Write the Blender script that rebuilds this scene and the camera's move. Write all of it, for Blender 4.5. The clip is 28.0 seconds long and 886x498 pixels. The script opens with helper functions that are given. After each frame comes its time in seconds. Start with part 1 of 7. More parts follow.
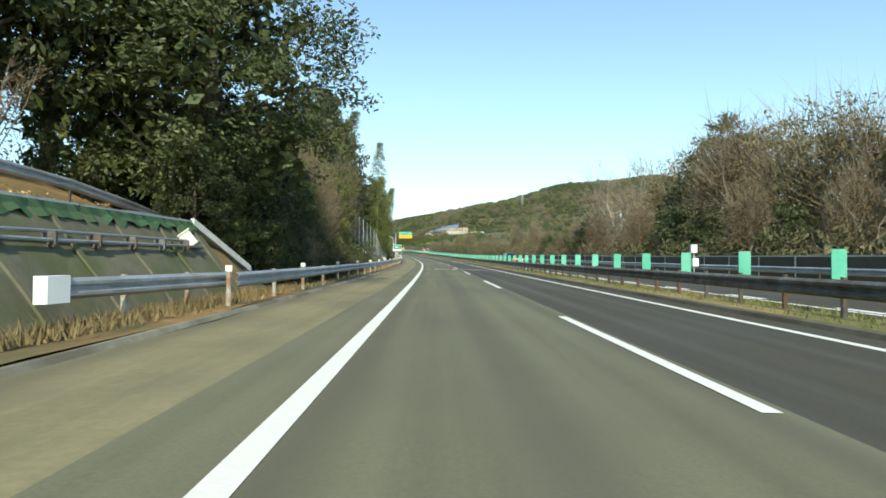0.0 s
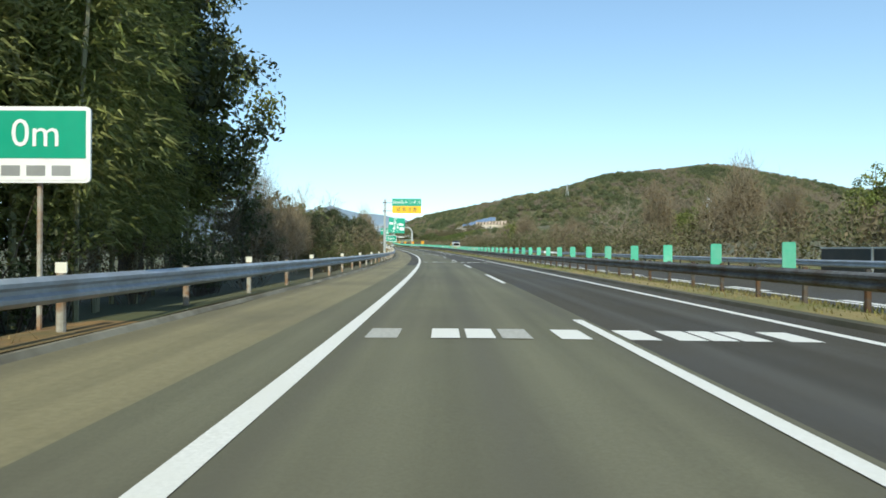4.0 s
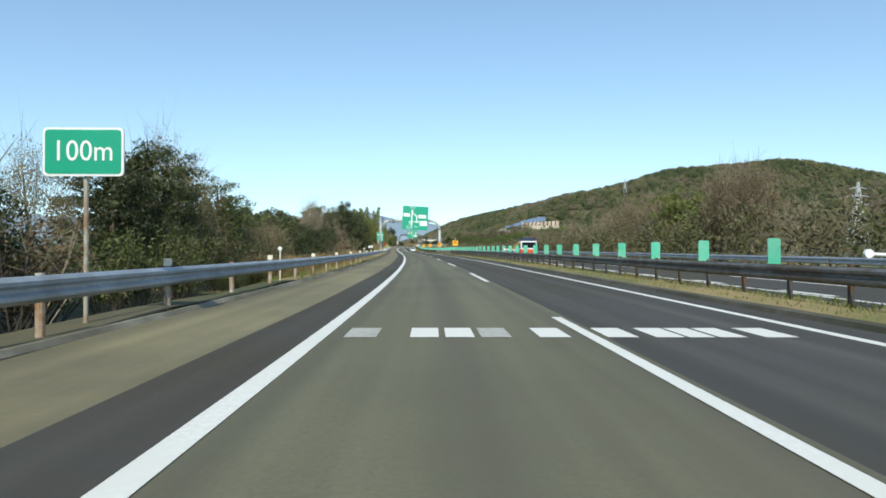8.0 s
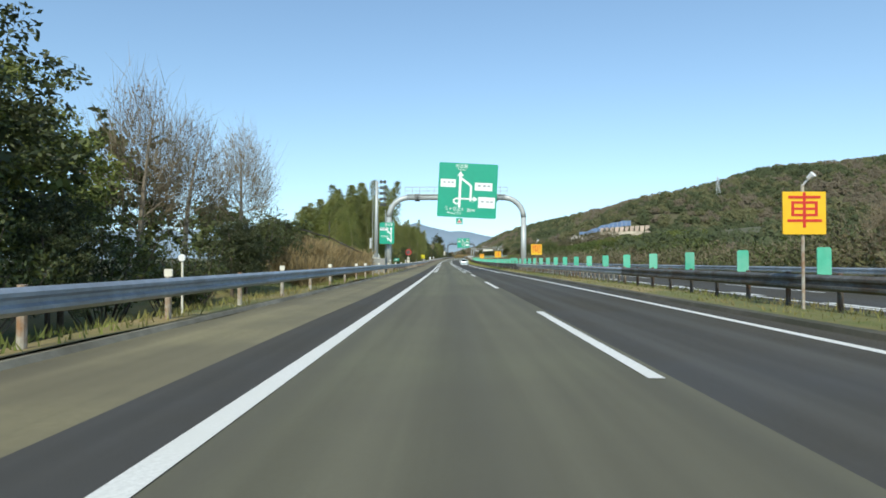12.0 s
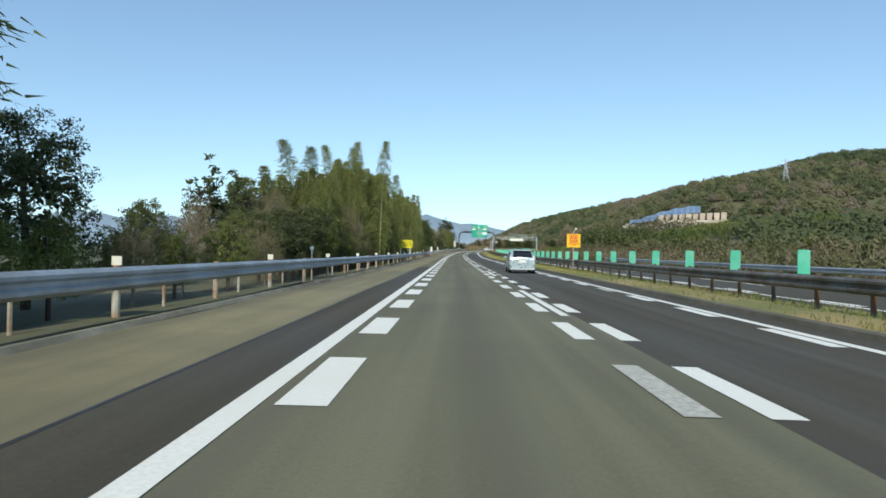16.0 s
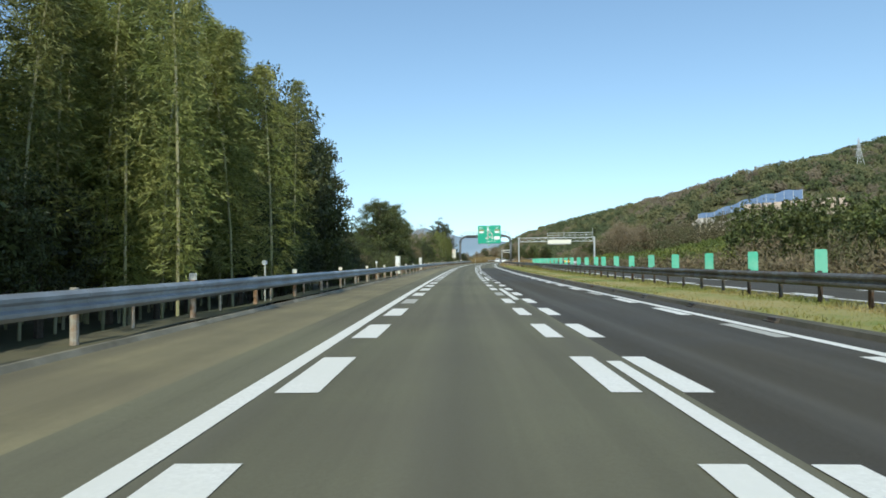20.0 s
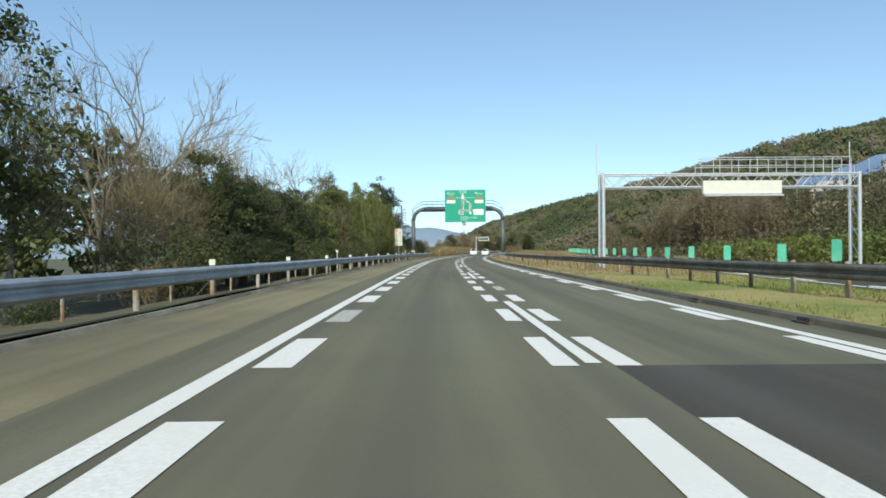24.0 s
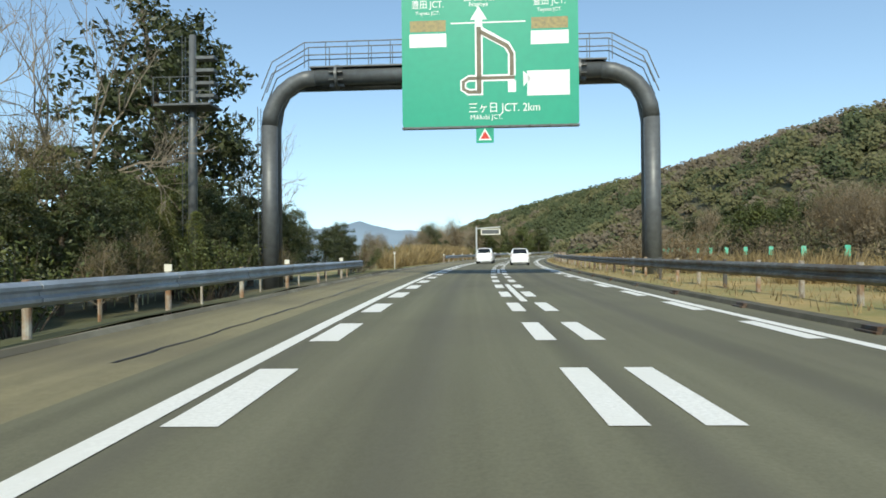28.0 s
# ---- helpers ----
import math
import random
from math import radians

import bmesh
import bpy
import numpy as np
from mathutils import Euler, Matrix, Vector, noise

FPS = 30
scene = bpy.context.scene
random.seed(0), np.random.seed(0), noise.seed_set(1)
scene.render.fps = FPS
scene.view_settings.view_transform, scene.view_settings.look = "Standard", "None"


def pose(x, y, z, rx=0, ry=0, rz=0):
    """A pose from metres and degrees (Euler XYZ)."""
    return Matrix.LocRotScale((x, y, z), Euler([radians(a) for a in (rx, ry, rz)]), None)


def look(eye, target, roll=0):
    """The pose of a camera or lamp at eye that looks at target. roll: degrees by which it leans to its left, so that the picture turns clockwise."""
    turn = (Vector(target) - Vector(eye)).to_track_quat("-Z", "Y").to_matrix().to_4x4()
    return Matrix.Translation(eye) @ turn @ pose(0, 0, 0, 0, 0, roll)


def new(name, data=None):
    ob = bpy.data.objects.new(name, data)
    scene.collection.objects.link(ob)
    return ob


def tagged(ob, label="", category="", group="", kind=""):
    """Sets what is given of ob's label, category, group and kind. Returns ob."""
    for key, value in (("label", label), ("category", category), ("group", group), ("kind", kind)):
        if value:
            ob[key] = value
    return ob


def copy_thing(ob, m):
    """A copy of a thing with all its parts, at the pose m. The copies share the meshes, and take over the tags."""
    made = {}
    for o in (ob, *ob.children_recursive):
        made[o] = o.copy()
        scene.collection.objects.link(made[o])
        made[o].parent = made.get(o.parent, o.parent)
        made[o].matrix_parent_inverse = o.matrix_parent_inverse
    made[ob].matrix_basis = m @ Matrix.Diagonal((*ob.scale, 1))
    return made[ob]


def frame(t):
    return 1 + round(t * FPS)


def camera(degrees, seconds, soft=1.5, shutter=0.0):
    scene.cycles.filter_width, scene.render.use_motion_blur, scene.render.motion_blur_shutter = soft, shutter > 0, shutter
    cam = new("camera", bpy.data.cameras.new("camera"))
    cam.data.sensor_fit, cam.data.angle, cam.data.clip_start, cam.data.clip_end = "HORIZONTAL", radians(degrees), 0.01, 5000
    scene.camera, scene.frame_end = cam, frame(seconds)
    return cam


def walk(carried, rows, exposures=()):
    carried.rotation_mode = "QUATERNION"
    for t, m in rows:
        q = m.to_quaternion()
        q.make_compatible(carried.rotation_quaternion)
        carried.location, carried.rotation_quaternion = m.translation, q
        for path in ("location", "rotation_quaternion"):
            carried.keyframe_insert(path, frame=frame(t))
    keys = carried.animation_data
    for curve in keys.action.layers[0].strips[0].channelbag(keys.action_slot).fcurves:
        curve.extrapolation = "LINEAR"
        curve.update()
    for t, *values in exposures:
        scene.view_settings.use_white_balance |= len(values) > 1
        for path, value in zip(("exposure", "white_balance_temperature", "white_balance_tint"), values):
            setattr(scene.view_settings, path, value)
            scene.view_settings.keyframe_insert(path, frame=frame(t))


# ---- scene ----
# The road: curvature at every 50 m (per km, to the left), from 50 m before the start, and its slope and the cross-fall of its right half in per cent at every 100 m.
# s runs along the left edge line, d to the right of it, z up from the road.
BENDS = [-0.375, 0.145, 0.306, 0.652, 0.664, 0.988, 0.621, 0.237, 0.13, -0.008, 0.061, -0.389, -0.32, -0.418, -1.022, -1.805, -2.136, -2.194, -1.6, -0.6, 0.6, 1.0, 0.6, 0.0]
SLOPES = [-2.62, -1.65, -0.8, 0.41, 0.17, 0.66, 1.35, 1.53, 1.82, 2.03, 0.0]
FALLS = [1.22, 1.07, 0.86, -0.23, 0.45, 0.98, 0.33, 0.1, -0.4, -0.72]
STEP = np.arange(-260.0, 1700.0)
_k = np.interp(STEP, -50 + 50.0 * np.arange(len(BENDS)), BENDS) * 0.001
_k[STEP < -50] = 0.0
HEAD = np.cumsum(_k)
HEAD -= np.interp(0, STEP, HEAD)
RX, RY = np.cumsum(-np.sin(HEAD)), np.cumsum(np.cos(HEAD))
RX -= np.interp(0, STEP, RX)
RY -= np.interp(0, STEP, RY)
GRADE = np.interp(STEP, -50 + 100.0 * np.arange(len(SLOPES)), SLOPES) * 0.01
LIFT = np.cumsum(GRADE)
LIFT -= np.interp(0, STEP, LIFT)


def head(s):
    return float(np.interp(s, STEP, HEAD))


def lift(s):
    """Height of the road at s."""
    return float(np.interp(s, STEP, LIFT))


def fall(s, d):
    """How far the right half of the road lies below its crown."""
    return 0.01 * float(np.interp(s, -50 + 100.0 * np.arange(len(FALLS)), FALLS)) * min(8.0, max(0.0, d - 1.85))


def grade(s):
    return math.atan(float(np.interp(s, STEP, GRADE)))


def R(s, d, z=0.0):
    a = head(s)
    return Vector((float(np.interp(s, STEP, RX)) + d * math.cos(a), float(np.interp(s, STEP, RY)) + d * math.sin(a), lift(s) - fall(s, d) + z))


def M(s, d, z=0.0, turn=0.0):
    """Pose on the road: +y ahead along it, +x to its right."""
    return Matrix.Translation(R(s, d, z)) @ Matrix.Rotation(head(s) + radians(turn), 4, "Z") @ Matrix.Rotation(grade(s), 4, "X")


# ---- camera ----
EYE = 1.160
LENS = 71.20
cam = camera(LENS, 28.0, soft=1.7)
# seconds, s, d, yaw to the left of the road, pitch, roll
DRIVE = [
    (0.0, 0.37, 1.11, -0.53, 0.97, 0.21),
    (0.5, 13.16, 1.21, -2.51, -0.61, 0.35),
    (1.0, 25.94, 1.29, 0.27, 0.89, 0.34),
    (1.5, 38.73, 1.35, -1.06, 0.26, 0.18),
    (2.0, 51.50, 1.37, 0.80, 0.42, -0.09),
    (2.5, 64.27, 1.37, 1.17, 0.93, -0.03),
    (3.0, 77.03, 1.37, -1.07, -0.27, 0.06),
    (3.5, 89.76, 1.38, 1.15, 0.68, 0.14),
    (4.0, 102.46, 1.41, 0.34, 0.25, 0.20),
    (4.5, 115.13, 1.44, -0.30, -0.30, 0.29),
    (5.0, 127.75, 1.48, -0.95, -0.85, 0.42),
    (5.5, 140.33, 1.51, -0.80, -0.58, 0.61),
    (6.0, 152.85, 1.51, 0.36, 0.31, 0.33),
    (6.5, 165.32, 1.55, 1.63, 1.02, 0.24),
    (7.0, 177.73, 1.59, -0.91, -0.29, 0.15),
    (7.5, 190.07, 1.57, -1.71, -0.40, 0.16),
    (8.0, 202.34, 1.54, -0.66, 0.21, 0.08),
    (8.5, 214.56, 1.51, -1.14, 0.08, 0.10),
    (9.0, 226.73, 1.49, 0.63, 1.33, 0.19),
    (9.5, 238.86, 1.50, 0.24, 1.37, 0.16),
    (10.0, 250.94, 1.54, -1.34, 0.09, 0.22),
    (10.5, 262.99, 1.59, 0.60, 1.48, 0.15),
    (11.0, 275.02, 1.63, -0.14, 0.73, 0.11),
    (11.5, 287.01, 1.66, 0.64, 1.43, -0.06),
    (12.0, 298.97, 1.67, 0.76, 1.07, 0.02),
    (12.5, 310.90, 1.66, 0.87, 0.95, 0.08),
    (13.0, 322.79, 1.66, 0.97, 0.83, 0.13),
    (13.5, 334.64, 1.65, 1.07, 1.02, 0.17),
    (14.0, 346.45, 1.66, 1.66, 0.98, 0.36),
    (14.5, 358.20, 1.67, 2.33, 1.54, 0.74),
    (15.0, 369.90, 1.64, 0.71, 0.76, 0.97),
    (15.5, 381.56, 1.59, 0.13, 0.30, 1.18),
    (16.0, 393.16, 1.53, 1.00, 0.34, 1.22),
    (16.5, 404.73, 1.47, 0.76, 0.20, 1.00),
    (17.0, 416.27, 1.44, 1.96, 1.35, 0.84),
    (17.5, 427.82, 1.43, -0.49, -0.03, 0.78),
    (18.0, 439.38, 1.44, 1.57, 1.54, 0.48),
    (18.5, 450.96, 1.51, 1.07, 1.18, -0.05),
    (19.0, 462.55, 1.62, 0.92, 1.50, -0.45),
    (19.5, 474.15, 1.75, 0.53, 0.86, -0.48),
    (20.0, 485.76, 1.87, 1.14, 1.33, -0.55),
    (20.5, 497.37, 1.99, -0.23, 0.41, -0.51),
    (21.0, 509.00, 2.07, 1.62, 1.37, -0.83),
    (21.5, 520.64, 2.15, 1.22, 1.28, -0.81),
    (22.0, 532.30, 2.23, 0.67, 1.09, -0.74),
    (22.5, 543.94, 2.24, -0.29, 0.46, -0.57),
    (23.0, 555.54, 2.20, -0.99, 0.63, -0.45),
    (23.5, 567.13, 2.14, -0.93, 0.45, -0.38),
    (24.0, 578.70, 2.06, -0.87, 0.27, -0.35),
    (24.5, 590.24, 2.00, -0.60, 0.33, -0.35),
    (25.0, 601.77, 1.95, 1.41, 1.40, -0.35),
    (25.5, 613.26, 1.94, -0.82, 0.18, -0.31),
    (26.0, 624.73, 1.98, 0.54, 1.00, -0.48),
    (26.5, 636.16, 2.04, 0.83, 1.51, -0.26),
    (27.0, 647.56, 2.12, 1.23, 1.66, -0.12),
    (27.5, 658.94, 2.18, 1.59, 1.84, -0.29),
    (28.0, 670.32, 2.25, 1.18, 0.43, -0.53),
]
PATH = []
for t, s, d, yaw, pitch, roll in DRIVE:
    m = Matrix.Translation(R(s, d, EYE)) @ Matrix.Rotation(head(s) + radians(yaw), 4, "Z") @ Matrix.Rotation(radians(90 + pitch) + grade(s), 4, "X") @ pose(0, 0, 0, 0, 0, roll)
    PATH.append((t, m))
walk(cam, PATH, exposures=[(0, 0.74, 7150, -3), (1, 0.86, 7150, -3), (2.2, 0.76, 7000, -4), (4, 0.52, 6800, -1), (8, 0.38, 6750, 2), (12, 0.34, 6650, 2), (14, 0.26, 6700, 2), (17, 0.32, 6700, 2), (20, 0.34, 6650, 0), (22, 0.24, 6750, 2), (25, 0.4, 6850, 2), (28, 0.42, 7000, 2)])

# ---- world and sun ----
SUN_EL, SUN_AZ = 40.0, 179.0  # degrees; azimuth clockwise from +y
world = bpy.data.worlds.new("sky")
scene.world = world
world.use_nodes = True
wn = world.node_tree
for node in list(wn.nodes):
    wn.nodes.remove(node)
sky = wn.nodes.new("ShaderNodeTexSky")
sky.sky_type = "NISHITA"
sky.sun_disc = False
sky.sun_elevation, sky.sun_rotation = radians(SUN_EL), radians(SUN_AZ)
sky.air_density, sky.dust_density, sky.ozone_density = 1.1, 0.35, 2.9
bg = wn.nodes.new("ShaderNodeBackground")
bg.inputs["Strength"].default_value = 0.15
wo = wn.nodes.new("ShaderNodeOutputWorld")
# hazy winter sky: the bright rim of the horizon lies low
way = wn.nodes.new("ShaderNodeTexCoord")
steep = wn.nodes.new("ShaderNodeVectorMath")
steep.operation = "MULTIPLY_ADD"
steep.inputs[1].default_value, steep.inputs[2].default_value = (1, 1, 0.86), (0, 0, 0.07)
unit = wn.nodes.new("ShaderNodeVectorMath")
unit.operation = "NORMALIZE"
wn.links.new(way.outputs["Generated"], steep.inputs[0])
wn.links.new(steep.outputs[0], unit.inputs[0])
wn.links.new(unit.outputs[0], sky.inputs["Vector"])
wn.links.new(sky.outputs[0], bg.inputs[0])
wn.links.new(bg.outputs[0], wo.inputs[0])
sun_data = bpy.data.lights.new("sun", "SUN")
sun_data.energy, sun_data.angle, sun_data.color = 3.2, radians(0.6), (1.0, 0.95, 0.86)
sun = new("sun", sun_data)
_to = Vector((math.sin(radians(SUN_AZ)) * math.cos(radians(SUN_EL)), math.cos(radians(SUN_AZ)) * math.cos(radians(SUN_EL)), math.sin(radians(SUN_EL))))
sun.matrix_world = look(_to * 300, (0, 0, 0))


# ---- materials ----
def mat(name, a, b=None, scale=1.0, rough=0.7, metal=0.0, bump=0.0, fine=8.0, c=None, cscale=0.08, spread=0.0, island=0.0, spec=0.5, coords="Object", sheer=0.0):
    """A surface that varies between the colours a, b (grain) and c (large patches). spread: by object, island: by leaf."""
    m = bpy.data.materials.new(name)
    m.use_nodes = True
    nt = m.node_tree
    p = nt.nodes["Principled BSDF"]
    p.inputs["Metallic"].default_value = metal
    p.inputs["Specular IOR Level"].default_value = spec
    co = nt.nodes.new("ShaderNodeTexCoord")
    geo = nt.nodes.new("ShaderNodeNewGeometry")
    src = geo.outputs["Position"] if coords == "World" else co.outputs[coords]

    def noisy(sc, detail=4.0):
        n = nt.nodes.new("ShaderNodeTexNoise")
        n.inputs["Scale"].default_value, n.inputs["Detail"].default_value, n.inputs["Roughness"].default_value = sc, detail, 0.62
        nt.links.new(src, n.inputs["Vector"])
        return n.outputs["Fac"]

    def ramp(fac, lo, hi):
        r = nt.nodes.new("ShaderNodeMapRange")
        r.inputs["From Min"].default_value, r.inputs["From Max"].default_value = lo, hi
        nt.links.new(fac, r.inputs["Value"])
        return r.outputs["Result"]

    def mixed(fac, x, y):
        q = nt.nodes.new("ShaderNodeMix")
        q.data_type = "RGBA"
        nt.links.new(fac, q.inputs[0])
        for sock, v in ((q.inputs[6], x), (q.inputs[7], y)):
            if isinstance(v, tuple):
                sock.default_value = (*v, 1)
            else:
                nt.links.new(v, sock)
        return q.outputs[2]

    col = a
    if b:
        col = mixed(ramp(noisy(scale), 0.35, 0.65), a, b)
    if c:
        col = mixed(ramp(noisy(cscale, 5.0), 0.42, 0.62), col, c)
    if spread or island:
        hv = nt.nodes.new("ShaderNodeHueSaturation")
        if isinstance(col, tuple):
            hv.inputs["Color"].default_value = (*col, 1)
        else:
            nt.links.new(col, hv.inputs["Color"])
        total = None
        for amount, sock in ((spread, nt.nodes.new("ShaderNodeObjectInfo").outputs["Random"]), (island, geo.outputs["Random Per Island"])):
            if amount:
                k = nt.nodes.new("ShaderNodeMath")
                k.operation = "MULTIPLY_ADD"
                k.inputs[1].default_value, k.inputs[2].default_value = 2 * amount, 1 - amount
                nt.links.new(sock, k.inputs[0])
                if total is None:
                    total = k.outputs[0]
                else:
                    w = nt.nodes.new("ShaderNodeMath")
                    w.operation = "MULTIPLY"
                    nt.links.new(total, w.inputs[0])
                    nt.links.new(k.outputs[0], w.inputs[1])
                    total = w.outputs[0]
        nt.links.new(total, hv.inputs["Value"])
        col = hv.outputs[0]
    if isinstance(col, tuple):
        p.inputs["Base Color"].default_value = (*col, 1)
    else:
        nt.links.new(col, p.inputs["Base Color"])
    rr = nt.nodes.new("ShaderNodeMapRange")
    rr.inputs["To Min"].default_value, rr.inputs["To Max"].default_value = max(0.03, rough - 0.12), min(1.0, rough + 0.12)
    nt.links.new(noisy(fine * 0.5), rr.inputs["Value"])
    nt.links.new(rr.outputs[0], p.inputs["Roughness"])
    if bump:
        bu = nt.nodes.new("ShaderNodeBump")
        bu.inputs["Strength"].default_value, bu.inputs["Distance"].default_value = bump, 0.02
        nt.links.new(noisy(fine, 6.0), bu.inputs["Height"])
        nt.links.new(bu.outputs[0], p.inputs["Normal"])
    if sheer:
        tr = nt.nodes.new("ShaderNodeBsdfTranslucent")
        if isinstance(col, tuple):
            tr.inputs[0].default_value = (*col, 1)
        else:
            nt.links.new(col, tr.inputs[0])
        ms = nt.nodes.new("ShaderNodeMixShader")
        ms.inputs[0].default_value = sheer
        out = nt.nodes["Material Output"]
        nt.links.new(p.outputs[0], ms.inputs[1])
        nt.links.new(tr.outputs[0], ms.inputs[2])
        nt.links.new(ms.outputs[0], out.inputs[0])
    return m


ASPHALT_OLD = mat("worn_asphalt", (0.168, 0.162, 0.108), (0.141, 0.137, 0.09), 30, 0.88, bump=0.35, fine=120, spec=0.22, c=(0.133, 0.125, 0.088), cscale=0.12, coords="World")
ASPHALT_NEW = mat("dark_asphalt", (0.08, 0.072, 0.055), (0.062, 0.056, 0.043), 35, 0.9, spec=0.18, bump=0.4, fine=120, c=(0.075, 0.073, 0.068), cscale=0.1, coords="World")
SHOULDER = mat("shoulder_asphalt", (0.24, 0.21, 0.118), (0.2, 0.175, 0.095), 12, 0.9, bump=0.4, fine=90, c=(0.16, 0.14, 0.083), cscale=0.22, coords="World")


def tracked(m, centres, dark):
    """Adds wheel tracks and an oily middle to a lane's asphalt, by the distance across the road."""
    nt = m.node_tree
    p = nt.nodes["Principled BSDF"]
    src = p.inputs["Base Color"].links[0].from_socket
    uv = nt.nodes.new("ShaderNodeUVMap")
    uv.uv_map = "along"
    sep = nt.nodes.new("ShaderNodeSeparateXYZ")
    nt.links.new(uv.outputs[0], sep.inputs[0])
    wave = None
    for c, half in centres:
        a = nt.nodes.new("ShaderNodeMath")
        a.operation = "SUBTRACT"
        a.inputs[1].default_value = c
        nt.links.new(sep.outputs[0], a.inputs[0])
        b = nt.nodes.new("ShaderNodeMath")
        b.operation = "ABSOLUTE"
        nt.links.new(a.outputs[0], b.inputs[0])
        r = nt.nodes.new("ShaderNodeMapRange")
        r.interpolation_type = "SMOOTHSTEP"
        r.inputs["From Min"].default_value, r.inputs["From Max"].default_value = 0.0, half
        r.inputs["To Min"].default_value, r.inputs["To Max"].default_value = 1.0, 0.0
        nt.links.new(b.outputs[0], r.inputs["Value"])
        if wave is None:
            wave = r.outputs[0]
        else:
            q = nt.nodes.new("ShaderNodeMath")
            q.operation = "MAXIMUM"
            nt.links.new(wave, q.inputs[0])
            nt.links.new(r.outputs[0], q.inputs[1])
            wave = q.outputs[0]
    # streaks drawn out along the road
    mp = nt.nodes.new("ShaderNodeMapping")
    mp.inputs["Scale"].default_value = (2.2, 0.05, 1)
    nt.links.new(uv.outputs[0], mp.inputs["Vector"])
    n = nt.nodes.new("ShaderNodeTexNoise")
    n.inputs["Scale"].default_value, n.inputs["Detail"].default_value = 1.0, 5.0
    nt.links.new(mp.outputs[0], n.inputs["Vector"])
    k = nt.nodes.new("ShaderNodeMath")
    k.operation = "MULTIPLY"
    nt.links.new(wave, k.inputs[0])
    nt.links.new(n.outputs["Fac"], k.inputs[1])
    mx = nt.nodes.new("ShaderNodeMix")
    mx.data_type = "RGBA"
    mx.inputs[7].default_value = (*dark, 1)
    nt.links.new(k.outputs[0], mx.inputs[0])
    nt.links.new(src, mx.inputs[6])
    # long pale and dark streaks
    mr = nt.nodes.new("ShaderNodeMapRange")
    mr.inputs["From Min"].default_value, mr.inputs["From Max"].default_value = 0.3, 0.7
    mr.inputs["To Min"].default_value, mr.inputs["To Max"].default_value = 0.84, 1.14
    nt.links.new(n.outputs["Fac"], mr.inputs["Value"])
    hv = nt.nodes.new("ShaderNodeHueSaturation")
    nt.links.new(mx.outputs[2], hv.inputs["Color"])
    nt.links.new(mr.outputs[0], hv.inputs["Value"])
    nt.links.new(hv.outputs[0], p.inputs["Base Color"])


tracked(ASPHALT_OLD, ((1.85, 0.55), (3.6, 0.35), (0.25, 0.35), (5.4, 0.5)), (0.095, 0.09, 0.07))
tracked(ASPHALT_NEW, ((4.65, 0.4), (6.15, 0.4)), (0.1, 0.096, 0.084))
tracked(SHOULDER, ((-2.9, 0.5),), (0.09, 0.08, 0.055))
PAINT = mat("road_paint", (0.78, 0.77, 0.72), (0.66, 0.65, 0.6), 25, 0.75, bump=0.25, fine=70, c=(0.7, 0.69, 0.63), cscale=0.6, coords="World")
PAINT_WORN = mat("worn_road_paint", (0.5, 0.49, 0.44), (0.33, 0.32, 0.28), 18, 0.8, bump=0.3, fine=70, coords="World")
TAR = mat("tar_seal", (0.02, 0.02, 0.02), (0.035, 0.034, 0.03), 20, 0.6, coords="World")
CONCRETE = mat("weathered_concrete", (0.27, 0.25, 0.19), (0.2, 0.185, 0.135), 3.0, 0.92, bump=0.5, fine=25, c=(0.13, 0.115, 0.08), cscale=0.5, coords="World")
KERB_DIRTY = mat("dirty_kerb", (0.13, 0.115, 0.085), (0.085, 0.078, 0.058), 2.5, 0.93, bump=0.5, fine=25, c=(0.06, 0.058, 0.035), cscale=0.35, coords="World")
CONCRETE_GREY = mat("grey_concrete", (0.3, 0.3, 0.28), (0.24, 0.24, 0.22), 4.0, 0.9, bump=0.3, fine=25, coords="World")
STEEL = mat("galvanised_steel", (0.46, 0.49, 0.52), (0.37, 0.4, 0.43), 6.0, 0.5, metal=0.55, bump=0.05, fine=20, c=(0.33, 0.34, 0.35), cscale=1.2, spread=0.08, coords="World")
STEEL_DULL = mat("weathered_steel", (0.2, 0.2, 0.19), (0.13, 0.125, 0.11), 5.0, 0.62, metal=0.4, bump=0.1, fine=20, c=(0.11, 0.085, 0.06), cscale=1.5, spread=0.1, coords="World")
POST_PALE = mat("pale_painted_post", (0.44, 0.42, 0.36), (0.32, 0.3, 0.25), 8, 0.7, bump=0.1, fine=30, c=(0.26, 0.15, 0.08), cscale=2.5, spread=0.15, coords="World")
POST_DARK = mat("dark_steel_post", (0.11, 0.11, 0.105), (0.07, 0.068, 0.06), 8, 0.7, metal=0.3, bump=0.1, fine=30, c=(0.13, 0.07, 0.035), cscale=2.0, spread=0.2, coords="World")
PLATE_GREEN = mat("green_glare_plate", (0.085, 0.46, 0.30), (0.075, 0.40, 0.26), 5, 0.55, bump=0.05, fine=12, c=(0.16, 0.47, 0.33), cscale=1.2, spread=0.1, coords="World")
SIGN_GREEN = mat("sign_green", (0.012, 0.33, 0.2), (0.011, 0.31, 0.19), 3, 0.42, fine=10, coords="World")
SIGN_WHITE = mat("sign_white", (0.82, 0.83, 0.82), (0.76, 0.77, 0.76), 3, 0.45, fine=10, coords="World")
SIGN_YELLOW = mat("sign_yellow", (0.85, 0.5, 0.02), (0.8, 0.46, 0.02), 3, 0.45, fine=10, coords="World")
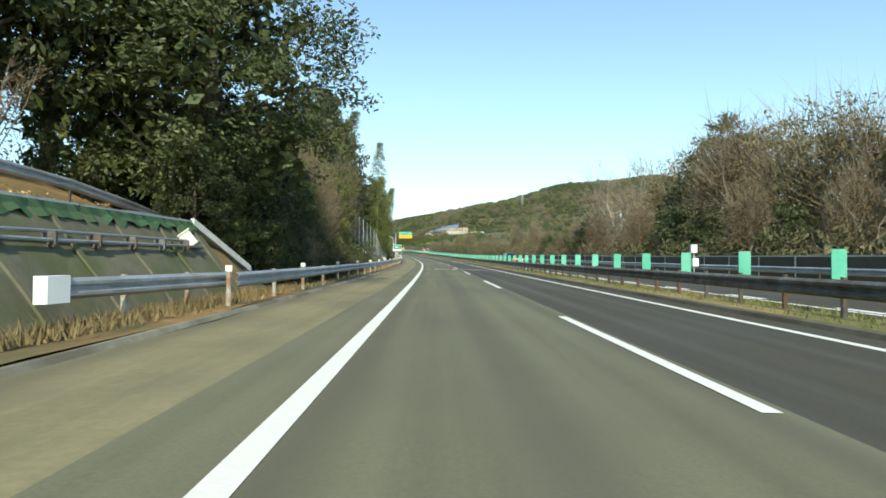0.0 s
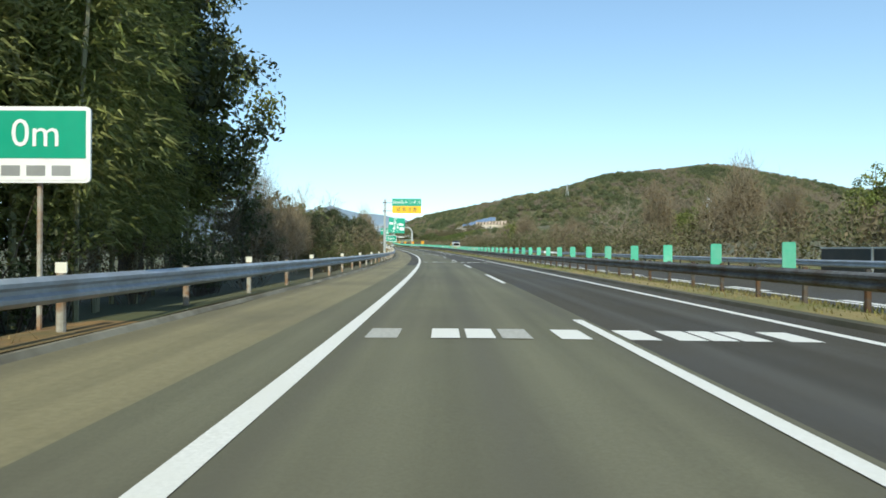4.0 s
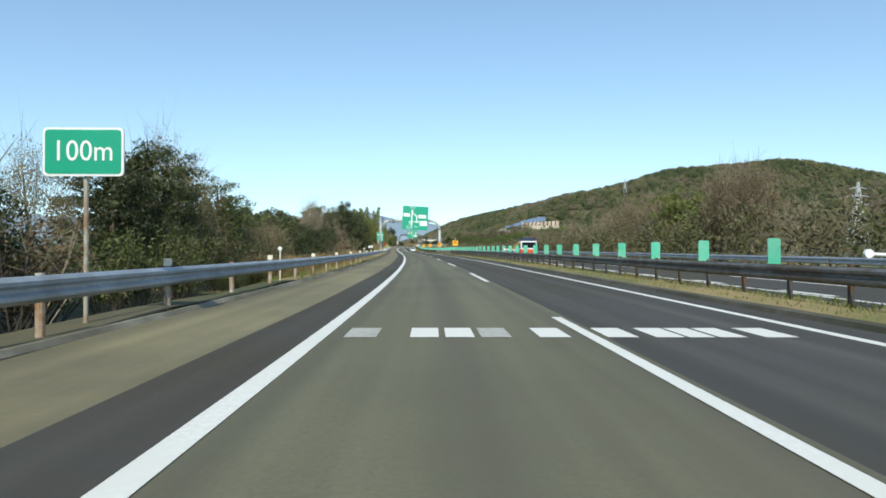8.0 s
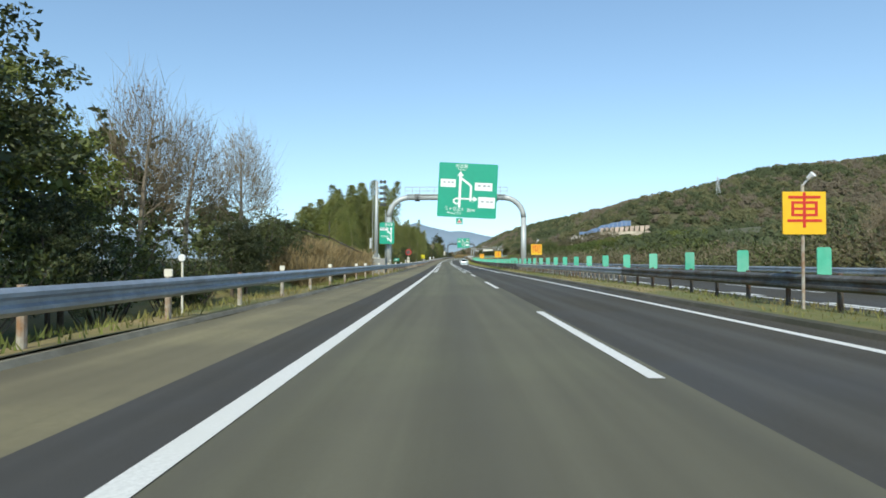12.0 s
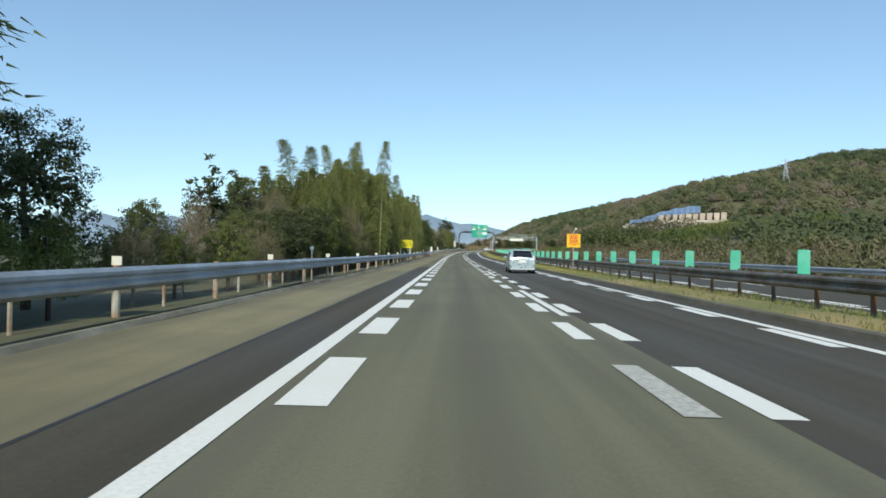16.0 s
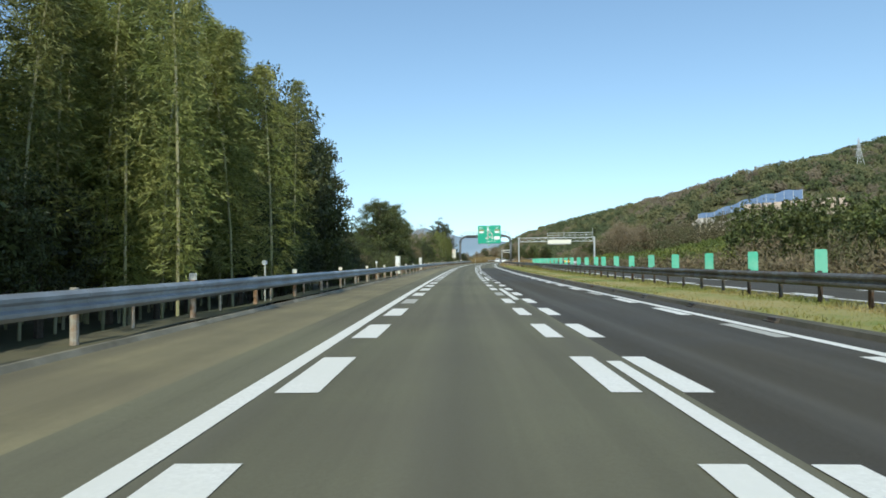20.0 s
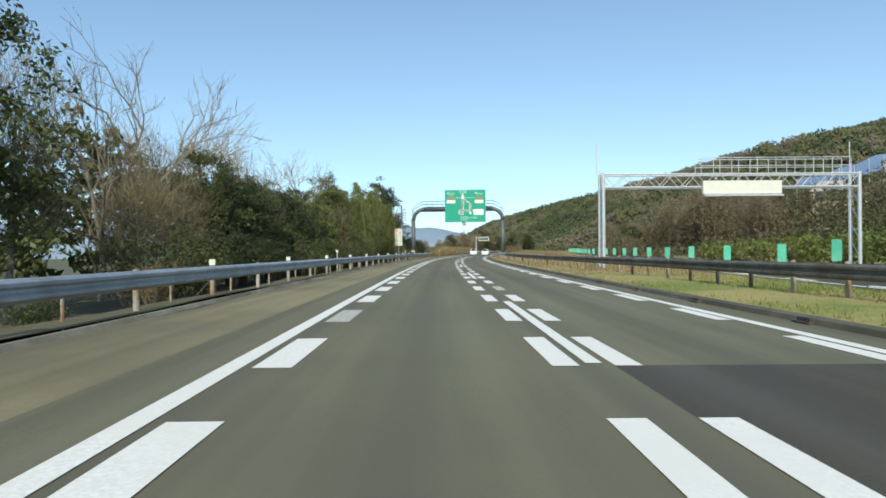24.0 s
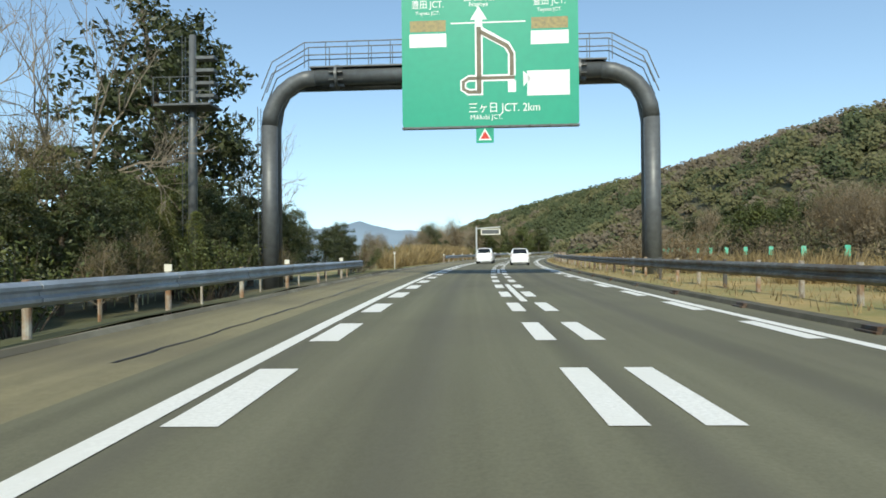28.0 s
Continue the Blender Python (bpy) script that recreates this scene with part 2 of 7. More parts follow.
SIGN_LEMON = mat("sign_lemon", (0.78, 0.7, 0.02), (0.7, 0.62, 0.02), 2, 0.5, fine=10, coords="World")
SIGN_CREAM = mat("sign_cream", (0.72, 0.7, 0.6), (0.66, 0.64, 0.54), 2, 0.55, fine=10, coords="World")
RED = mat("sign_red", (0.6, 0.035, 0.02), (0.55, 0.03, 0.02), 4, 0.45, coords="World")
INK = mat("dark_lettering", (0.03, 0.03, 0.05), (0.04, 0.04, 0.05), 4, 0.5, coords="World")
OLIVE_INK = mat("brown_lettering", (0.16, 0.11, 0.0), (0.13, 0.09, 0.0), 4, 0.5, coords="World")
SIGN_BACK = mat("sign_back", (0.4, 0.41, 0.41), (0.34, 0.35, 0.35), 3, 0.5, metal=0.5, coords="World")
POLE_GREY = mat("grey_painted_pole", (0.5, 0.52, 0.5), (0.44, 0.46, 0.44), 4, 0.5, metal=0.3, bump=0.05, fine=15, coords="World")
POLE_DARK = mat("dark_grey_pole", (0.13, 0.14, 0.14), (0.1, 0.105, 0.105), 4, 0.5, metal=0.3, bump=0.05, fine=15, coords="World")
GRASS = mat("verge_grass", (0.12, 0.145, 0.035), (0.19, 0.17, 0.06), 2.2, 0.95, bump=0.9, fine=30, c=(0.3, 0.23, 0.1), cscale=0.16, coords="World")
LAWN = mat("green_median_grass", (0.15, 0.2, 0.035), (0.22, 0.23, 0.055), 1.6, 0.95, bump=0.9, fine=30, c=(0.34, 0.28, 0.11), cscale=0.2, coords="World")
DRY_GRASS = mat("dry_grass", (0.42, 0.3, 0.12), (0.3, 0.22, 0.09), 3.0, 0.95, bump=0.9, fine=25, c=(0.22, 0.2, 0.07), cscale=0.3, coords="World")
SOIL = mat("forest_floor", (0.12, 0.105, 0.058), (0.09, 0.085, 0.045), 1.5, 0.97, bump=0.8, fine=8, c=(0.075, 0.08, 0.03), cscale=0.06, coords="World")
BANK_SOIL = mat("leaf_litter_bank", (0.3, 0.17, 0.06), (0.19, 0.115, 0.05), 2.5, 0.97, bump=0.9, fine=9, c=(0.12, 0.1, 0.04), cscale=0.35, coords="World")


# ---- mesh helpers ----
def mesh_of(name, verts, faces, material=None, smooth=False):
    me = bpy.data.meshes.new(name)
    me.from_pydata([tuple(v) for v in verts], [], faces)
    me.update()
    if smooth:
        me.shade_smooth()
    if material:
        me.materials.append(material)
    return me


def quads_np(name, verts, nq, material, side=4):
    """A mesh of separate four-sided (or three-sided) faces from an array of corners."""
    me = bpy.data.meshes.new(name)
    v = np.asarray(verts, np.float32).reshape(-1, 3)
    me.vertices.add(len(v))
    me.vertices.foreach_set("co", v.ravel())
    me.loops.add(len(v))
    me.loops.foreach_set("vertex_index", np.arange(len(v), dtype=np.int32))
    me.polygons.add(nq)
    me.polygons.foreach_set("loop_start", np.arange(nq, dtype=np.int32) * side)
    me.update(calc_edges=True)
    me.materials.append(material)
    return me


def join_parts(name, pieces, material, smooth=False):
    """One mesh from (verts, faces) pieces."""
    vs, fs = [], []
    for v, f in pieces:
        n = len(vs)
        vs += [tuple(q) for q in v]
        fs += [tuple(i + n for i in g) for g in f]
    return mesh_of(name, vs, fs, material, smooth)


def box(x0, x1, y0, y1, z0, z1, bevel=0.0):
    """A box; bevel cuts its upright edges."""
    if bevel <= 0:
        v = [(x, y, z) for z in (z0, z1) for x, y in ((x0, y0), (x1, y0), (x1, y1), (x0, y1))]
        return v, [(3, 2, 1, 0), (4, 5, 6, 7), (0, 1, 5, 4), (1, 2, 6, 5), (2, 3, 7, 6), (3, 0, 4, 7)]
    b = bevel
    ring = [(x0 + b, y0), (x1 - b, y0), (x1, y0 + b), (x1, y1 - b), (x1 - b, y1), (x0 + b, y1), (x0, y1 - b), (x0, y0 + b)]
    v = [(x, y, z) for z in (z0, z1) for x, y in ring]
    return v, [tuple(range(7, -1, -1)), tuple(range(8, 16))] + [(i, (i + 1) % 8, 8 + (i + 1) % 8, 8 + i) for i in range(8)]


def tube(points, radii, n=8, cap=True):
    """A tapered tube along points."""
    pts = [Vector(p) for p in points]
    vs, fs = [], []
    for i, p in enumerate(pts):
        t = (pts[min(i + 1, len(pts) - 1)] - pts[max(i - 1, 0)]).normalized()
        if i == 0:
            u = Vector((0, 0, 1)).cross(t).normalized() if abs(t.z) < 0.99 else Vector((1, 0, 0))
        u = (u - t * u.dot(t)).normalized()
        w = t.cross(u)
        r = radii[i] if isinstance(radii, (list, tuple)) else radii
        vs += [p + r * (math.cos(2 * math.pi * k / n) * u + math.sin(2 * math.pi * k / n) * w) for k in range(n)]
    for i in range(len(pts) - 1):
        for k in range(n):
            a, b = i * n + k, i * n + (k + 1) % n
            fs.append((a, b, b + n, a + n))
    if cap:
        fs += [tuple(range(n - 1, -1, -1)), tuple(range((len(pts) - 1) * n, len(pts) * n))]
    return vs, fs


def thing(name, m, label, category, group=""):
    ob = new(name)
    ob.empty_display_size = 0.3
    ob.matrix_world = m
    return tagged(ob, label, category, group)


def part(name, me, parent, label="", m=None):
    ob = new(name, me)
    ob.parent = parent
    if m is not None:
        ob.matrix_basis = m
    if label:
        tagged(ob, label)
    return ob


def solid(name, me, label, category, m=None, kind="", group=""):
    ob = new(name, me)
    if m is not None:
        ob.matrix_world = m
    return tagged(ob, label, category, group, kind)


def strip(name, material, s0, s1, step, profile, thick=0.0):
    """A ribbon along the road; profile(s) gives its (d, z) points from left to right."""
    n = max(1, round((s1 - s0) / step))
    rows = [[R(s, d, z) for d, z in profile(s)] for s in (s0 + (s1 - s0) * i / n for i in range(n + 1))]
    k = len(rows[0])
    vs = [p for row in rows for p in row]
    fs = [(i * k + j, i * k + j + 1, (i + 1) * k + j + 1, (i + 1) * k + j) for i in range(n) for j in range(k - 1)]
    me = mesh_of(name, vs, fs, material)
    flat = [(d, s) for s in (s0 + (s1 - s0) * i / n for i in range(n + 1)) for d, z in profile(s)]
    uv = me.uv_layers.new(name="along")
    uv.data.foreach_set("uv", np.array([flat[lp.vertex_index] for lp in me.loops], np.float32).ravel())
    return me


def lettering(name, text, size, material, depth=0.004, align="CENTER", squeeze=1.0):
    """Raised letters in the x-z plane, facing -y, centred on the origin."""
    cu = bpy.data.curves.new(name, "FONT")
    cu.body, cu.size, cu.align_x, cu.align_y, cu.extrude = text, size, align, "CENTER", depth
    cu.resolution_u = 3
    ob = bpy.data.objects.new(name, cu)
    scene.collection.objects.link(ob)
    me = bpy.data.meshes.new_from_object(ob.evaluated_get(bpy.context.evaluated_depsgraph_get()))
    bpy.data.objects.remove(ob)
    bpy.data.curves.remove(cu)
    me.transform(Matrix.Rotation(radians(90), 4, "X") @ Matrix.Diagonal((squeeze, 1, 1, 1)))
    me.materials.clear()
    me.materials.append(material)
    me.name = name
    return me


def rounded(w, h, t, r=0.08, y=0.0):
    """A board in the x-z plane with rounded corners, centred, t thick, its face at -y."""
    ring = []
    for cx, cz, a0 in ((w / 2 - r, h / 2 - r, 0), (-w / 2 + r, h / 2 - r, 90), (-w / 2 + r, -h / 2 + r, 180), (w / 2 - r, -h / 2 + r, 270)):
        ring += [(cx + r * math.cos(radians(a0 + q)), cz + r * math.sin(radians(a0 + q))) for q in (0, 30, 60, 90)]
    n = len(ring)
    vs = [(x, y, z) for x, z in ring] + [(x, y + t, z) for x, z in ring]
    return vs, [tuple(range(n - 1, -1, -1)), tuple(range(n, 2 * n))] + [(i, (i + 1) % n, n + (i + 1) % n, n + i) for i in range(n)]


# ---- setting: how things lie along the road ----
def rail_d(s):
    return float(np.interp(s, [-60, 0, 40, 100, 280, 420, 470, 560, 600, 640, 700, 800], [8.8, 8.8, 8.9, 9.3, 9.7, 10.2, 11.0, 11.6, 10.8, 9.9, 9.4, 9.3]))


def plate_d(s):
    return float(np.interp(s, [-60, 40, 100, 280, 420, 470, 590, 640, 700, 800, 1000], [9.6, 9.7, 9.8, 10.2, 10.7, 11.5, 13.0, 19.0, 24.0, 26.0, 27.0]))


LANE_MID, EDGE_R = 3.70, 7.18


def smooth(x, lo, hi):
    x = min(1.0, max(0.0, (x - lo) / (hi - lo)))
    return x * x * (3 - 2 * x)


RIDGE = [(-250, 2300, 61.5), (-110, 1754, 61.7), (-68, 1473, 63.9), (-36, 1287, 58.0), (76, 1075, 67.9), (90, 922, 62.1), (250, 1098, 110.4), (386, 1167, 128.2), (448, 1286, 145.6), (587, 1318, 126.7), (705, 1247, 96.4), (860, 1080, 81.8), (960, 880, 71.1)]


def hill(x, y):
    best = 0.0
    for (ax, ay, az), (bx, by, bz) in zip(RIDGE, RIDGE[1:]):
        ux, uy = bx - ax, by - ay
        q = min(1.0, max(0.0, ((x - ax) * ux + (y - ay) * uy) / (ux * ux + uy * uy)))
        far = math.hypot(x - ax - q * ux, y - ay - q * uy)
        top = az + q * (bz - az)
        best = max(best, top * (1 - smooth(far, 0, 2.9 * top)))
    return best


def nearest(x, y):
    i = int(np.argmin((RX - x) ** 2 + (RY - y) ** 2))
    a = HEAD[i]
    return STEP[i], (x - RX[i]) * math.cos(a) + (y - RY[i]) * math.sin(a)


def land(s, d):
    """Height of the ground beside the road, without the far hill."""
    if d < 0:
        cut = 1 - smooth(s, 78, 98)
        hollow = smooth(s, 20, 27) - smooth(s, 56.5, 62.5)
        up = (1.9 * smooth(-d, 5.0, 6.4) + 0.42 * max(0.0, -7.2 - d)) * (1 - 0.85 * hollow) - 0.4 * hollow * smooth(-d, 4.2, 5.5)
        bank = 1.3 * smooth(-d, 5.0, 8.0) * (smooth(s, 318, 334) - smooth(s, 360, 372))
        return cut * min(9.0, up) + (1 - cut) * (-0.5 * smooth(-d, 4.4, 6.0) - 1.2 * smooth(-d, 8, 30)) + bank * 1.4
    far = d - plate_d(s)
    rise = 3.0 * smooth(far, 14, 40) * (1 - smooth(s, 60, 130)) + (10.0 * smooth(far, 14, 80) + 0.12 * max(0.0, far - 80)) * smooth(s, 470, 590) * (1 - smooth(far, 130, 180))
    return -0.35 + rise


# ---- ground ----
def make_ground():
    xs = sorted(set([-4800, -3000, -1800, -1100, -700, -450, -300] + list(range(-220, 260, 12)) + list(range(260, 1100, 30)) + [1400, 2000, 3200, 4800]))
    ys = sorted(set([-3500, -1500, -700, -350] + list(range(-200, 900, 14)) + list(range(900, 2500, 28)) + [2900, 3600, 4900]))
    vs = []
    for y in ys:
        for x in xs:
            s, d = nearest(x, y)
            z = min(land(s, d), 36.0) if abs(d) < 200 else -1.2
            if -60 < d < 60 and -255 < s < 1650:
                z = min(z, 0.0) - 1.6 if z < 1.5 else z - 1.6
            z += lift(s)
            hz = hill(x, y)
            if hz > 0 and (d > 18 or s > 950):
                z = max(z, hz * max(smooth(abs(d), 18, 60), smooth(s, 870, 960)) - 1.0)
            vs.append((x, y, z))
    k = len(xs)
    fs = [(j * k + i, j * k + i + 1, (j + 1) * k + i + 1, (j + 1) * k + i) for j in range(len(ys) - 1) for i in range(k - 1)]
    solid("ground", mesh_of("ground", vs, fs, SOIL, True), "brown wooded ground reaching to the hills", "ground", kind="structure")


make_ground()

S0, S1 = -60.0, 900.0
solid("road", strip("road", ASPHALT_OLD, S0, S1, 5, lambda s: [(-0.95, 0.0), (0.6, 0.0), (3.88, 0.0)]), "worn grey asphalt driving lane of the motorway", "road", kind="structure")
solid("road", strip("road", ASPHALT_NEW, S0, 585, 5, lambda s: [(3.88, 0.0), (6.0, 0.0), (7.95, 0.0)]), "darker newer asphalt of the overtaking lane", "road", kind="structure")
solid("road", strip("road", ASPHALT_OLD, 585, S1, 5, lambda s: [(3.88, 0.0), (6.0, 0.0), (7.95, 0.0)]), "worn grey asphalt of the overtaking lane", "road", kind="structure")
solid("pavement", strip("pavement", SHOULDER, S0, S1, 4, lambda s: [(-3.05 - 0.06 * math.sin(s * 0.9), 0.0), (-2.0, 0.0), (-0.95, 0.0)]), "sandy worn hard shoulder beside the edge line", "pavement", kind="structure")
solid("pavement", strip("pavement", ASPHALT_NEW, 150, 440, 4, lambda s: [(-0.98 - 0.02 * math.sin(s * 0.37), 0.004), (-0.12, 0.004)]), "dark asphalt patch strip along the edge line", "pavement", kind="structure")
solid("trim", strip("trim", TAR, 330, 440, 4, lambda s: [(-1.03 - 0.02 * math.sin(s * 0.37), 0.006), (-0.98 - 0.02 * math.sin(s * 0.37), 0.006)]), "black tar seam along the shoulder joint", "trim", kind="structure")
# low kerb and verge on the left
solid("kerb", strip("kerb", CONCRETE, S0, S1, 4, lambda s: [(-3.24, 0.0), (-3.23, 0.07), (-3.12, 0.075), (-3.06, 0.0)]), "low rough concrete kerb at the shoulder edge", "kerb", kind="structure")


def left_verge(s):
    ds = (-60, -45, -34, -26, -20, -15, -11, -9, -7.6, -6.4, -5.6, -5.0, -4.4)
    walled = s < 20.4 or 64.4 < s < 93
    return [(d, land(s, d) - (0.42 if walled and -7 < d < -4.7 else 0.0)) for d in ds] + [(-3.9, 0.05), (-3.3, 0.07)]


def bumpy(me, amount, size, keep=0.0):
    for v in me.vertices:
        v.co.z += amount * noise.noise(v.co * size)
    return me


solid("verge_left", bumpy(strip("verge_left", BANK_SOIL, S0, 22, 2.5, left_verge), 0.12, 0.6), "leaf-littered cut slope beside the shoulder", "verge", kind="structure")
solid("verge_left", bumpy(strip("verge_left", SOIL, 22, 57, 2.5, left_verge), 0.12, 0.6), "dark earth below the wood beside the shoulder", "verge", kind="structure")
solid("verge_left", bumpy(strip("verge_left", BANK_SOIL, 57, 112, 2.5, left_verge), 0.12, 0.6), "leaf-littered slope above the retaining wall", "verge", kind="structure")
solid("verge_left", bumpy(strip("verge_left", SOIL, 112, 226, 3, left_verge), 0.1, 0.6), "dark littered verge below the wood", "verge", kind="structure")
solid("verge_left", bumpy(strip("verge_left", GRASS, 226, 374, 3, lambda s: left_verge(s)[6:]), 0.1, 0.6), "rough grassy verge behind the guardrail", "verge", kind="structure")
solid("verge_left", bumpy(strip("verge_left", SOIL, 226, 374, 3, lambda s: left_verge(s)[:7]), 0.1, 0.6), "dark littered ground of the scrubland", "verge", kind="structure")
solid("verge_left", bumpy(strip("verge_left", SOIL, 374, 720, 3, left_verge), 0.1, 0.6), "dark littered verge below the bamboo", "verge", kind="structure")
solid("verge_left", bumpy(strip("verge_left", GRASS, 720, S1, 3, left_verge), 0.1, 0.6), "rough grassy verge beside the bend", "verge", kind="structure")
solid("median_kerb", strip("median_kerb", KERB_DIRTY, S0, S1, 4, lambda s: [(7.95, 0.0), (7.99, 0.09), (8.18, 0.11), (8.3, 0.08)]), "dirty concrete kerb along the grassed median", "kerb", kind="structure")


def median(s):
    a, b = rail_d(s), plate_d(s)
    e = max(b + 0.5, a + 0.8)
    return [(8.26, 0.09)] + [(8.28 + (e - 8.28) * q, 0.11 + 0.05 * math.sin(6 * q)) for q in (0.15, 0.3, 0.5, 0.7, 0.85)] + [(e, 0.03)]


for a, b, turf, words in ((S0, 430, GRASS, "patchy green and yellow grass median"), (430, 606, LAWN, "green grass median"), (606, S1, DRY_GRASS, "dry straw-coloured grass median")):
    solid("median", bumpy(strip("median", turf, a, b, 2, median), 0.035, 1.3), words, "median", kind="structure")
solid("road_opposite", strip("road_opposite", ASPHALT_NEW, S0, S1, 6, lambda s: [(plate_d(s) + 0.5, 0.0), (plate_d(s) + 10.5, 0.0)]), "grey carriageway for the other direction", "road", kind="structure")
solid("kerb", strip("kerb", CONCRETE, S0, S1, 6, lambda s: [(plate_d(s) + 10.5, 0.0), (plate_d(s) + 10.52, 0.12), (plate_d(s) + 10.8, 0.12)]), "concrete kerb of the far carriageway", "kerb", kind="structure")


def right_verge(s):
    b = plate_d(s)
    return [(b + 10.8, 0.1)] + [(b + e, max(-0.2, land(s, b + e) + 0.25)) for e in (12, 14, 17, 21, 26, 32, 40, 52)]


solid("verge_right", bumpy(strip("verge_right", GRASS, S0, S1, 4, right_verge), 0.15, 0.4), "scrubby grass verge beyond the far carriageway", "verge", kind="structure")


# ---- road markings ----
def stripe(name, s0, s1, d0, d1, material, label, step=4.0, parent=None):
    me = strip(name, material, s0, s1, step, lambda s: [(d0, 0.008), (d1, 0.008)])
    if parent:
        return part(name, me, parent)
    return solid(name, me, label, "road marking", kind="structure")


stripe("edge_line", S0, S1, -0.11, 0.11, PAINT, "solid white edge line")
stripe("edge_line", S0, S1, EDGE_R - 0.1, EDGE_R + 0.1, PAINT, "solid white edge line beside the median")
lane_line = tagged(new("lane_line"), "broken white lane line", "road marking", kind="structure")
for n in range(-3, 48):
    s = 5.1 + 20 * n
    stripe("dash", s, s + 8, LANE_MID - 0.085, LANE_MID + 0.085, PAINT, "", parent=lane_line)
for k, (d0, d1) in enumerate(((0.22, 0.62), (LANE_MID - 0.46, LANE_MID - 0.18), (LANE_MID + 0.18, LANE_MID + 0.46), (EDGE_R - 0.42, EDGE_R - 0.16))):
    row = tagged(new("slow_down_marks"), "row of short white deceleration blocks", "road marking", kind="structure")
    s = 402.85 - 4.07 * 10
    while s < 900:
        stripe("block", s - 1.05, s + 1.05, d0, d1, PAINT_WORN if random.random() < 0.12 else PAINT, "", parent=row)
        s += 4.07
BARS = ((0.34, 0.78, 1), (1.23, 1.62, 0), (1.71, 2.1, 0), (2.19, 2.6, 1), (2.98, 3.4, 0), (3.9, 4.32, 0), (4.55, 4.95, 0), (5.0, 5.36, 0), (5.42, 5.8, 0), (6.05, 6.5, 0))
for base in (61.2, 111.2, 161.2, 211.1):
    row = tagged(new("distance_bars"), "row of white blocks across both lanes", "road marking", kind="structure")
    for d0, d1, worn in BARS:
        stripe("bar", base - 0.5, base + 0.5, d0, d1, PAINT_WORN if worn else PAINT, "", parent=row)
for q in (0.9, 4.5, 8.1):
    n0 = [(q + 0.6, 0)]
    if q == 4.5:
        row = tagged(new("opposite_lane_line"), "broken white lane line of the far carriageway", "road marking", kind="structure")
        for n in range(-2, 46):
            s = 2 + 20 * n
            part("dash", strip("dash", PAINT, s, s + 8, 4, lambda v: [(plate_d(v) + 5.1, 0.008), (plate_d(v) + 5.28, 0.008)]), row)
    else:
        solid("opposite_edge_line", strip("opposite_edge_line", PAINT, S0, S1, 5, lambda v, q=q: [(plate_d(v) + q + 0.5, 0.008), (plate_d(v) + q + 0.7, 0.008)]), "solid white edge line of the far carriageway", "road marking", kind="structure")
row = tagged(new("opposite_slow_down_marks"), "short white blocks on the far carriageway", "road marking", kind="structure")
for n in range(0, 120):
    s = -40 + 6 * n
    part("block", strip("block", PAINT, s, s + 2.4, 2.4, lambda v: [(plate_d(v) + 1.75, 0.008), (plate_d(v) + 2.05, 0.008)]), row)


# crack with tar in the shoulder
def crack(s0, s1, d0, seed):
    rnd = random.Random(seed)
    vs, fs, n = [], [], int((s1 - s0) / 0.35)
    d = d0
    for i in range(n + 1):
        s = s0 + (s1 - s0) * i / n
        d += rnd.uniform(-0.045, 0.045) + 0.004
        w = 0.015 + 0.02 * rnd.random()
        vs += [R(s, d - w, 0.007), R(s, d + w, 0.007)]
    fs = [(2 * i, 2 * i + 1, 2 * i + 3, 2 * i + 2) for i in range(n)]
    solid("trim", mesh_of("trim", vs, fs, TAR), "black sealed crack in the shoulder", "trim", kind="structure")


crack(37, 57, -1.05, 6)
crack(281.5, 291, -1.9, 4)
crack(677, 705, -1.55, 5)


# ---- guardrails ----
def beam_mesh(name, length, material, face=1):
    """A two-wave steel beam along +y; face 1: waves bulge to +x."""
    prof = [(0.0, 0.0), (0.035, 0.02), (0.085, 0.06), (0.085, 0.11), (0.03, 0.15), (0.03, 0.2), (0.085, 0.24), (0.085, 0.29), (0.035, 0.33), (0.0, 0.35)]
    ring = [(face * x, z) for x, z in prof] + [(face * (x - 0.008), z) for x, z in reversed(prof)]
    n = len(ring)
    vs = [(x, y, z) for y in (0, length) for x, z in ring]
    fs = [(i, (i + 1) % n, n + (i + 1) % n, n + i) for i in range(n)] + [tuple(range(n)), tuple(range(2 * n - 1, n - 1, -1))]
    return mesh_of(name, vs, fs, material)


BEAM_L = beam_mesh("beam", 4.03, STEEL, 1)
BEAM_R = beam_mesh("beam", 4.03, STEEL_DULL, -1)
BEAM_NEW = beam_mesh("beam", 4.03, STEEL, -1)
BEAM_RB = beam_mesh("beam", 4.03, STEEL_DULL, 1)
POST_L = join_parts("post", [tube([(0, 0, -0.4), (0, 0, 0.86)], 0.06, 10)], POST_PALE)
POST_S = join_parts("post", [tube([(0, 0, -0.4), (0, 0, 0.5)], 0.03, 6)], POST_PALE)
POST_R = join_parts("post", [tube([(0, 0, -0.3), (0, 0, 0.84)], 0.06, 8)], POST_DARK)
POST_W = join_parts("post", [tube([(0, 0, -0.3), (0, 0, 0.84)], 0.06, 8)], POST_PALE)
TAB = join_parts("reflector_tab", [box(-0.08, 0.08, -0.012, 0.012, 0.86, 1.0, 0.006)], SIGN_CREAM)
PLATE = join_parts("glare_plate", [rounded(0.33, 0.68, 0.03, 0.05)], PLATE_GREEN)
PLATE.transform(Matrix.Translation((0, 0, 1.15)))
PLATE_ARM = join_parts("plate_bracket", [box(-0.025, 0.025, 0.02, 0.06, 0.6, 1.3)], POST_DARK)


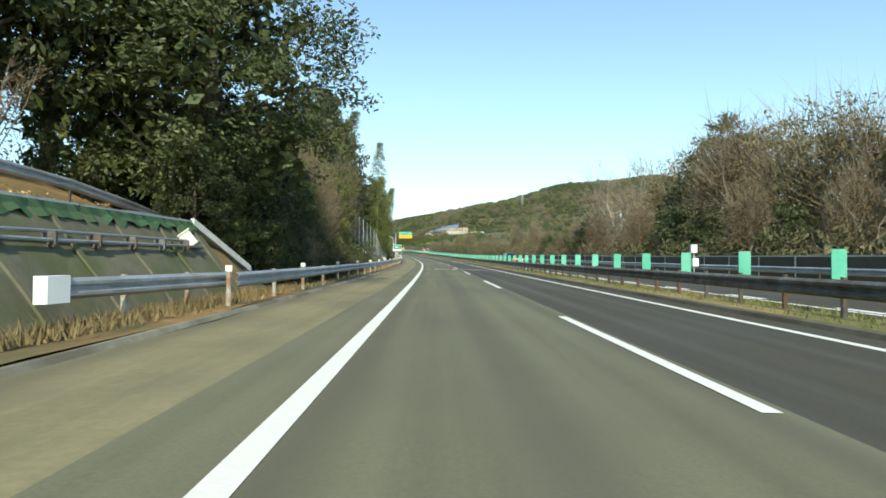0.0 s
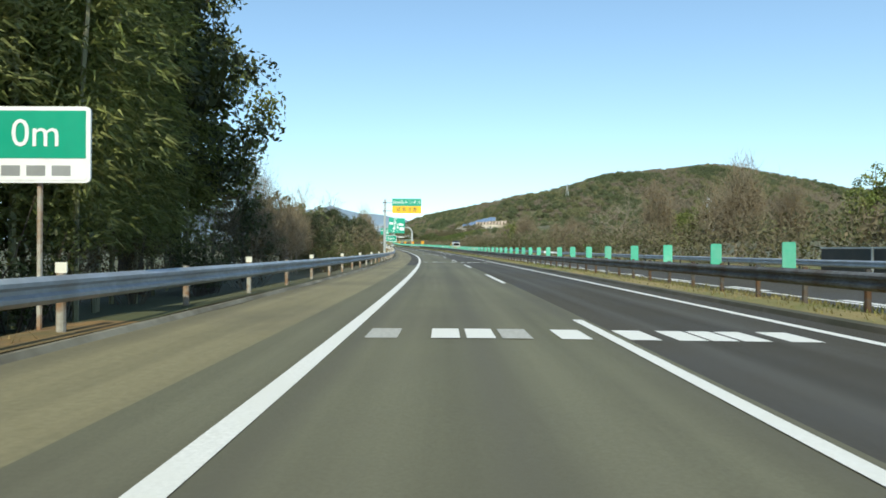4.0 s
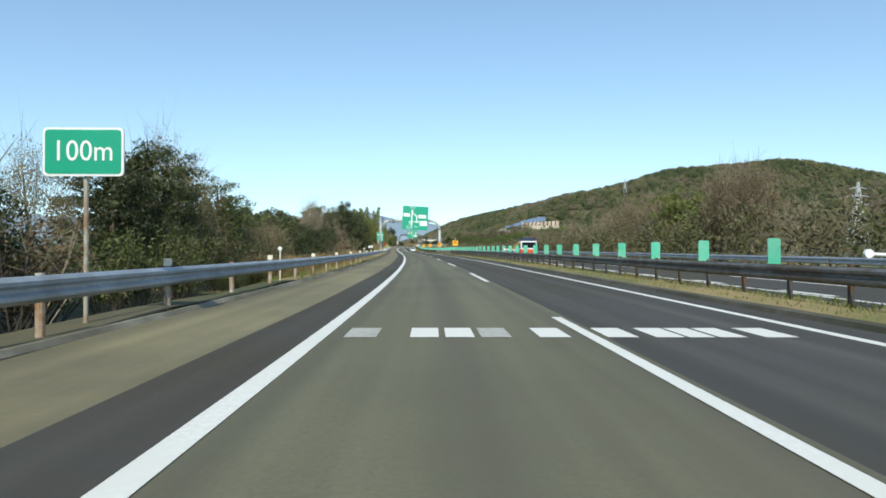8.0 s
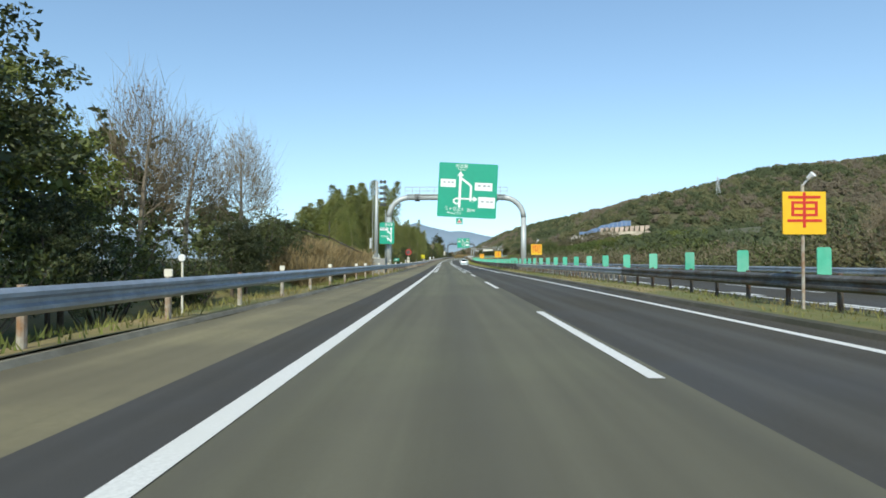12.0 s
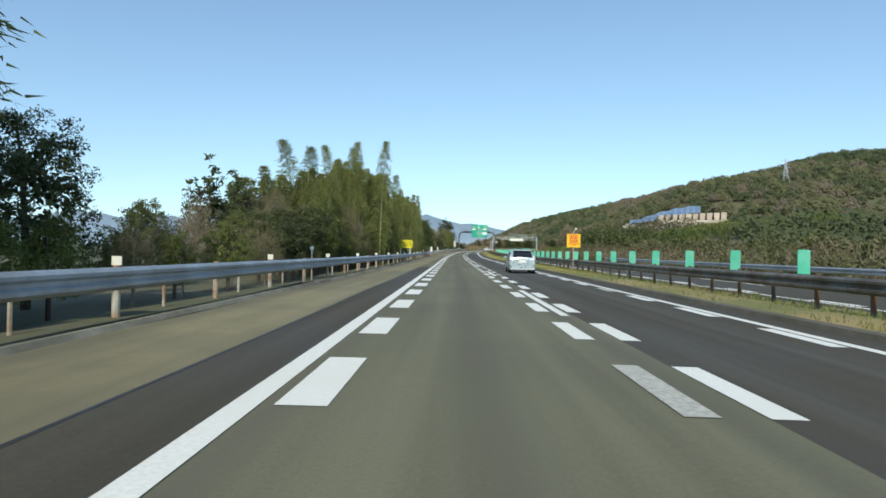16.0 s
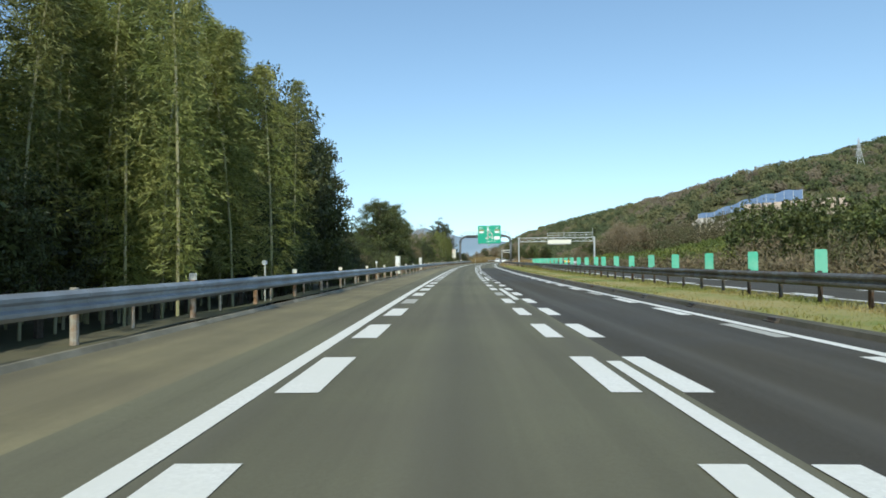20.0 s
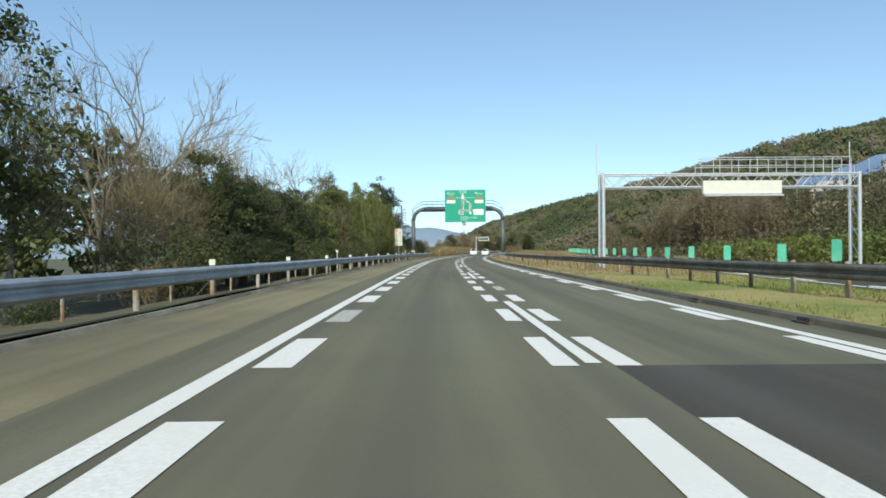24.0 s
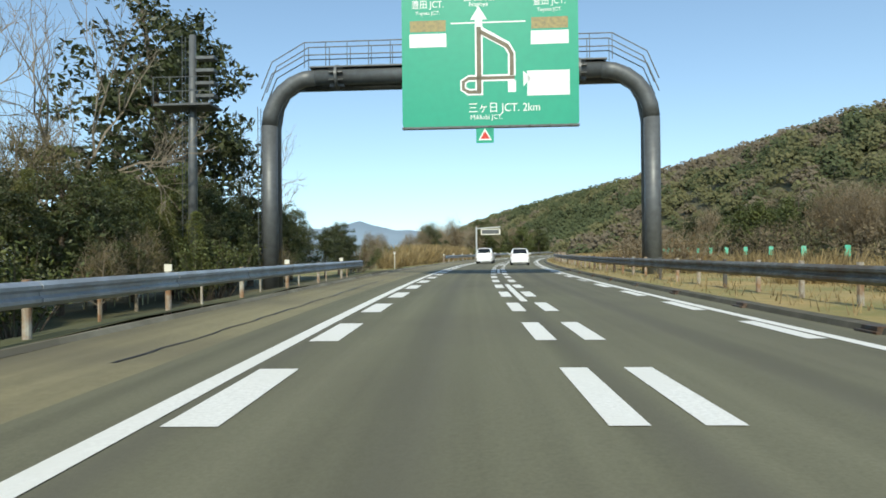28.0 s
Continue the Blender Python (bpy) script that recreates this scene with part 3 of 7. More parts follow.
def left_rail(s0, s1):
    s = s0
    while s < s1:
        end = min(s + 40, s1)
        g = thing("guardrail", M(s, -3.55), "galvanised two-wave steel guardrail on pale posts along the shoulder", "guardrail", "guardrail sections of the shoulder")
        inv = M(s, -3.55).inverted()
        q = s
        while q < end - 0.5:
            part("beam", BEAM_L, g, m=inv @ M(q, -3.5, 0.49))
            part("post", POST_L, g, m=inv @ M(q + 0.02, -3.66))
            if 58 < q < 110 or q > 380:
                part("post", POST_S, g, m=inv @ M(q + 2.0, -3.85))
            if round((q - s0) / 4) % 2 == 0:
                part("reflector_tab", TAB, g, m=inv @ M(q + 0.02, -3.66))
            q += 4
        s = end


left_rail(14.6, 338.6)
left_rail(338.6, 702.6)
left_rail(742.6, 862.6)
end_cap = thing("guardrail_end", M(10.0, -4.9, 0, -11.2), "white-painted flared end of the shoulder guardrail", "guardrail end")
part("beam", BEAM_L, end_cap, m=pose(0, 0.1, 0.49))
part("beam", BEAM_L, end_cap, m=pose(0, 1.3, 0.488))
part("cap", join_parts("cap", [box(-0.14, 0.12, -0.25, 0.4, 0.45, 0.88, 0.1)], SIGN_WHITE), end_cap, "white rounded end cap")
for y in (1.9, 3.9):
    part("post", POST_L, end_cap, m=pose(-0.16, y, 0))


def median_rail(s0, s1):
    s = s0
    while s < s1:
        end = min(s + 40, s1)
        lab = "weathered grey two-wave guardrail on the grass median"
        g = thing("median_guardrail", M(s, rail_d(s)), lab, "guardrail", "guardrail sections of the median")
        inv = M(s, rail_d(s)).inverted()
        q = s
        while q < end - 0.5:
            turn = -math.degrees(math.atan((rail_d(q + 4) - rail_d(q)) / 4))
            fresh = 324 < q < 370 or 658 < q < 680
            part("beam", BEAM_NEW if fresh else BEAM_R, g, m=inv @ M(q, rail_d(q) - 0.08, 0.52, turn))
            if q < 600:
                part("beam", BEAM_RB, g, m=inv @ M(q, rail_d(q) + 0.12, 0.52, turn))
            for e in (0.0, 1.0, 2.0, 3.0) if fresh and q < 400 else (0.0, 2.0):
                part("post", POST_W if fresh or q > 590 and random.random() < 0.7 else POST_R, g, m=inv @ M(q + e + 0.02, rail_d(q + e) + 0.02, 0.08))
            q += 4
        s = end


median_rail(-36, 804)

# green plates against glare, every 4 m
proto = solid("glare_plate", PLATE, "upright green plastic anti-glare plate on the median rail", "glare plate", M(13.4, plate_d(13.4)), group="glare plates of the median")
part("plate_bracket", PLATE_ARM, proto)
s = 13.4 - 12
while s < 800:
    if abs(s - 13.4) > 0.1:
        copy_thing(proto, M(s + random.uniform(-0.1, 0.1), plate_d(s) + (0 if s < 590 else 0.6), 0.0 if s < 600 else -0.1, random.uniform(-4, 4)))
    s += 5.8 if abs(s - 469.4) < 1 else 2.7 if abs(s - 531.2) < 1 else 4.0 if s < 600 else 6.0


# ---- plants ----
BARK = mat("bark", (0.13, 0.1, 0.07), (0.08, 0.06, 0.045), 6, 0.9, bump=0.8, fine=20, spread=0.25)
BARK_PALE = mat("pale_bark", (0.3, 0.25, 0.18), (0.2, 0.165, 0.12), 6, 0.9, bump=0.5, fine=20, spread=0.25)
CULM = mat("bamboo_culm", (0.3, 0.3, 0.14), (0.36, 0.33, 0.2), 2, 0.6, spread=0.25)
LEAF_DARK = mat("dark_evergreen_leaf", (0.045, 0.06, 0.019), (0.075, 0.085, 0.027), 0.9, 0.55, spread=0.3, island=0.45, sheer=0.2)
LEAF_MID = mat("evergreen_leaf", (0.065, 0.085, 0.022), (0.1, 0.11, 0.03), 0.9, 0.6, spread=0.25, island=0.45, sheer=0.25)
LEAF_LIGHT = mat("yellow_green_leaf", (0.11, 0.14, 0.03), (0.16, 0.17, 0.04), 0.8, 0.6, spread=0.25, island=0.4, sheer=0.3)
LEAF_BAMBOO = mat("bamboo_leaf", (0.158, 0.187, 0.045), (0.25, 0.25, 0.08), 0.35, 0.6, spread=0.25, island=0.4, sheer=0.42)
LEAF_BROWN = mat("withered_leaf", (0.16, 0.105, 0.045), (0.11, 0.08, 0.04), 1.2, 0.8, spread=0.25, island=0.45, sheer=0.2)
LEAF_OLIVE = mat("olive_winter_leaf", (0.16, 0.145, 0.05), (0.22, 0.17, 0.078), 0.8, 0.75, spread=0.25, island=0.45, sheer=0.3)
TWIG = mat("fine_twigs", (0.19, 0.155, 0.1), (0.25, 0.2, 0.13), 0.7, 0.9, spread=0.25, island=0.3)
BRUSH = mat("brushwood", (0.17, 0.125, 0.075), (0.12, 0.105, 0.055), 0.25, 0.9, island=0.45, sheer=0.15, coords="World", c=(0.075, 0.09, 0.028), cscale=0.06)
REED = mat("dry_reed", (0.302, 0.227, 0.109), (0.227, 0.168, 0.0756), 2.0, 0.85, spread=0.2, island=0.4, sheer=0.2)


def leaves(centres, per, spread, size, rnd, flat=0.6, droop=0.0, long=1.0):
    """Corners of many small leaves round the given clump centres."""
    c = np.repeat(np.asarray(centres, float), per, 0)
    n = len(c)
    off = rnd.normal(size=(n, 3))
    off /= np.linalg.norm(off, axis=1)[:, None] + 1e-9
    off *= (rnd.random((n, 1)) ** 0.5) * np.asarray(spread) * np.array([1, 1, flat])
    p = c + off
    nrm = rnd.normal(size=(n, 3)) + off * 0.8 + [0, 0, 0.6]
    nrm /= np.linalg.norm(nrm, axis=1)[:, None] + 1e-9
    u = np.cross(nrm, rnd.normal(size=(n, 3)))
    u /= np.linalg.norm(u, axis=1)[:, None] + 1e-9
    u[:, 2] -= droop
    w = np.cross(nrm, u)
    sz = size * (0.6 + 0.8 * rnd.random((n, 1)))
    a, b = u * sz * long, w * sz * 0.55
    return np.stack([p - a * 0.5, p + b * 0.5, p + a * 0.5, p - b * 0.5], 1).reshape(-1, 3), n


def slivers(p, way, width, rnd):
    """Thin three-sided twigs from points p along the vectors way."""
    o = np.cross(way, rnd.normal(size=way.shape))
    o *= width / (np.linalg.norm(o, axis=1)[:, None] + 1e-9)
    return np.stack([p - o, p + o, p + way], 1).reshape(-1, 3), len(p)


def limbs(rnd, height, spread, n, r0, z0=0.3):
    """A trunk and limbs as tubes; also the limb ends."""
    lean = rnd.normal(size=2) * 0.05 * height
    trunk = [(lean[0] * q * q, lean[1] * q * q, height * q) for q in (-0.03, 0.2, 0.4, 0.6, 0.8, 0.95)]
    pieces = [tube(trunk, [r0 * 1.25, r0, r0 * 0.8, r0 * 0.6, r0 * 0.38, r0 * 0.15], 7)]
    ends = []
    for i in range(n):
        q = z0 + (0.9 - z0) * (i + rnd.random()) / n
        a = i * 2.4 + rnd.random()
        reach = spread * (1.05 - 0.55 * q) * (0.6 + 0.5 * rnd.random())
        b = np.array([lean[0] * q * q, lean[1] * q * q, height * q])
        e = b + [math.cos(a) * reach, math.sin(a) * reach, reach * (0.35 + 0.4 * rnd.random())]
        mid = (b + e) / 2 + rnd.normal(size=3) * reach * 0.08
        pieces.append(tube([b, mid, e], [r0 * 0.42 * (1.1 - q), r0 * 0.28 * (1.1 - q), 0.015], 5, False))
        ends.append((b, mid, e))
    return pieces, ends


PROTO = {}
TALL = {"tall": 16.5, "twiggy": 9.0, "olive": 9.0, "evergreen": 8.4, "round": 8.4, "light": 8.4, "bamboo": 10.2, "bare": 9.0, "conifer": 9.6, "shrub": 2.9, "brown": 2.9, "reed": 1.6}


def dome(rnd, n, top, low, wide, fill=1.0):
    """Clump centres over an uneven egg-shaped crown."""
    lumps = rnd.normal(size=(9, 3))
    lumps /= np.linalg.norm(lumps, axis=1)[:, None]
    out = []
    while len(out) < n:
        v = rnd.normal(size=3)
        v /= np.linalg.norm(v)
        if v[2] < -0.75:
            continue
        bulge = 0.8 + 0.3 * max(0.0, (lumps @ v).max()) ** 3 + 0.08 * rnd.normal()
        r = bulge * (0.72 + 0.3 * rnd.random() ** fill)
        mid = (top + low) / 2
        taper = 1.0 - 0.25 * max(0, v[2])
        out.append((v[0] * wide * r * taper, v[1] * wide * r * taper, mid + v[2] * (top - low) / 2 * min(1.04, r)))
    return out


def proto_tree(kind, seed, far=False):
    """Parts of a plant: (name, mesh) pairs. far: fewer and larger leaves."""
    rnd = np.random.default_rng(seed)
    if kind in ("evergreen", "round", "light"):
        h = 8.0
        pieces, ends = limbs(rnd, h, 2.6, 12, 0.17, 0.2)
        cs = dome(rnd, 88 if not far else 60, 8.0, 0.9 if kind != "round" else 0.4, 2.75)
        v, n = leaves(cs, 120 if not far else 44, 0.62 if not far else 0.72, 0.125 if not far else 0.24, rnd, 0.62, long=1.3)
        core, k = leaves(dome(rnd, 60, 6.6, 1.6, 1.6), 16, 0.6, 0.36, rnd, 0.9)
        leaf = {"evergreen": LEAF_DARK, "round": LEAF_MID, "light": LEAF_LIGHT}[kind]
        return [("trunk", join_parts("trunk", pieces, BARK)), ("crown", quads_np("crown", np.concatenate([v, core]), n + k, leaf))]
    if kind == "tall":
        pieces, ends = limbs(rnd, 16.0, 5.0, 16, 0.3, 0.22)
        cs = dome(rnd, 210 if not far else 130, 16.2, 1.6, 5.0)
        v, n = leaves(cs, 130 if not far else 56, 0.95, 0.155 if not far else 0.28, rnd, 0.6, long=1.3)
        core, k = leaves(dome(rnd, 110, 13.6, 2.6, 3.2), 22, 1.0, 0.5, rnd, 0.9)
        return [("trunk", join_parts("trunk", pieces, BARK)), ("crown", quads_np("crown", np.concatenate([v, core]), n + k, LEAF_DARK))]
    if kind == "twiggy":
        pieces, ends = limbs(rnd, 7.6, 2.7, 13, 0.13, 0.25)
        p = np.array(dome(rnd, 2400, 8.4, 0.8, 2.4, 1.6)) * (0.6 + 0.4 * rnd.random((2400, 1))) + [0, 0, 1.0]
        way = p - [0, 0, 2.2]
        way /= np.linalg.norm(way, axis=1)[:, None] + 1e-9
        way = (way + rnd.normal(size=way.shape) * 0.45 + [0, 0, 0.3]) * (0.4 + 0.6 * rnd.random((2400, 1)))
        v, n = slivers(p, way, 0.011 if not far else 0.016, rnd)
        w, k = leaves(p[::4], 5, 0.4, 0.085 if not far else 0.16, rnd, 0.8, long=1.3)
        return [("trunk", join_parts("trunk", pieces, BARK_PALE)), ("bare_crown", quads_np("bare_crown", v, n, TWIG, 3)), ("foliage", quads_np("foliage", w, k, LEAF_BROWN))]
    if kind == "olive":
        pieces, ends = limbs(rnd, 7.8, 3.0, 16, 0.13, 0.18)
        p = np.array(dome(rnd, 900, 8.2, 0.6, 2.6, 1.3)) * (0.72 + 0.28 * rnd.random((900, 1))) + [0, 0, 0.7]
        way = p - [0, 0, 2.0]
        way /= np.linalg.norm(way, axis=1)[:, None] + 1e-9
        way = (way + rnd.normal(size=way.shape) * 0.5 + [0, 0, 0.25]) * (0.5 + 0.9 * rnd.random((900, 1)))
        v, n = slivers(p, way, 0.012 if not far else 0.017, rnd)
        w, k = leaves(p[::3], 19 if not far else 10, 0.5, 0.095 if not far else 0.17, rnd, 0.7, long=1.4)
        return [("trunk", join_parts("trunk", pieces, BARK_PALE)), ("bare_crown", quads_np("bare_crown", v, n, TWIG, 3)), ("foliage", quads_np("foliage", w, k, LEAF_OLIVE))]
    if kind == "bamboo":
        out, vs, total = [], [], 0
        for i in range(7):
            bx, by = rnd.normal(size=2) * 1.15
            lx, ly = rnd.normal(size=2) * 0.85
            hh = 7.4 + rnd.random() * 3.6

            def at(q):
                return np.array([bx + lx * max(q, 0) ** 2.2, by + ly * max(q, 0) ** 2.2, hh * (q - 0.04 * max(q, 0) ** 6)])

            out.append(("culm", join_parts("culm", [tube([at(q) for q in (-0.03, 0.25, 0.5, 0.72, 0.88, 1.0)], [0.05, 0.048, 0.04, 0.028, 0.016, 0.005], 5, False)], CULM)))
            # layered sprays, longest below the middle and short at the nodding tip
            cs, ways = [], []
            for k, q in enumerate(np.linspace(0.14, 1.0, 36 if not far else 24)):
                reach = (0.12 + 1.55 * (1.0 - q) ** 0.75 * min(1.0, 3.0 * (q - 0.04))) * (0.75 + 0.5 * rnd.random())
                for e in range(4):
                    a = k * 2.4 + e * 1.57 + rnd.normal() * 0.35
                    for w in (0.3, 0.55, 0.8, 1.0):
                        cs.append(at(q) + [reach * w * math.cos(a), reach * w * math.sin(a), 0.34 * reach * w - 0.42 * reach * w * w])
                        ways.append((math.cos(a), math.sin(a), 0.1 - 0.55 * w))
            per = 12 if not far else 7
            p = np.repeat(np.array(cs), per, 0) + rnd.normal(size=(len(cs) * per, 3)) * [0.13, 0.13, 0.06]
            way = (np.repeat(np.array(ways), per, 0) + rnd.normal(size=p.shape) * 0.45) * (0.15 if not far else 0.25)
            v, n = slivers(p, way, 0.02 if not far else 0.036, rnd)
            vs.append(v)
            total += n
        out.append(("foliage", quads_np("foliage", np.concatenate(vs), total, LEAF_BAMBOO, 3)))
        return out
    if kind == "bare":
        pieces, trunk = [], []

        def grow(p, way, length, r, depth):
            e = p + way * length
            mid = (p + e) / 2 + rnd.normal(size=3) * length * 0.07
            (trunk if depth == 5 else pieces).append(tube([p, mid, e], [r, r * 0.8, r * 0.6], 6 if depth > 3 else 3, False))
            if depth == 0:
                return
            for i in range(3 if depth > 1 else 5):
                w = way + rnd.normal(size=3) * 0.42 + [0, 0, 0.12]
                w /= np.linalg.norm(w)
                grow(e if i else mid, w, length * (0.62 + 0.22 * rnd.random()), max(0.006, r * 0.55), depth - 1)

        grow(np.array([0, 0, -0.2]), np.array([0, 0, 1.0]), 2.6, 0.14, 5)
        return [("trunk", join_parts("trunk", trunk, BARK_PALE)), ("bare_crown", join_parts("bare_crown", pieces, BARK_PALE))]
    if kind == "conifer":
        cs = []
        for i in range(120):
            q = (i + rnd.random()) / 120
            a = i * 2.4
            r = ((1 - q) ** 0.8 * 1.9 + 0.1) * (0.8 + 0.4 * rnd.random())
            cs.append((math.cos(a) * r, math.sin(a) * r, 0.7 + q * 8.3))
            cs.append((math.cos(a) * r * 0.5, math.sin(a) * r * 0.5, 0.9 + q * 8.3))
        v, n = leaves(cs, 26 if not far else 8, 0.5, 0.2 if not far else 0.4, rnd, 0.5, long=1.4)
        return [("trunk", join_parts("trunk", [tube([(0, 0, -0.2), (0, 0, 9.0)], [0.16, 0.03], 7)], BARK)), ("crown", quads_np("crown", v, n, LEAF_DARK))]
    if kind in ("shrub", "brown"):
        pieces, cs = [], []
        for i in range(24):
            a, r, hh = rnd.random() * 6.28, rnd.random() * 1.0, 1.3 + rnd.random() * 1.6
            e = (math.cos(a) * (r + 0.6), math.sin(a) * (r + 0.6), hh)
            pieces.append(tube([(math.cos(a) * r * 0.4, math.sin(a) * r * 0.4, -0.2), (math.cos(a) * (r + 0.3), math.sin(a) * (r + 0.3), hh * 0.6), e], [0.02, 0.014, 0.005], 3, False))
            cs += [(e[0] * q, e[1] * q, e[2] * (0.12 + 0.8 * q)) for q in (0.35, 0.6, 0.82, 1.0)]
        out = [("twig_core", join_parts("twig_core", pieces, BARK_PALE if kind == "brown" else BARK))]
        if kind == "brown":
            p = np.array(cs)[rnd.integers(len(cs), size=500)]
            v, n = slivers(p, rnd.normal(size=p.shape) * 0.35 + p * [0.2, 0.2, 0.1] + [0, 0, 0.2], 0.008, rnd)
            out.append(("bare_crown", quads_np("bare_crown", v, n, TWIG, 3)))
        v, n = leaves(cs, (30 if kind == "shrub" else 14) if not far else 9, 0.45, 0.1 if not far else 0.22, rnd, 0.85, long=1.3)
        return out + [("foliage", quads_np("foliage", v, n, LEAF_MID if kind == "shrub" else LEAF_BROWN))]
    vs = []
    for i in range(640):
        a, r = rnd.random() * 6.28, rnd.random() ** 0.5 * 1.1
        p = np.array([math.cos(a) * r, math.sin(a) * r, -0.1])
        lean = rnd.normal(size=2) * 0.42
        hh, w = 0.6 + rnd.random() * 1.2, 0.009
        e = p + [lean[0], lean[1], hh]
        o = np.array([math.sin(a * 7), math.cos(a * 7), 0]) * w
        vs += [p - o, p + o, e + o * 1.6, e - o * 1.6]
    return [("reed_tuft", quads_np("reed_tuft", np.array(vs), 640, REED))]


TREE_WORDS = {
    "tall": ("tree", "very tall dark evergreen tree with a broad ragged crown", "tree"),
    "twiggy": ("bare_tree", "winter tree with a dense brown crown of fine twigs", "tree"),
    "olive": ("half_bare_tree", "half-bare tree with twigs and thin olive-brown leaves", "tree"),
    "evergreen": ("tree", "dense dark evergreen broadleaf tree at the roadside", "tree"),
    "round": ("tree", "full mid-green evergreen tree behind the guardrail", "tree"),
    "light": ("tree", "yellow-green broadleaf tree in the sun", "tree"),
    "bamboo": ("bamboo_clump", "clump of tall feathery green bamboo", "bamboo"),
    "bare": ("bare_tree", "leafless deciduous tree with pale fine branches", "tree"),
    "conifer": ("conifer", "dark pointed conifer in the wood", "tree"),
    "shrub": ("shrub", "green leafy shrub on the verge", "shrub"),
    "brown": ("shrub", "withered brown shrub full of twigs", "shrub"),
    "reed": ("reed_tuft", "tuft of dry straw-coloured reeds", "grass"),
}
plants = random.Random(11)


def plant(kind, s, d, height, wide=1.0, far=None, z=None):
    v = plants.randrange(3)
    if height > 3.3:
        kind = {"brown": "twiggy", "shrub": "evergreen"}.get(kind, kind)
    far = (d > 18 or d < -12.4) if far is None else far
    key = (kind, v, far)
    if key not in PROTO:
        PROTO[key] = proto_tree(kind, 100 * len(PROTO) + v, far)
    name, label, cat = TREE_WORDS[kind]
    base = land(s, d) if z is None else z
    if z is None and d > 0:
        base = max(-0.2, base + 0.2)
    size = height / TALL[kind]
    m = M(s, d, base - 0.05, plants.uniform(0, 360))
    if len(PROTO[key]) == 1:
        ob = solid(name, PROTO[key][0][1], label, cat, m, group=cat + "s along the road")
    else:
        ob = thing(name, m, label, cat, cat + "s along the road")
    flat = size * wide * plants.uniform(0.92, 1.08)
    ob.scale = (flat, flat, size)
    if len(PROTO[key]) > 1:
        for nm, me in PROTO[key]:
            part(nm, me, ob)
    return ob


def row_of(kinds, s0, s1, step, d, height, wide=1.0, dj=1.2, hj=0.15):
    """Plants along the road; height may be a number or (s, height) steps."""
    s = s0
    while s <= s1:
        q = s + plants.uniform(-0.35, 0.35) * step
        h = height if not isinstance(height, list) else float(np.interp(q, [a for a, _ in height], [b for _, b in height]))
        plant(plants.choice(kinds), q, d + plants.uniform(-dj, dj), h * plants.uniform(1 - hj, 1 + hj), wide)
        s += step


# left side: the wood above the cut
row_of(["tall"], 4, 24, 4.2, -16.8, 14, 0.95)
row_of(["shrub", "brown", "evergreen"], 2, 22, 3.2, -11.8, 3.4, 1.1, 0.6)
row_of(["olive", "bamboo", "twiggy", "olive"], 34, 58, 3.2, -14.5, [(34, 8.5), (58, 11)], 0.9)
plant("tall", 24.5, -7.6, 16, 1.1)
plant("tall", 27.0, -10.4, 16, 0.95)
plant("evergreen", 25.5, -7.2, 7.0, 1.0)
plant("evergreen", 23.0, -7.6, 6.0, 1.0)
plant("evergreen", 27.5, -7.4, 6.0, 1.0)
plant("tall", 23, -13, 16, 0.9)
plant("tall", 20, -13.5, 16, 0.9)
row_of(["olive", "light", "olive", "olive"], 37, 52, 2.6, -8.6, [(37, 8.5), (46, 10.5), (52, 12.5)], 0.95, 0.5, 0.08)
plant("olive", 41, -8.0, 9.0, 0.9)
plant("olive", 43, -8.2, 10.0, 0.9)
plant("olive", 47.5, -8.4, 11.5, 0.9)
row_of(["olive", "light", "olive", "evergreen", "olive"], 44, 54, 2.0, -8.3, [(44, 11), (54, 12.5)], 0.75, 0.6, 0.06)
row_of(["bamboo", "olive", "bamboo"], 29, 38, 2.8, -10.8, [(29, 8.5), (36, 9)], 0.95, 0.8, 0.06)
row_of(["bamboo", "light", "bamboo"], 40, 50, 3.2, -11.5, 9.5, 0.9, 0.6)
row_of(["tall", "evergreen", "tall", "bamboo"], 70, 112, 4.0, -12.4, [(68, 17.5), (84, 18), (112, 17)], 0.8, 0.5, 0.06)
row_of(["olive", "twiggy", "olive", "evergreen", "olive"], 33, 57, 1.9, -7.0, [(24, 3.6), (32, 6.0), (46, 8.0), (60, 8.5)], 0.8, 0.6)
row_of(["evergreen", "shrub", "round"], 22, 34, 1.6, -6.8, [(22, 3.8), (30, 3.4)], 1.0, 0.5)
row_of(["twiggy", "shrub", "olive", "shrub"], 34, 57, 2.0, -5.7, [(34, 2.8), (63, 2.6)], 1.05, 0.35)
row_of(["evergreen", "conifer", "evergreen"], 60, 108, 5, -15.5, [(60, 12), (108, 13)], 0.9)
row_of(["conifer"], 56, 125, 9, -21, 12, 1.0)
row_of(["bamboo", "evergreen", "bamboo", "light"], 100, 134, 3.2, -9.8, [(100, 12), (112, 15), (122, 16.5), (134, 15)], 0.85, 1.0)
row_of(["tall"], 106, 130, 6, -13, 16, 0.85, 0.6, 0.05)
row_of(["shrub", "brown"], 100, 132, 3, -7.6, 2.6, 1.1, 0.6)
row_of(["twiggy", "twiggy", "shrub", "bare"], 132, 172, 2.5, -8.6, [(132, 5.5), (150, 4.6), (172, 4.3)], 1.0, 1.0)
row_of(["bare", "brown", "round"], 136, 168, 6, -12, [(136, 8), (168, 5.2)], 0.9)
row_of(["evergreen"], 164, 184, 3.2, -9.6, [(164, 6.2), (184, 6.6)], 1.0, 0.6, 0.08)
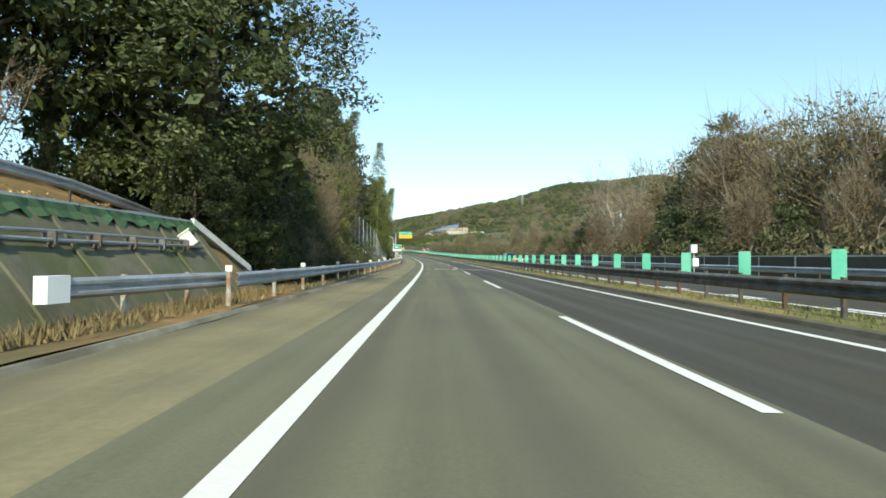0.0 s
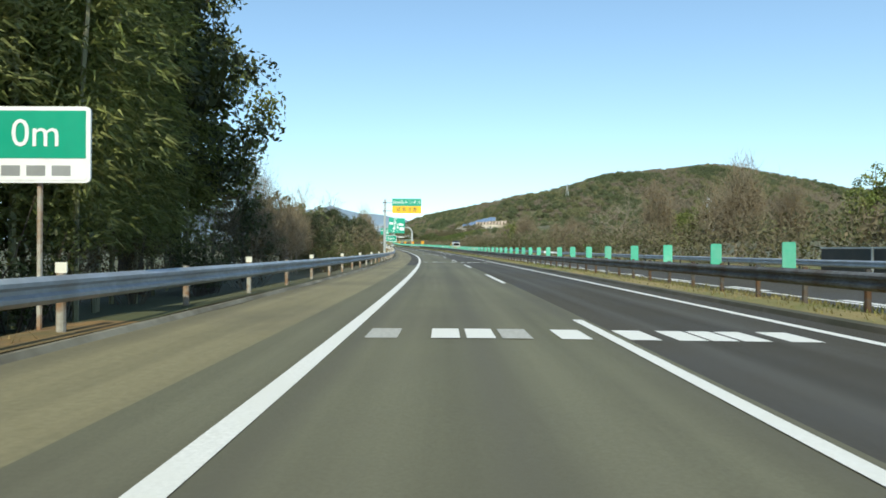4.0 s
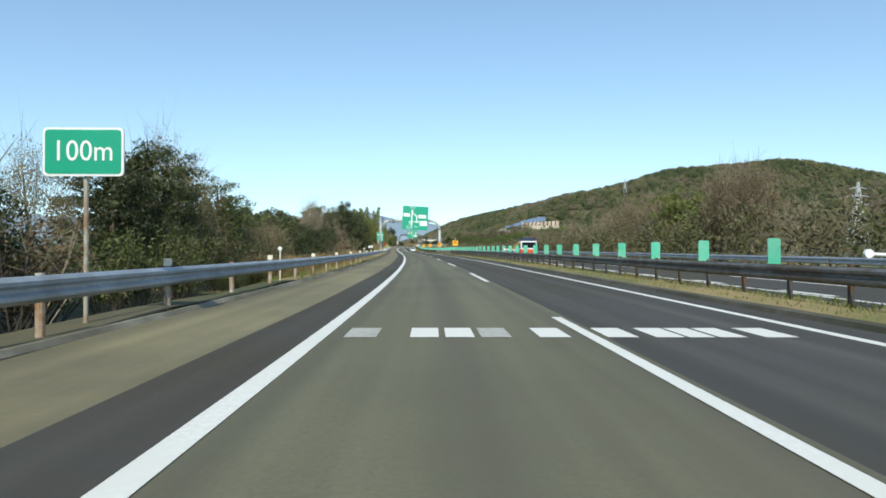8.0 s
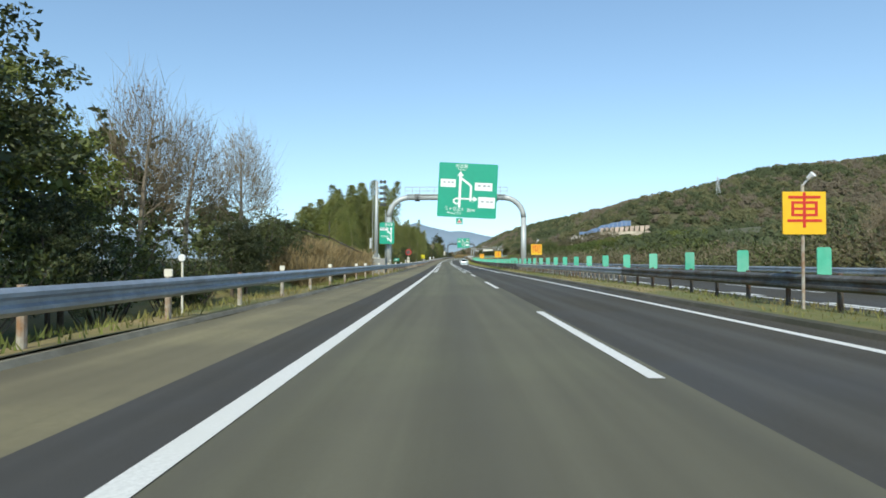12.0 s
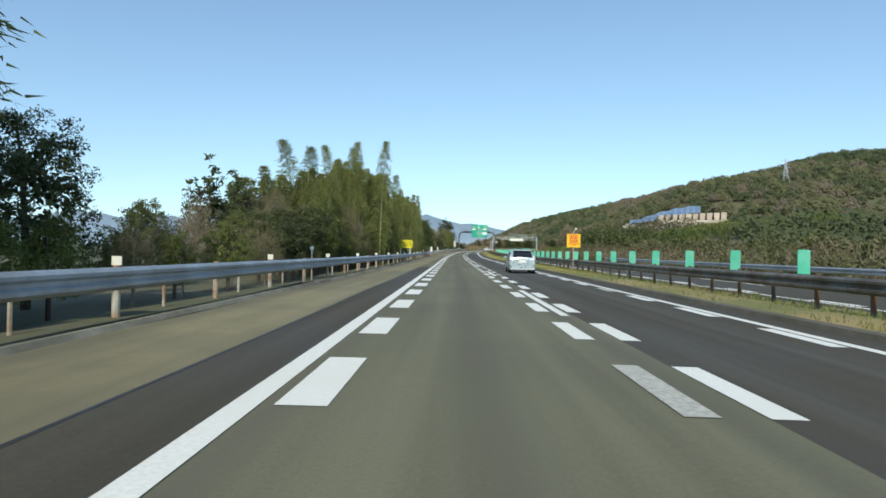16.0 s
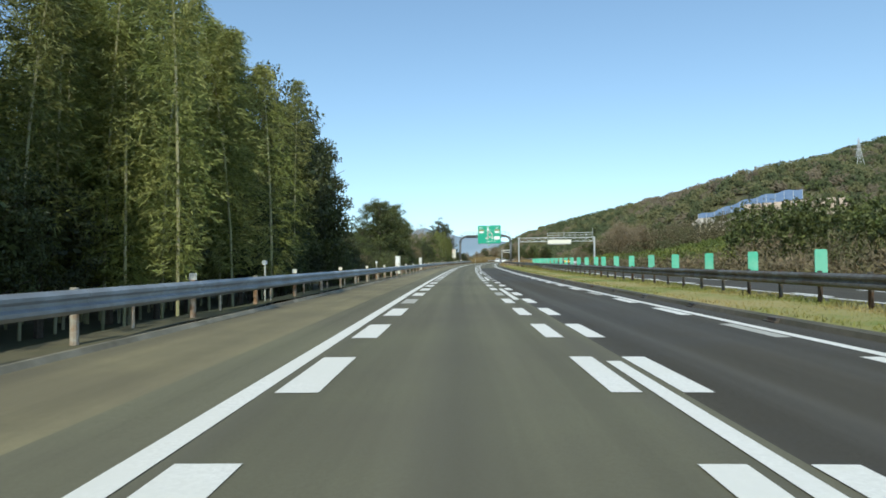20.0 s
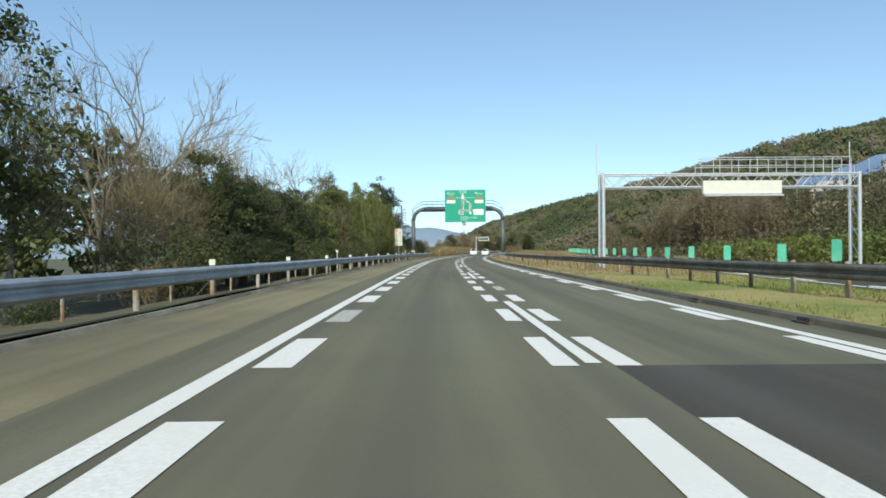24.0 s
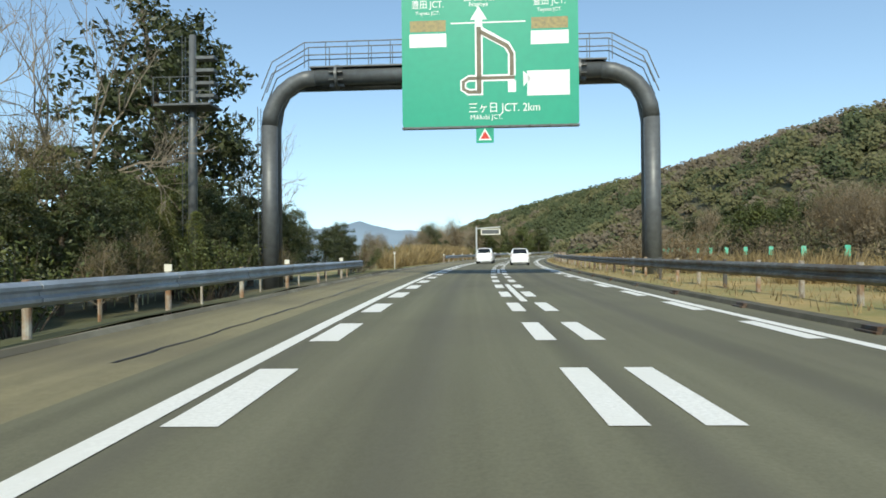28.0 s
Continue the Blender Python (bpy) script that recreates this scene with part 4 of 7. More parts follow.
row_of(["bare"], 160, 172, 5, -11, 8.6, 0.8, 0.6)
row_of(["twiggy", "evergreen", "bare", "twiggy"], 178, 212, 2.6, -8.6, [(178, 5.0), (193, 5.4), (200, 6.4), (206, 7.8), (212, 7.6)], 0.9, 0.8)
row_of(["shrub", "brown", "shrub"], 148, 216, 2.3, -6.9, [(148, 2.2), (216, 2.6)], 1.05, 0.4)
plant("evergreen", 211.5, -9.6, 8.2, 0.75)
plant("bare", 203, -10, 7.6, 0.8)
plant("bare", 216, -11, 6.4, 0.9)
row_of(["olive", "round", "evergreen"], 217, 234, 2.8, -9.2, [(217, 4.8), (225, 6.0), (230, 7.0), (234, 5.4)], 1.0, 0.5, 0.06)
row_of(["shrub", "shrub", "brown"], 214, 236, 2.2, -7.0, 2.4, 1.05, 0.4)
row_of(["shrub", "evergreen", "olive", "round", "shrub"], 234, 274, 1.9, -8.8, [(234, 3.4), (252, 3.7), (274, 3.8)], 1.15, 1.2)
row_of(["evergreen", "conifer", "round"], 246, 296, 3.6, -14.5, [(246, 5.6), (258, 5.4), (280, 6.6), (296, 7.5)], 1.05, 1.2)
plant("round", 260, -20.5, 9.4, 1.15)
plant("round", 254, -22, 8.6, 1.1)
row_of(["reed"], 232, 292, 3.6, -6.0, 1.3, 0.8, 0.7)
row_of(["shrub", "brown"], 226, 294, 3.0, -6.4, 1.5, 0.9, 0.5)
row_of(["bare", "bare", "twiggy"], 264, 290, 2.8, -9.8, 6.6, 0.9, 0.8)
row_of(["brown"], 262, 284, 2.6, -7.6, 2.6, 1.0, 0.5)
plant("evergreen", 268.5, -8.8, 6.6, 0.8)
row_of(["evergreen", "round", "evergreen"], 292, 314, 3.2, -9.2, [(290, 7.4), (297, 7.0), (302, 7.9), (314, 9.2)], 1.1, 0.6, 0.06)
plant("evergreen", 290.5, -8.6, 9.4, 0.7)
row_of(["shrub", "evergreen"], 288, 334, 2.3, -7.0, 3.0, 1.0, 0.4)
row_of(["round", "light", "brown"], 314, 336, 4.5, -10.5, [(314, 9.2), (324, 8.4), (336, 6.0)], 1.0)
row_of(["reed"], 330, 372, 1.7, -6.6, 1.3, 1.2, 1.2)
row_of(["reed", "brown"], 334, 374, 2.6, -8.8, 1.5, 1.2, 1.0)
row_of(["bamboo"], 377, 401, 2.4, -11.0, [(372, 8.2), (384, 10.5), (396, 13.0), (403, 13.0)], 0.85, 0.8)
row_of(["bamboo", "bamboo", "light"], 384, 402, 4.0, -13.5, [(372, 8.5), (402, 14)], 1.0, 1.2)
row_of(["bamboo"], 384, 401, 3.0, -16.5, [(384, 10.5), (401, 12)], 1.1, 1.0)
row_of(["shrub", "olive", "light"], 376, 412, 2.4, -7.0, 2.2, 1.1, 0.5)
row_of(["evergreen"], 403, 409, 2.8, -9.2, [(403, 6.2), (409, 5.4)], 0.9, 0.4, 0.05)
row_of(["olive", "light", "shrub", "olive", "light", "twiggy", "round"], 411, 456, 1.7, -7.8, [(411, 2.6), (420, 3.2), (428, 4.4), (440, 5.2), (452, 5.2)], 1.0, 0.8)
row_of(["evergreen", "twiggy"], 428, 438, 3.4, -9.6, [(428, 4.6), (438, 6.2)], 0.9, 0.6)
row_of(["twiggy", "round", "evergreen"], 418, 440, 4, -12.5, [(418, 3.6), (428, 5.0), (440, 7.0)], 0.9)
row_of(["bamboo"], 437, 517, 2.3, -8.9, [(437, 6.6), (441, 8.4), (446, 10.0), (457, 11.4), (470, 10.6), (480, 9.0), (488, 9.2), (493, 10.4), (499, 11.6), (506, 12.2), (512, 12.0), (518, 11.2)], 0.8, 0.9, 0.12)
row_of(["bamboo"], 442, 514, 4, -12.6, [(442, 8.5), (457, 10.5), (480, 9), (514, 10)], 1.0, 1.2)
row_of(["brown", "shrub", "shrub"], 442, 464, 2.9, -7.0, 2.4, 1.1, 0.5)
row_of(["evergreen", "shrub", "evergreen"], 462, 518, 2.4, -7.6, [(462, 2.4), (480, 3.2), (490, 4.6), (518, 5.2)], 1.0, 0.4)
row_of(["shrub", "evergreen", "shrub"], 512, 560, 2.2, -7.2, 2.7, 1.0, 0.4)
row_of(["round", "evergreen", "round"], 517.5, 528, 2.6, -8.8, [(517, 12), (524, 12.5), (528, 10.5)], 0.85, 0.5, 0.05)
row_of(["bare"], 516, 526, 4, -11.5, 14, 0.9, 0.6)
plant("evergreen", 531, -8.4, 11.0, 0.75)
row_of(["evergreen"], 529, 534, 3, -9.6, [(529, 9.6), (534, 8.0)], 0.75, 0.3, 0.05)
row_of(["evergreen", "evergreen", "round"], 540, 557, 2.6, -8.8, 5.2, 0.95, 0.6)
row_of(["brown", "shrub", "shrub"], 536, 566, 2.6, -7.2, 2.4, 1.1, 0.7)
row_of(["round"], 567, 580, 4.2, -9.6, [(566, 10.6), (582, 10.6)], 1.0, 0.5, 0.05)
row_of(["shrub", "round"], 562, 590, 3.6, -7.6, 2.9, 1.2, 0.5)
row_of(["brown", "round", "bare", "evergreen"], 588, 612, 4, -9.4, [(588, 8.5), (600, 7.0), (612, 6.6)], 1.0, 0.8)
row_of(["bare"], 596, 634, 4.5, -10.4, [(596, 10.5), (612, 11), (634, 9.4)], 0.95, 1.0)
row_of(["evergreen", "olive", "light", "olive", "round"], 600, 644, 2.3, -8.2, [(600, 5.6), (620, 5.8), (634, 5.8), (644, 7)], 1.0, 0.6)
row_of(["evergreen", "olive", "evergreen"], 609, 622, 2.8, -8.2, 6.0, 0.95, 0.4, 0.06)
row_of(["bare"], 614, 632, 4.5, -11.5, 12, 0.95, 0.6)
row_of(["shrub", "evergreen"], 596, 646, 2.2, -6.3, 2.6, 1.0, 0.4)
row_of(["light", "olive", "round"], 634, 646, 3.4, -8.8, 8.2, 0.8, 0.6)
row_of(["bamboo"], 648, 676, 2.4, -9.2, [(648, 9.2), (662, 10.0), (670, 10.2), (676, 8.0), (684, 7.4)], 0.95, 1.2)
row_of(["shrub", "olive", "shrub"], 644, 700, 3, -7.2, 2.5, 1.1, 0.5)
row_of(["olive", "round"], 680, 700, 3.4, -10.5, 5.4, 1.0, 0.8)
plant("tall", 703.5, -14.6, 17.5, 1.0)
row_of(["bamboo", "shrub", "evergreen"], 677, 699, 2.0, -8.8, [(677, 4.6), (699, 4.2)], 1.0, 0.5)
row_of(["evergreen", "shrub", "evergreen"], 696, 712, 2.4, -10.4, 5.4, 0.95, 0.6)
row_of(["bare"], 688, 722, 5, -13, 13, 0.9, 1.6)
row_of(["shrub", "evergreen", "brown"], 706, 722, 3, -9, 4.4, 1.0, 0.8)
row_of(["brown", "shrub"], 724, 800, 4.0, -11, 2.6, 1.4, 2.0)
row_of(["twiggy", "bare", "evergreen", "round", "twiggy"], 756, 900, 3.6, -15, [(756, 5), (800, 8.5), (900, 10)], 1.2, 4)
row_of(["reed"], 740, 780, 1.8, -9.0, [(740, 1.8), (752, 2.8), (780, 2.4)], 1.2, 1.6)
# right side
row_of(["twiggy", "evergreen", "bare", "twiggy", "round"], 24, 132, 4.2, 27.5, [(24, 7), (60, 7.5), (120, 7), (132, 5)], 1.1, 1.5)
row_of(["olive", "twiggy", "evergreen", "bare", "olive"], 30, 82, 2.8, 33, [(30, 11), (45, 13), (70, 14), (82, 14.5)], 1.1, 2.5)
plant("tall", 75, 36.5, 18.5, 0.95)
plant("tall", 70.5, 37.5, 16, 0.9)
row_of(["bare"], 84, 124, 4.2, 34, [(84, 18), (98, 18.5), (110, 15.5), (124, 9)], 1.25, 2.5)
row_of(["light", "twiggy", "twiggy", "round"], 136, 196, 5.5, 35, [(140, 7), (166, 10), (196, 9)], 0.9, 4)
row_of(["bare", "twiggy"], 196, 224, 4.5, 33, [(196, 6), (210, 6.5), (224, 7)], 1.1, 3)
plant("bare", 203, 33.5, 13.5, 1.35)
row_of(["twiggy", "bare", "twiggy", "light"], 222, 350, 4.6, 34, [(222, 7), (262, 8.6), (318, 8), (350, 5)], 1.15, 4)
row_of(["bare", "twiggy", "twiggy"], 668, 730, 4, 48, [(668, 9), (690, 12), (730, 12)], 1.0, 5)
row_of(["twiggy", "evergreen", "twiggy", "round"], 712, 900, 3.4, 42, [(700, 7), (900, 10)], 1.2, 8)
row_of(["reed"], 645, 730, 3.0, 13.6, 1.2, 1.1, 1.4)
row_of(["brown"], 700, 716, 4, 13.0, 2.3, 1.2, 0.8)


def scrub(rows, name, leaf_mat, label, twigs=True, dj=2.0, per=2, size=0.3):
    """Brushwood too dense to count: (s0, s1, step, d, height, width) strips."""
    rnd = np.random.default_rng(23)
    leaf, twig, nl, nt = [], [], 0, 0
    for s0, s1, step, d, height, wide in rows:
        for s in np.arange(s0, s1, step):
            q, e = s + rnd.uniform(-0.5, 0.5) * step, d + rnd.uniform(-dj, dj)
            base = np.array(R(q, e, max(-0.2, land(q, e) + 0.2)))
            h = (np.interp(q, *zip(*height)) if isinstance(height, list) else height) * rnd.uniform(0.75, 1.25)
            n = 60
            u = rnd.normal(size=(n, 3))
            u /= np.linalg.norm(u, axis=1)[:, None]
            c = base + u * [wide, wide, h * 0.5] * (0.5 + 0.5 * rnd.random((n, 1))) + [0, 0, h * 0.48]
            way = (u * [0.5, 0.5, 0.3] + rnd.normal(size=u.shape) * 0.25 + [0, 0, 0.5]) * (0.6 + 0.8 * rnd.random((n, 1)))
            v, k = slivers(c, way, 0.02, rnd)
            twig.append(v)
            nt += k
            v, k = leaves(c, per, 0.4, size, rnd, 0.8, long=1.3)
            leaf.append(v)
            nl += k
    solid(name, quads_np(name, np.concatenate(leaf), nl, leaf_mat), label, "scrub", kind="stuff")
    if twigs:
        solid("scrub_twigs", quads_np("scrub_twigs", np.concatenate(twig), nt, TWIG, 3), "fine bare twigs of the winter scrub", "scrub", kind="stuff")


scrub([
    (150, 216, 1.3, -8.4, 3.9, 1.4), (264, 290, 1.3, -8.6, 3.0, 1.3), (18, 136, 1.5, 25.5, 3.4, 1.5), (30, 130, 2.2, 31, 6.0, 1.9),
    (128, 205, 1.5, 26.5, [(128, 3.6), (160, 4.2), (200, 4.4)], 1.7), (136, 205, 2.0, 31, 5.0, 1.9),
    (200, 345, 1.4, 26.5, [(200, 4.4), (250, 4.6), (300, 4.4), (345, 3.2)], 1.7), (200, 350, 1.8, 31, 5.0, 1.9),
    (345, 600, 1.6, 26.5, [(345, 2.4), (470, 1.6), (600, 1.2)], 1.6), (345, 560, 2.2, 32, 3.2, 1.9),
    (560, 780, 4.5, 34, 1.6, 1.5), (560, 780, 4.5, 76, 2.6, 1.9), (690, 900, 1.6, 34, 4.0, 1.8),
], "scrub_foliage", BRUSH, "brown and olive winter scrub beyond the far carriageway")
scrub([
    (300, 470, 3.6, 38, [(300, 6), (350, 4.4), (470, 4.0)], 2.2), (462, 566, 2.4, 36, [(462, 3.4), (500, 4.6), (534, 6.2), (560, 6.2), (566, 4)], 2.4), (500, 578, 2.8, 41, [(500, 5.2), (540, 7.2), (578, 7.6)], 2.6),
    (598, 650, 2.8, -13, [(598, 6.0), (650, 7.5)], 2.2), (520, 556, 3.2, -13.5, [(520, 7), (556, 5.5)], 2.1), (294, 330, 3.2, -13, 6.6, 2.3),
    (150, 216, 3.0, -12, 5.4, 2.1), (232, 292, 2.2, -11.6, [(232, 3.6), (262, 3.8), (292, 4.4)], 1.9), (440, 520, 2.0, -11.6, [(440, 3.6), (450, 5.0), (520, 5.4)], 1.9), (440, 522, 2.8, -16, 7.0, 2.5), (386, 404, 2.6, -15, 7.0, 2.6), (378, 404, 2.0, -11.5, [(378, 3.6), (404, 5.4)], 1.8), (646, 704, 2.4, -13, [(646, 6.6), (680, 5.6), (704, 5.0)], 2.3), (22, 36, 2.0, -12, 9.0, 2.2), (30, 62, 2.6, -13, 7.0, 2.6), (54, 112, 2.6, -17, 9.0, 2.6), (54, 84, 2.4, -14, 6.0, 2.2), (338, 366, 5, -13.5, 4.0, 1.9),
], "evergreen_grove", LEAF_MID, "dense evergreen grove too close-grown to tell apart", False, 1.2, 15, 0.34)
scrub([(648, 830, 3.4, d, [(648, 5.0), (675, 8.0), (700, 9.5), (830, 9.0)], 2.7) for d in (44, 51, 58, 66, 74, 83, 92)], "slope_thicket", mat("slope_thicket_leaf", (0.15, 0.11, 0.065), (0.11, 0.1, 0.05), 0.08, 0.9, island=0.4, sheer=0.2, coords="World", c=(0.07, 0.08, 0.03), cscale=0.05), "brown winter thicket on the slope beyond the reeds", True, 2.5, 6, 0.34)
ORCHARD = mat("orchard_leaf", (0.13, 0.165, 0.03), (0.19, 0.2, 0.045), 0.15, 0.6, island=0.4, sheer=0.3, coords="World", c=(0.08, 0.11, 0.025), cscale=0.05)
scrub([(556, 655, 2.6, d, 2.4, 1.9) for d in (34, 39, 44, 49, 54, 59, 64, 70, 76, 82, 88, 94, 100, 106, 112)] + [(655, 706, 2.8, d, 2.6, 2.0) for d in (96, 104, 112, 120, 128)], "orchard_rows", ORCHARD, "yellow-green rows of orchard bushes on the slope", False, 0.9, 5, 0.32)


# ---- grass blades on the verges and the median ----
def grass(name, s0, s1, edge0, edge1, n, tall, material, label, base=0.1):
    rnd = np.random.default_rng(int(s0) + n)
    s = s0 + (s1 - s0) * rnd.random(n)
    vs = np.zeros((n, 3, 3))
    q = rnd.random(n)
    for i in range(n):
        a, b = edge0(s[i]), edge1(s[i])
        d = a + (b - a) * q[i]
        p = R(s[i], d, base if d > 0 else land(s[i], d) if d < -4.2 else 0.06)
        w, h = 0.012 + 0.012 * rnd.random(), tall * (0.5 + rnd.random())
        t = rnd.random() * 6.28
        o = np.array([math.cos(t) * w, math.sin(t) * w, 0])
        lean = rnd.normal(size=2) * 0.35 * h
        vs[i] = [np.array(p) - o, np.array(p) + o, np.array(p) + [lean[0], lean[1], h]]
    solid(name, quads_np(name, vs.reshape(-1, 3), n, material, 3), label, "grass", kind="stuff")


TURF = mat("turf_blade", (0.15, 0.2, 0.035), (0.22, 0.23, 0.055), 0.5, 0.9, island=0.35, sheer=0.3, coords="World", c=(0.36, 0.29, 0.11), cscale=0.2)
BLADE = mat("grass_blade", (0.13, 0.18, 0.035), (0.2, 0.21, 0.06), 0.35, 0.9, island=0.4, sheer=0.3, coords="World", c=(0.32, 0.25, 0.1), cscale=0.12)
grass("grass", -20, 440, lambda s: 8.35, lambda s: plate_d(s) + 0.3, 44000, 0.1, BLADE, "short green and straw grass on the median")
grass("lawn_grass", 430, 606, lambda s: 8.3, lambda s: plate_d(s) + 0.2, 60000, 0.07, TURF, "short bright green turf with straw patches")
grass("grass", 606, 760, lambda s: 8.35, lambda s: plate_d(s), 16000, 0.22, REED, "long dry grass on the widening median")
grass("grass", 226, 374, lambda s: -6.5, lambda s: -3.4, 10000, 0.16, BLADE, "rough grass at the foot of the guardrail")
row_of(["shrub", "shrub", "brown"], 516, 596, 4.6, -5.5, 1.25, 0.9, 0.3)
grass("reed_bed", 645, 800, lambda s: 12.5, lambda s: plate_d(s) - 1.0, 60000, 0.5, REED, "bed of tall dry straw-coloured reeds")
grass("grass", 8, 24, lambda s: -5.1, lambda s: -3.8, 2600, 0.2, REED, "straw-coloured dead grass along the guardrail")
grass("grass", 12, 110, lambda s: -5.0, lambda s: -3.5, 3500, 0.12, REED, "dead grass at the foot of the wall")


MOSS = mat("moss", (0.035, 0.1, 0.045), (0.05, 0.085, 0.035), 3, 0.9, bump=0.5, fine=20, island=0.4, coords="World")


# ---- slope works on the left ----
MOSSY = mat("mossy_wall_concrete", (0.155, 0.142, 0.095), (0.095, 0.092, 0.058), 1.6, 0.95, bump=0.7, fine=18, c=(0.09, 0.1, 0.04), cscale=0.7, coords="World")
GUTTER = mat("pale_gutter_concrete", (0.66, 0.65, 0.6), (0.52, 0.51, 0.46), 3.0, 0.9, bump=0.3, fine=20, coords="World")


def retaining_wall(s0, s1, chute0, chute1, sink=1e4):
    w = thing("retaining_wall", M(s0, -5.2), "mossy brown sloping concrete retaining wall under a pale gutter", "retaining wall")
    inv = M(s0, -5.2).inverted()
    rnd = random.Random(3)

    def low(s, d, z):
        """The wall dwindles past the place named sink."""
        k = 1 - 0.62 * smooth(s, sink, sink + 11)
        return -5.15 + (d + 5.15) * k, z * k

    def W(s, d, z):
        return R(s, *low(s, d, z))

    def lows(s, pts):
        return [low(s, d, z) for d, z in pts]

    def local(me):
        me.transform(inv)
        return me

    part("face", local(strip("face", MOSSY, s0, s1, 1, lambda s: lows(s, [(-5.15, 0.05), (-5.5 + 0.02 * math.sin(s * 2.1), 0.55), (-6.0 + 0.03 * math.sin(s * 1.3), 1.2), (-6.6, 2.05), (-6.75, 2.25), (-7.1, 2.27)]))), w)
    s = s0 + 0.8
    while s < s1 - 0.5:
        pts = [(-5.12, 0.05), (-5.48, 0.58), (-5.98, 1.22), (-6.52, 1.96)]
        vs = [inv @ W(s + e, d, z + o) for d, z in pts for e, o in ((-0.1, -0.02), (-0.07, 0.045), (0.07, 0.045), (0.1, -0.02))]
        fs = [(4 * i + j, 4 * i + j + 1, 4 * i + j + 5, 4 * i + j + 4) for i in range(3) for j in range(3)]
        part("rib", mesh_of("rib", vs, fs, MOSSY), w)
        s += 2.4
    # open gutter of cast lengths along the top, each a little out of line
    s = s0
    while s < s1 - 0.2:
        e, o = min(s + 2.0, s1), rnd.uniform(-0.015, 0.015)
        part("gutter_length", local(strip("gutter_length", GUTTER, s, e - 0.02, 1, lambda q: lows(q, [(-6.7, 2.2 + o), (-6.7, 2.36 + o), (-6.8, 2.37 + o), (-6.82, 2.24 + o), (-7.06, 2.24 + o), (-7.08, 2.38 + o), (-7.18, 2.39 + o), (-7.2, 2.2 + o)]))), w)
        s = e
    for a, b in chute0, chute1:
        if a:
            rows = [R(a[0] + (b[0] - a[0]) * q, a[1] + (b[1] - a[1]) * q, a[2] + (b[2] - a[2]) * q) for q in (0, 0.5, 1)]
            vs = [inv @ (v + Vector((x, y, z))) for v in rows for x, y, z in ((-0.3, 0, -0.1), (-0.3, 0, 0.13), (-0.19, 0, 0.13), (-0.17, 0, 0.0), (0.13, 0, 0.0), (0.15, 0, 0.13), (0.26, 0, 0.13), (0.26, 0, -0.1))]
            fs = [(8 * i + j, 8 * i + j + 1, 8 * i + j + 9, 8 * i + j + 8) for i in range(2) for j in range(7)]
            fs += [(0, 7, 6, 5, 4, 3, 2, 1), tuple(16 + j for j in range(8))]
            part("gutter_chute", mesh_of("gutter_chute", vs, fs, GUTTER), w, "white concrete chute running down from the gutter")
    # moss hanging in folds under the gutter
    n = int((s1 - s0) * 4)
    vs = []
    for i in range(n + 1):
        q = s0 + (s1 - s0) * i / n
        drop = 0.24 + 0.05 * math.sin(i * 1.9) + 0.16 * rnd.random()
        vs += [inv @ W(q, -6.69, 2.3), inv @ W(q, -6.63 + 0.05 * math.sin(i * 2.6), 2.3 - drop * 0.5), inv @ W(q, -6.5 + 0.04 * math.sin(i * 2.6), 2.3 - drop)]
    fs = [(3 * i + j, 3 * i + 3 + j, 3 * i + 4 + j, 3 * i + 1 + j) for i in range(n) for j in range(2)]
    part("moss_fringe", mesh_of("moss_fringe", vs, fs, MOSS), w, "green moss hanging in folds over the edge")
    for z, d in ((1.5, -6.06), (1.66, -6.18)):
        pts = [R(s0 + 0.75, d + 0.1, z - 1.1), R(s0 + 0.75, d + 0.1, z - 0.35), R(s0 + 0.85, d, z - 0.08)]
        pts += [W(s0 + 1 + (s1 - s0 - 2) * i / 30, d, z + rnd.uniform(-0.012, 0.012)) for i in range(31)]
        part("conduit", join_parts("conduit", [tube([inv @ v for v in pts], 0.04, 7)], STEEL), w, "grey steel conduit pipe bent down at its end")
    s = s0 + 1.5
    while s < s1 - 1:
        part("bracket", join_parts("bracket", [box(-0.2, 0.12, -0.03, 0.03, -0.2, 0.06), box(-0.2, 0.1, -0.06, 0.06, -0.24, -0.18)], STEEL_DULL), w, m=inv @ M(s, *low(s, -6.1, 1.6)))
        s += 1.55
    for q in (s0 + 1.5, s1 - 1.7):
        jb = part("junction_box", join_parts("junction_box", [box(-0.24, 0.24, -0.2, 0.2, 0, 0.44, 0.02)], SIGN_CREAM), w, "cream metal junction box", m=inv @ M(q, *low(q, -6.15, 1.5), 20) @ pose(0, 0, 0, 0, -38, 0))
        part("lid", join_parts("lid", [box(-0.27, 0.27, -0.23, 0.23, 0.44, 0.48, 0.01)], SIGN_CREAM), jb)


NONE = (None, None)
retaining_wall(-36, 20.5, NONE, ((20.3, -6.9, 2.3), (23.4, -6.0, 0.75)))
retaining_wall(65.2, 93.0, ((65.4, -6.9, 2.3), (63.0, -6.75, 0.95)), NONE, 80)

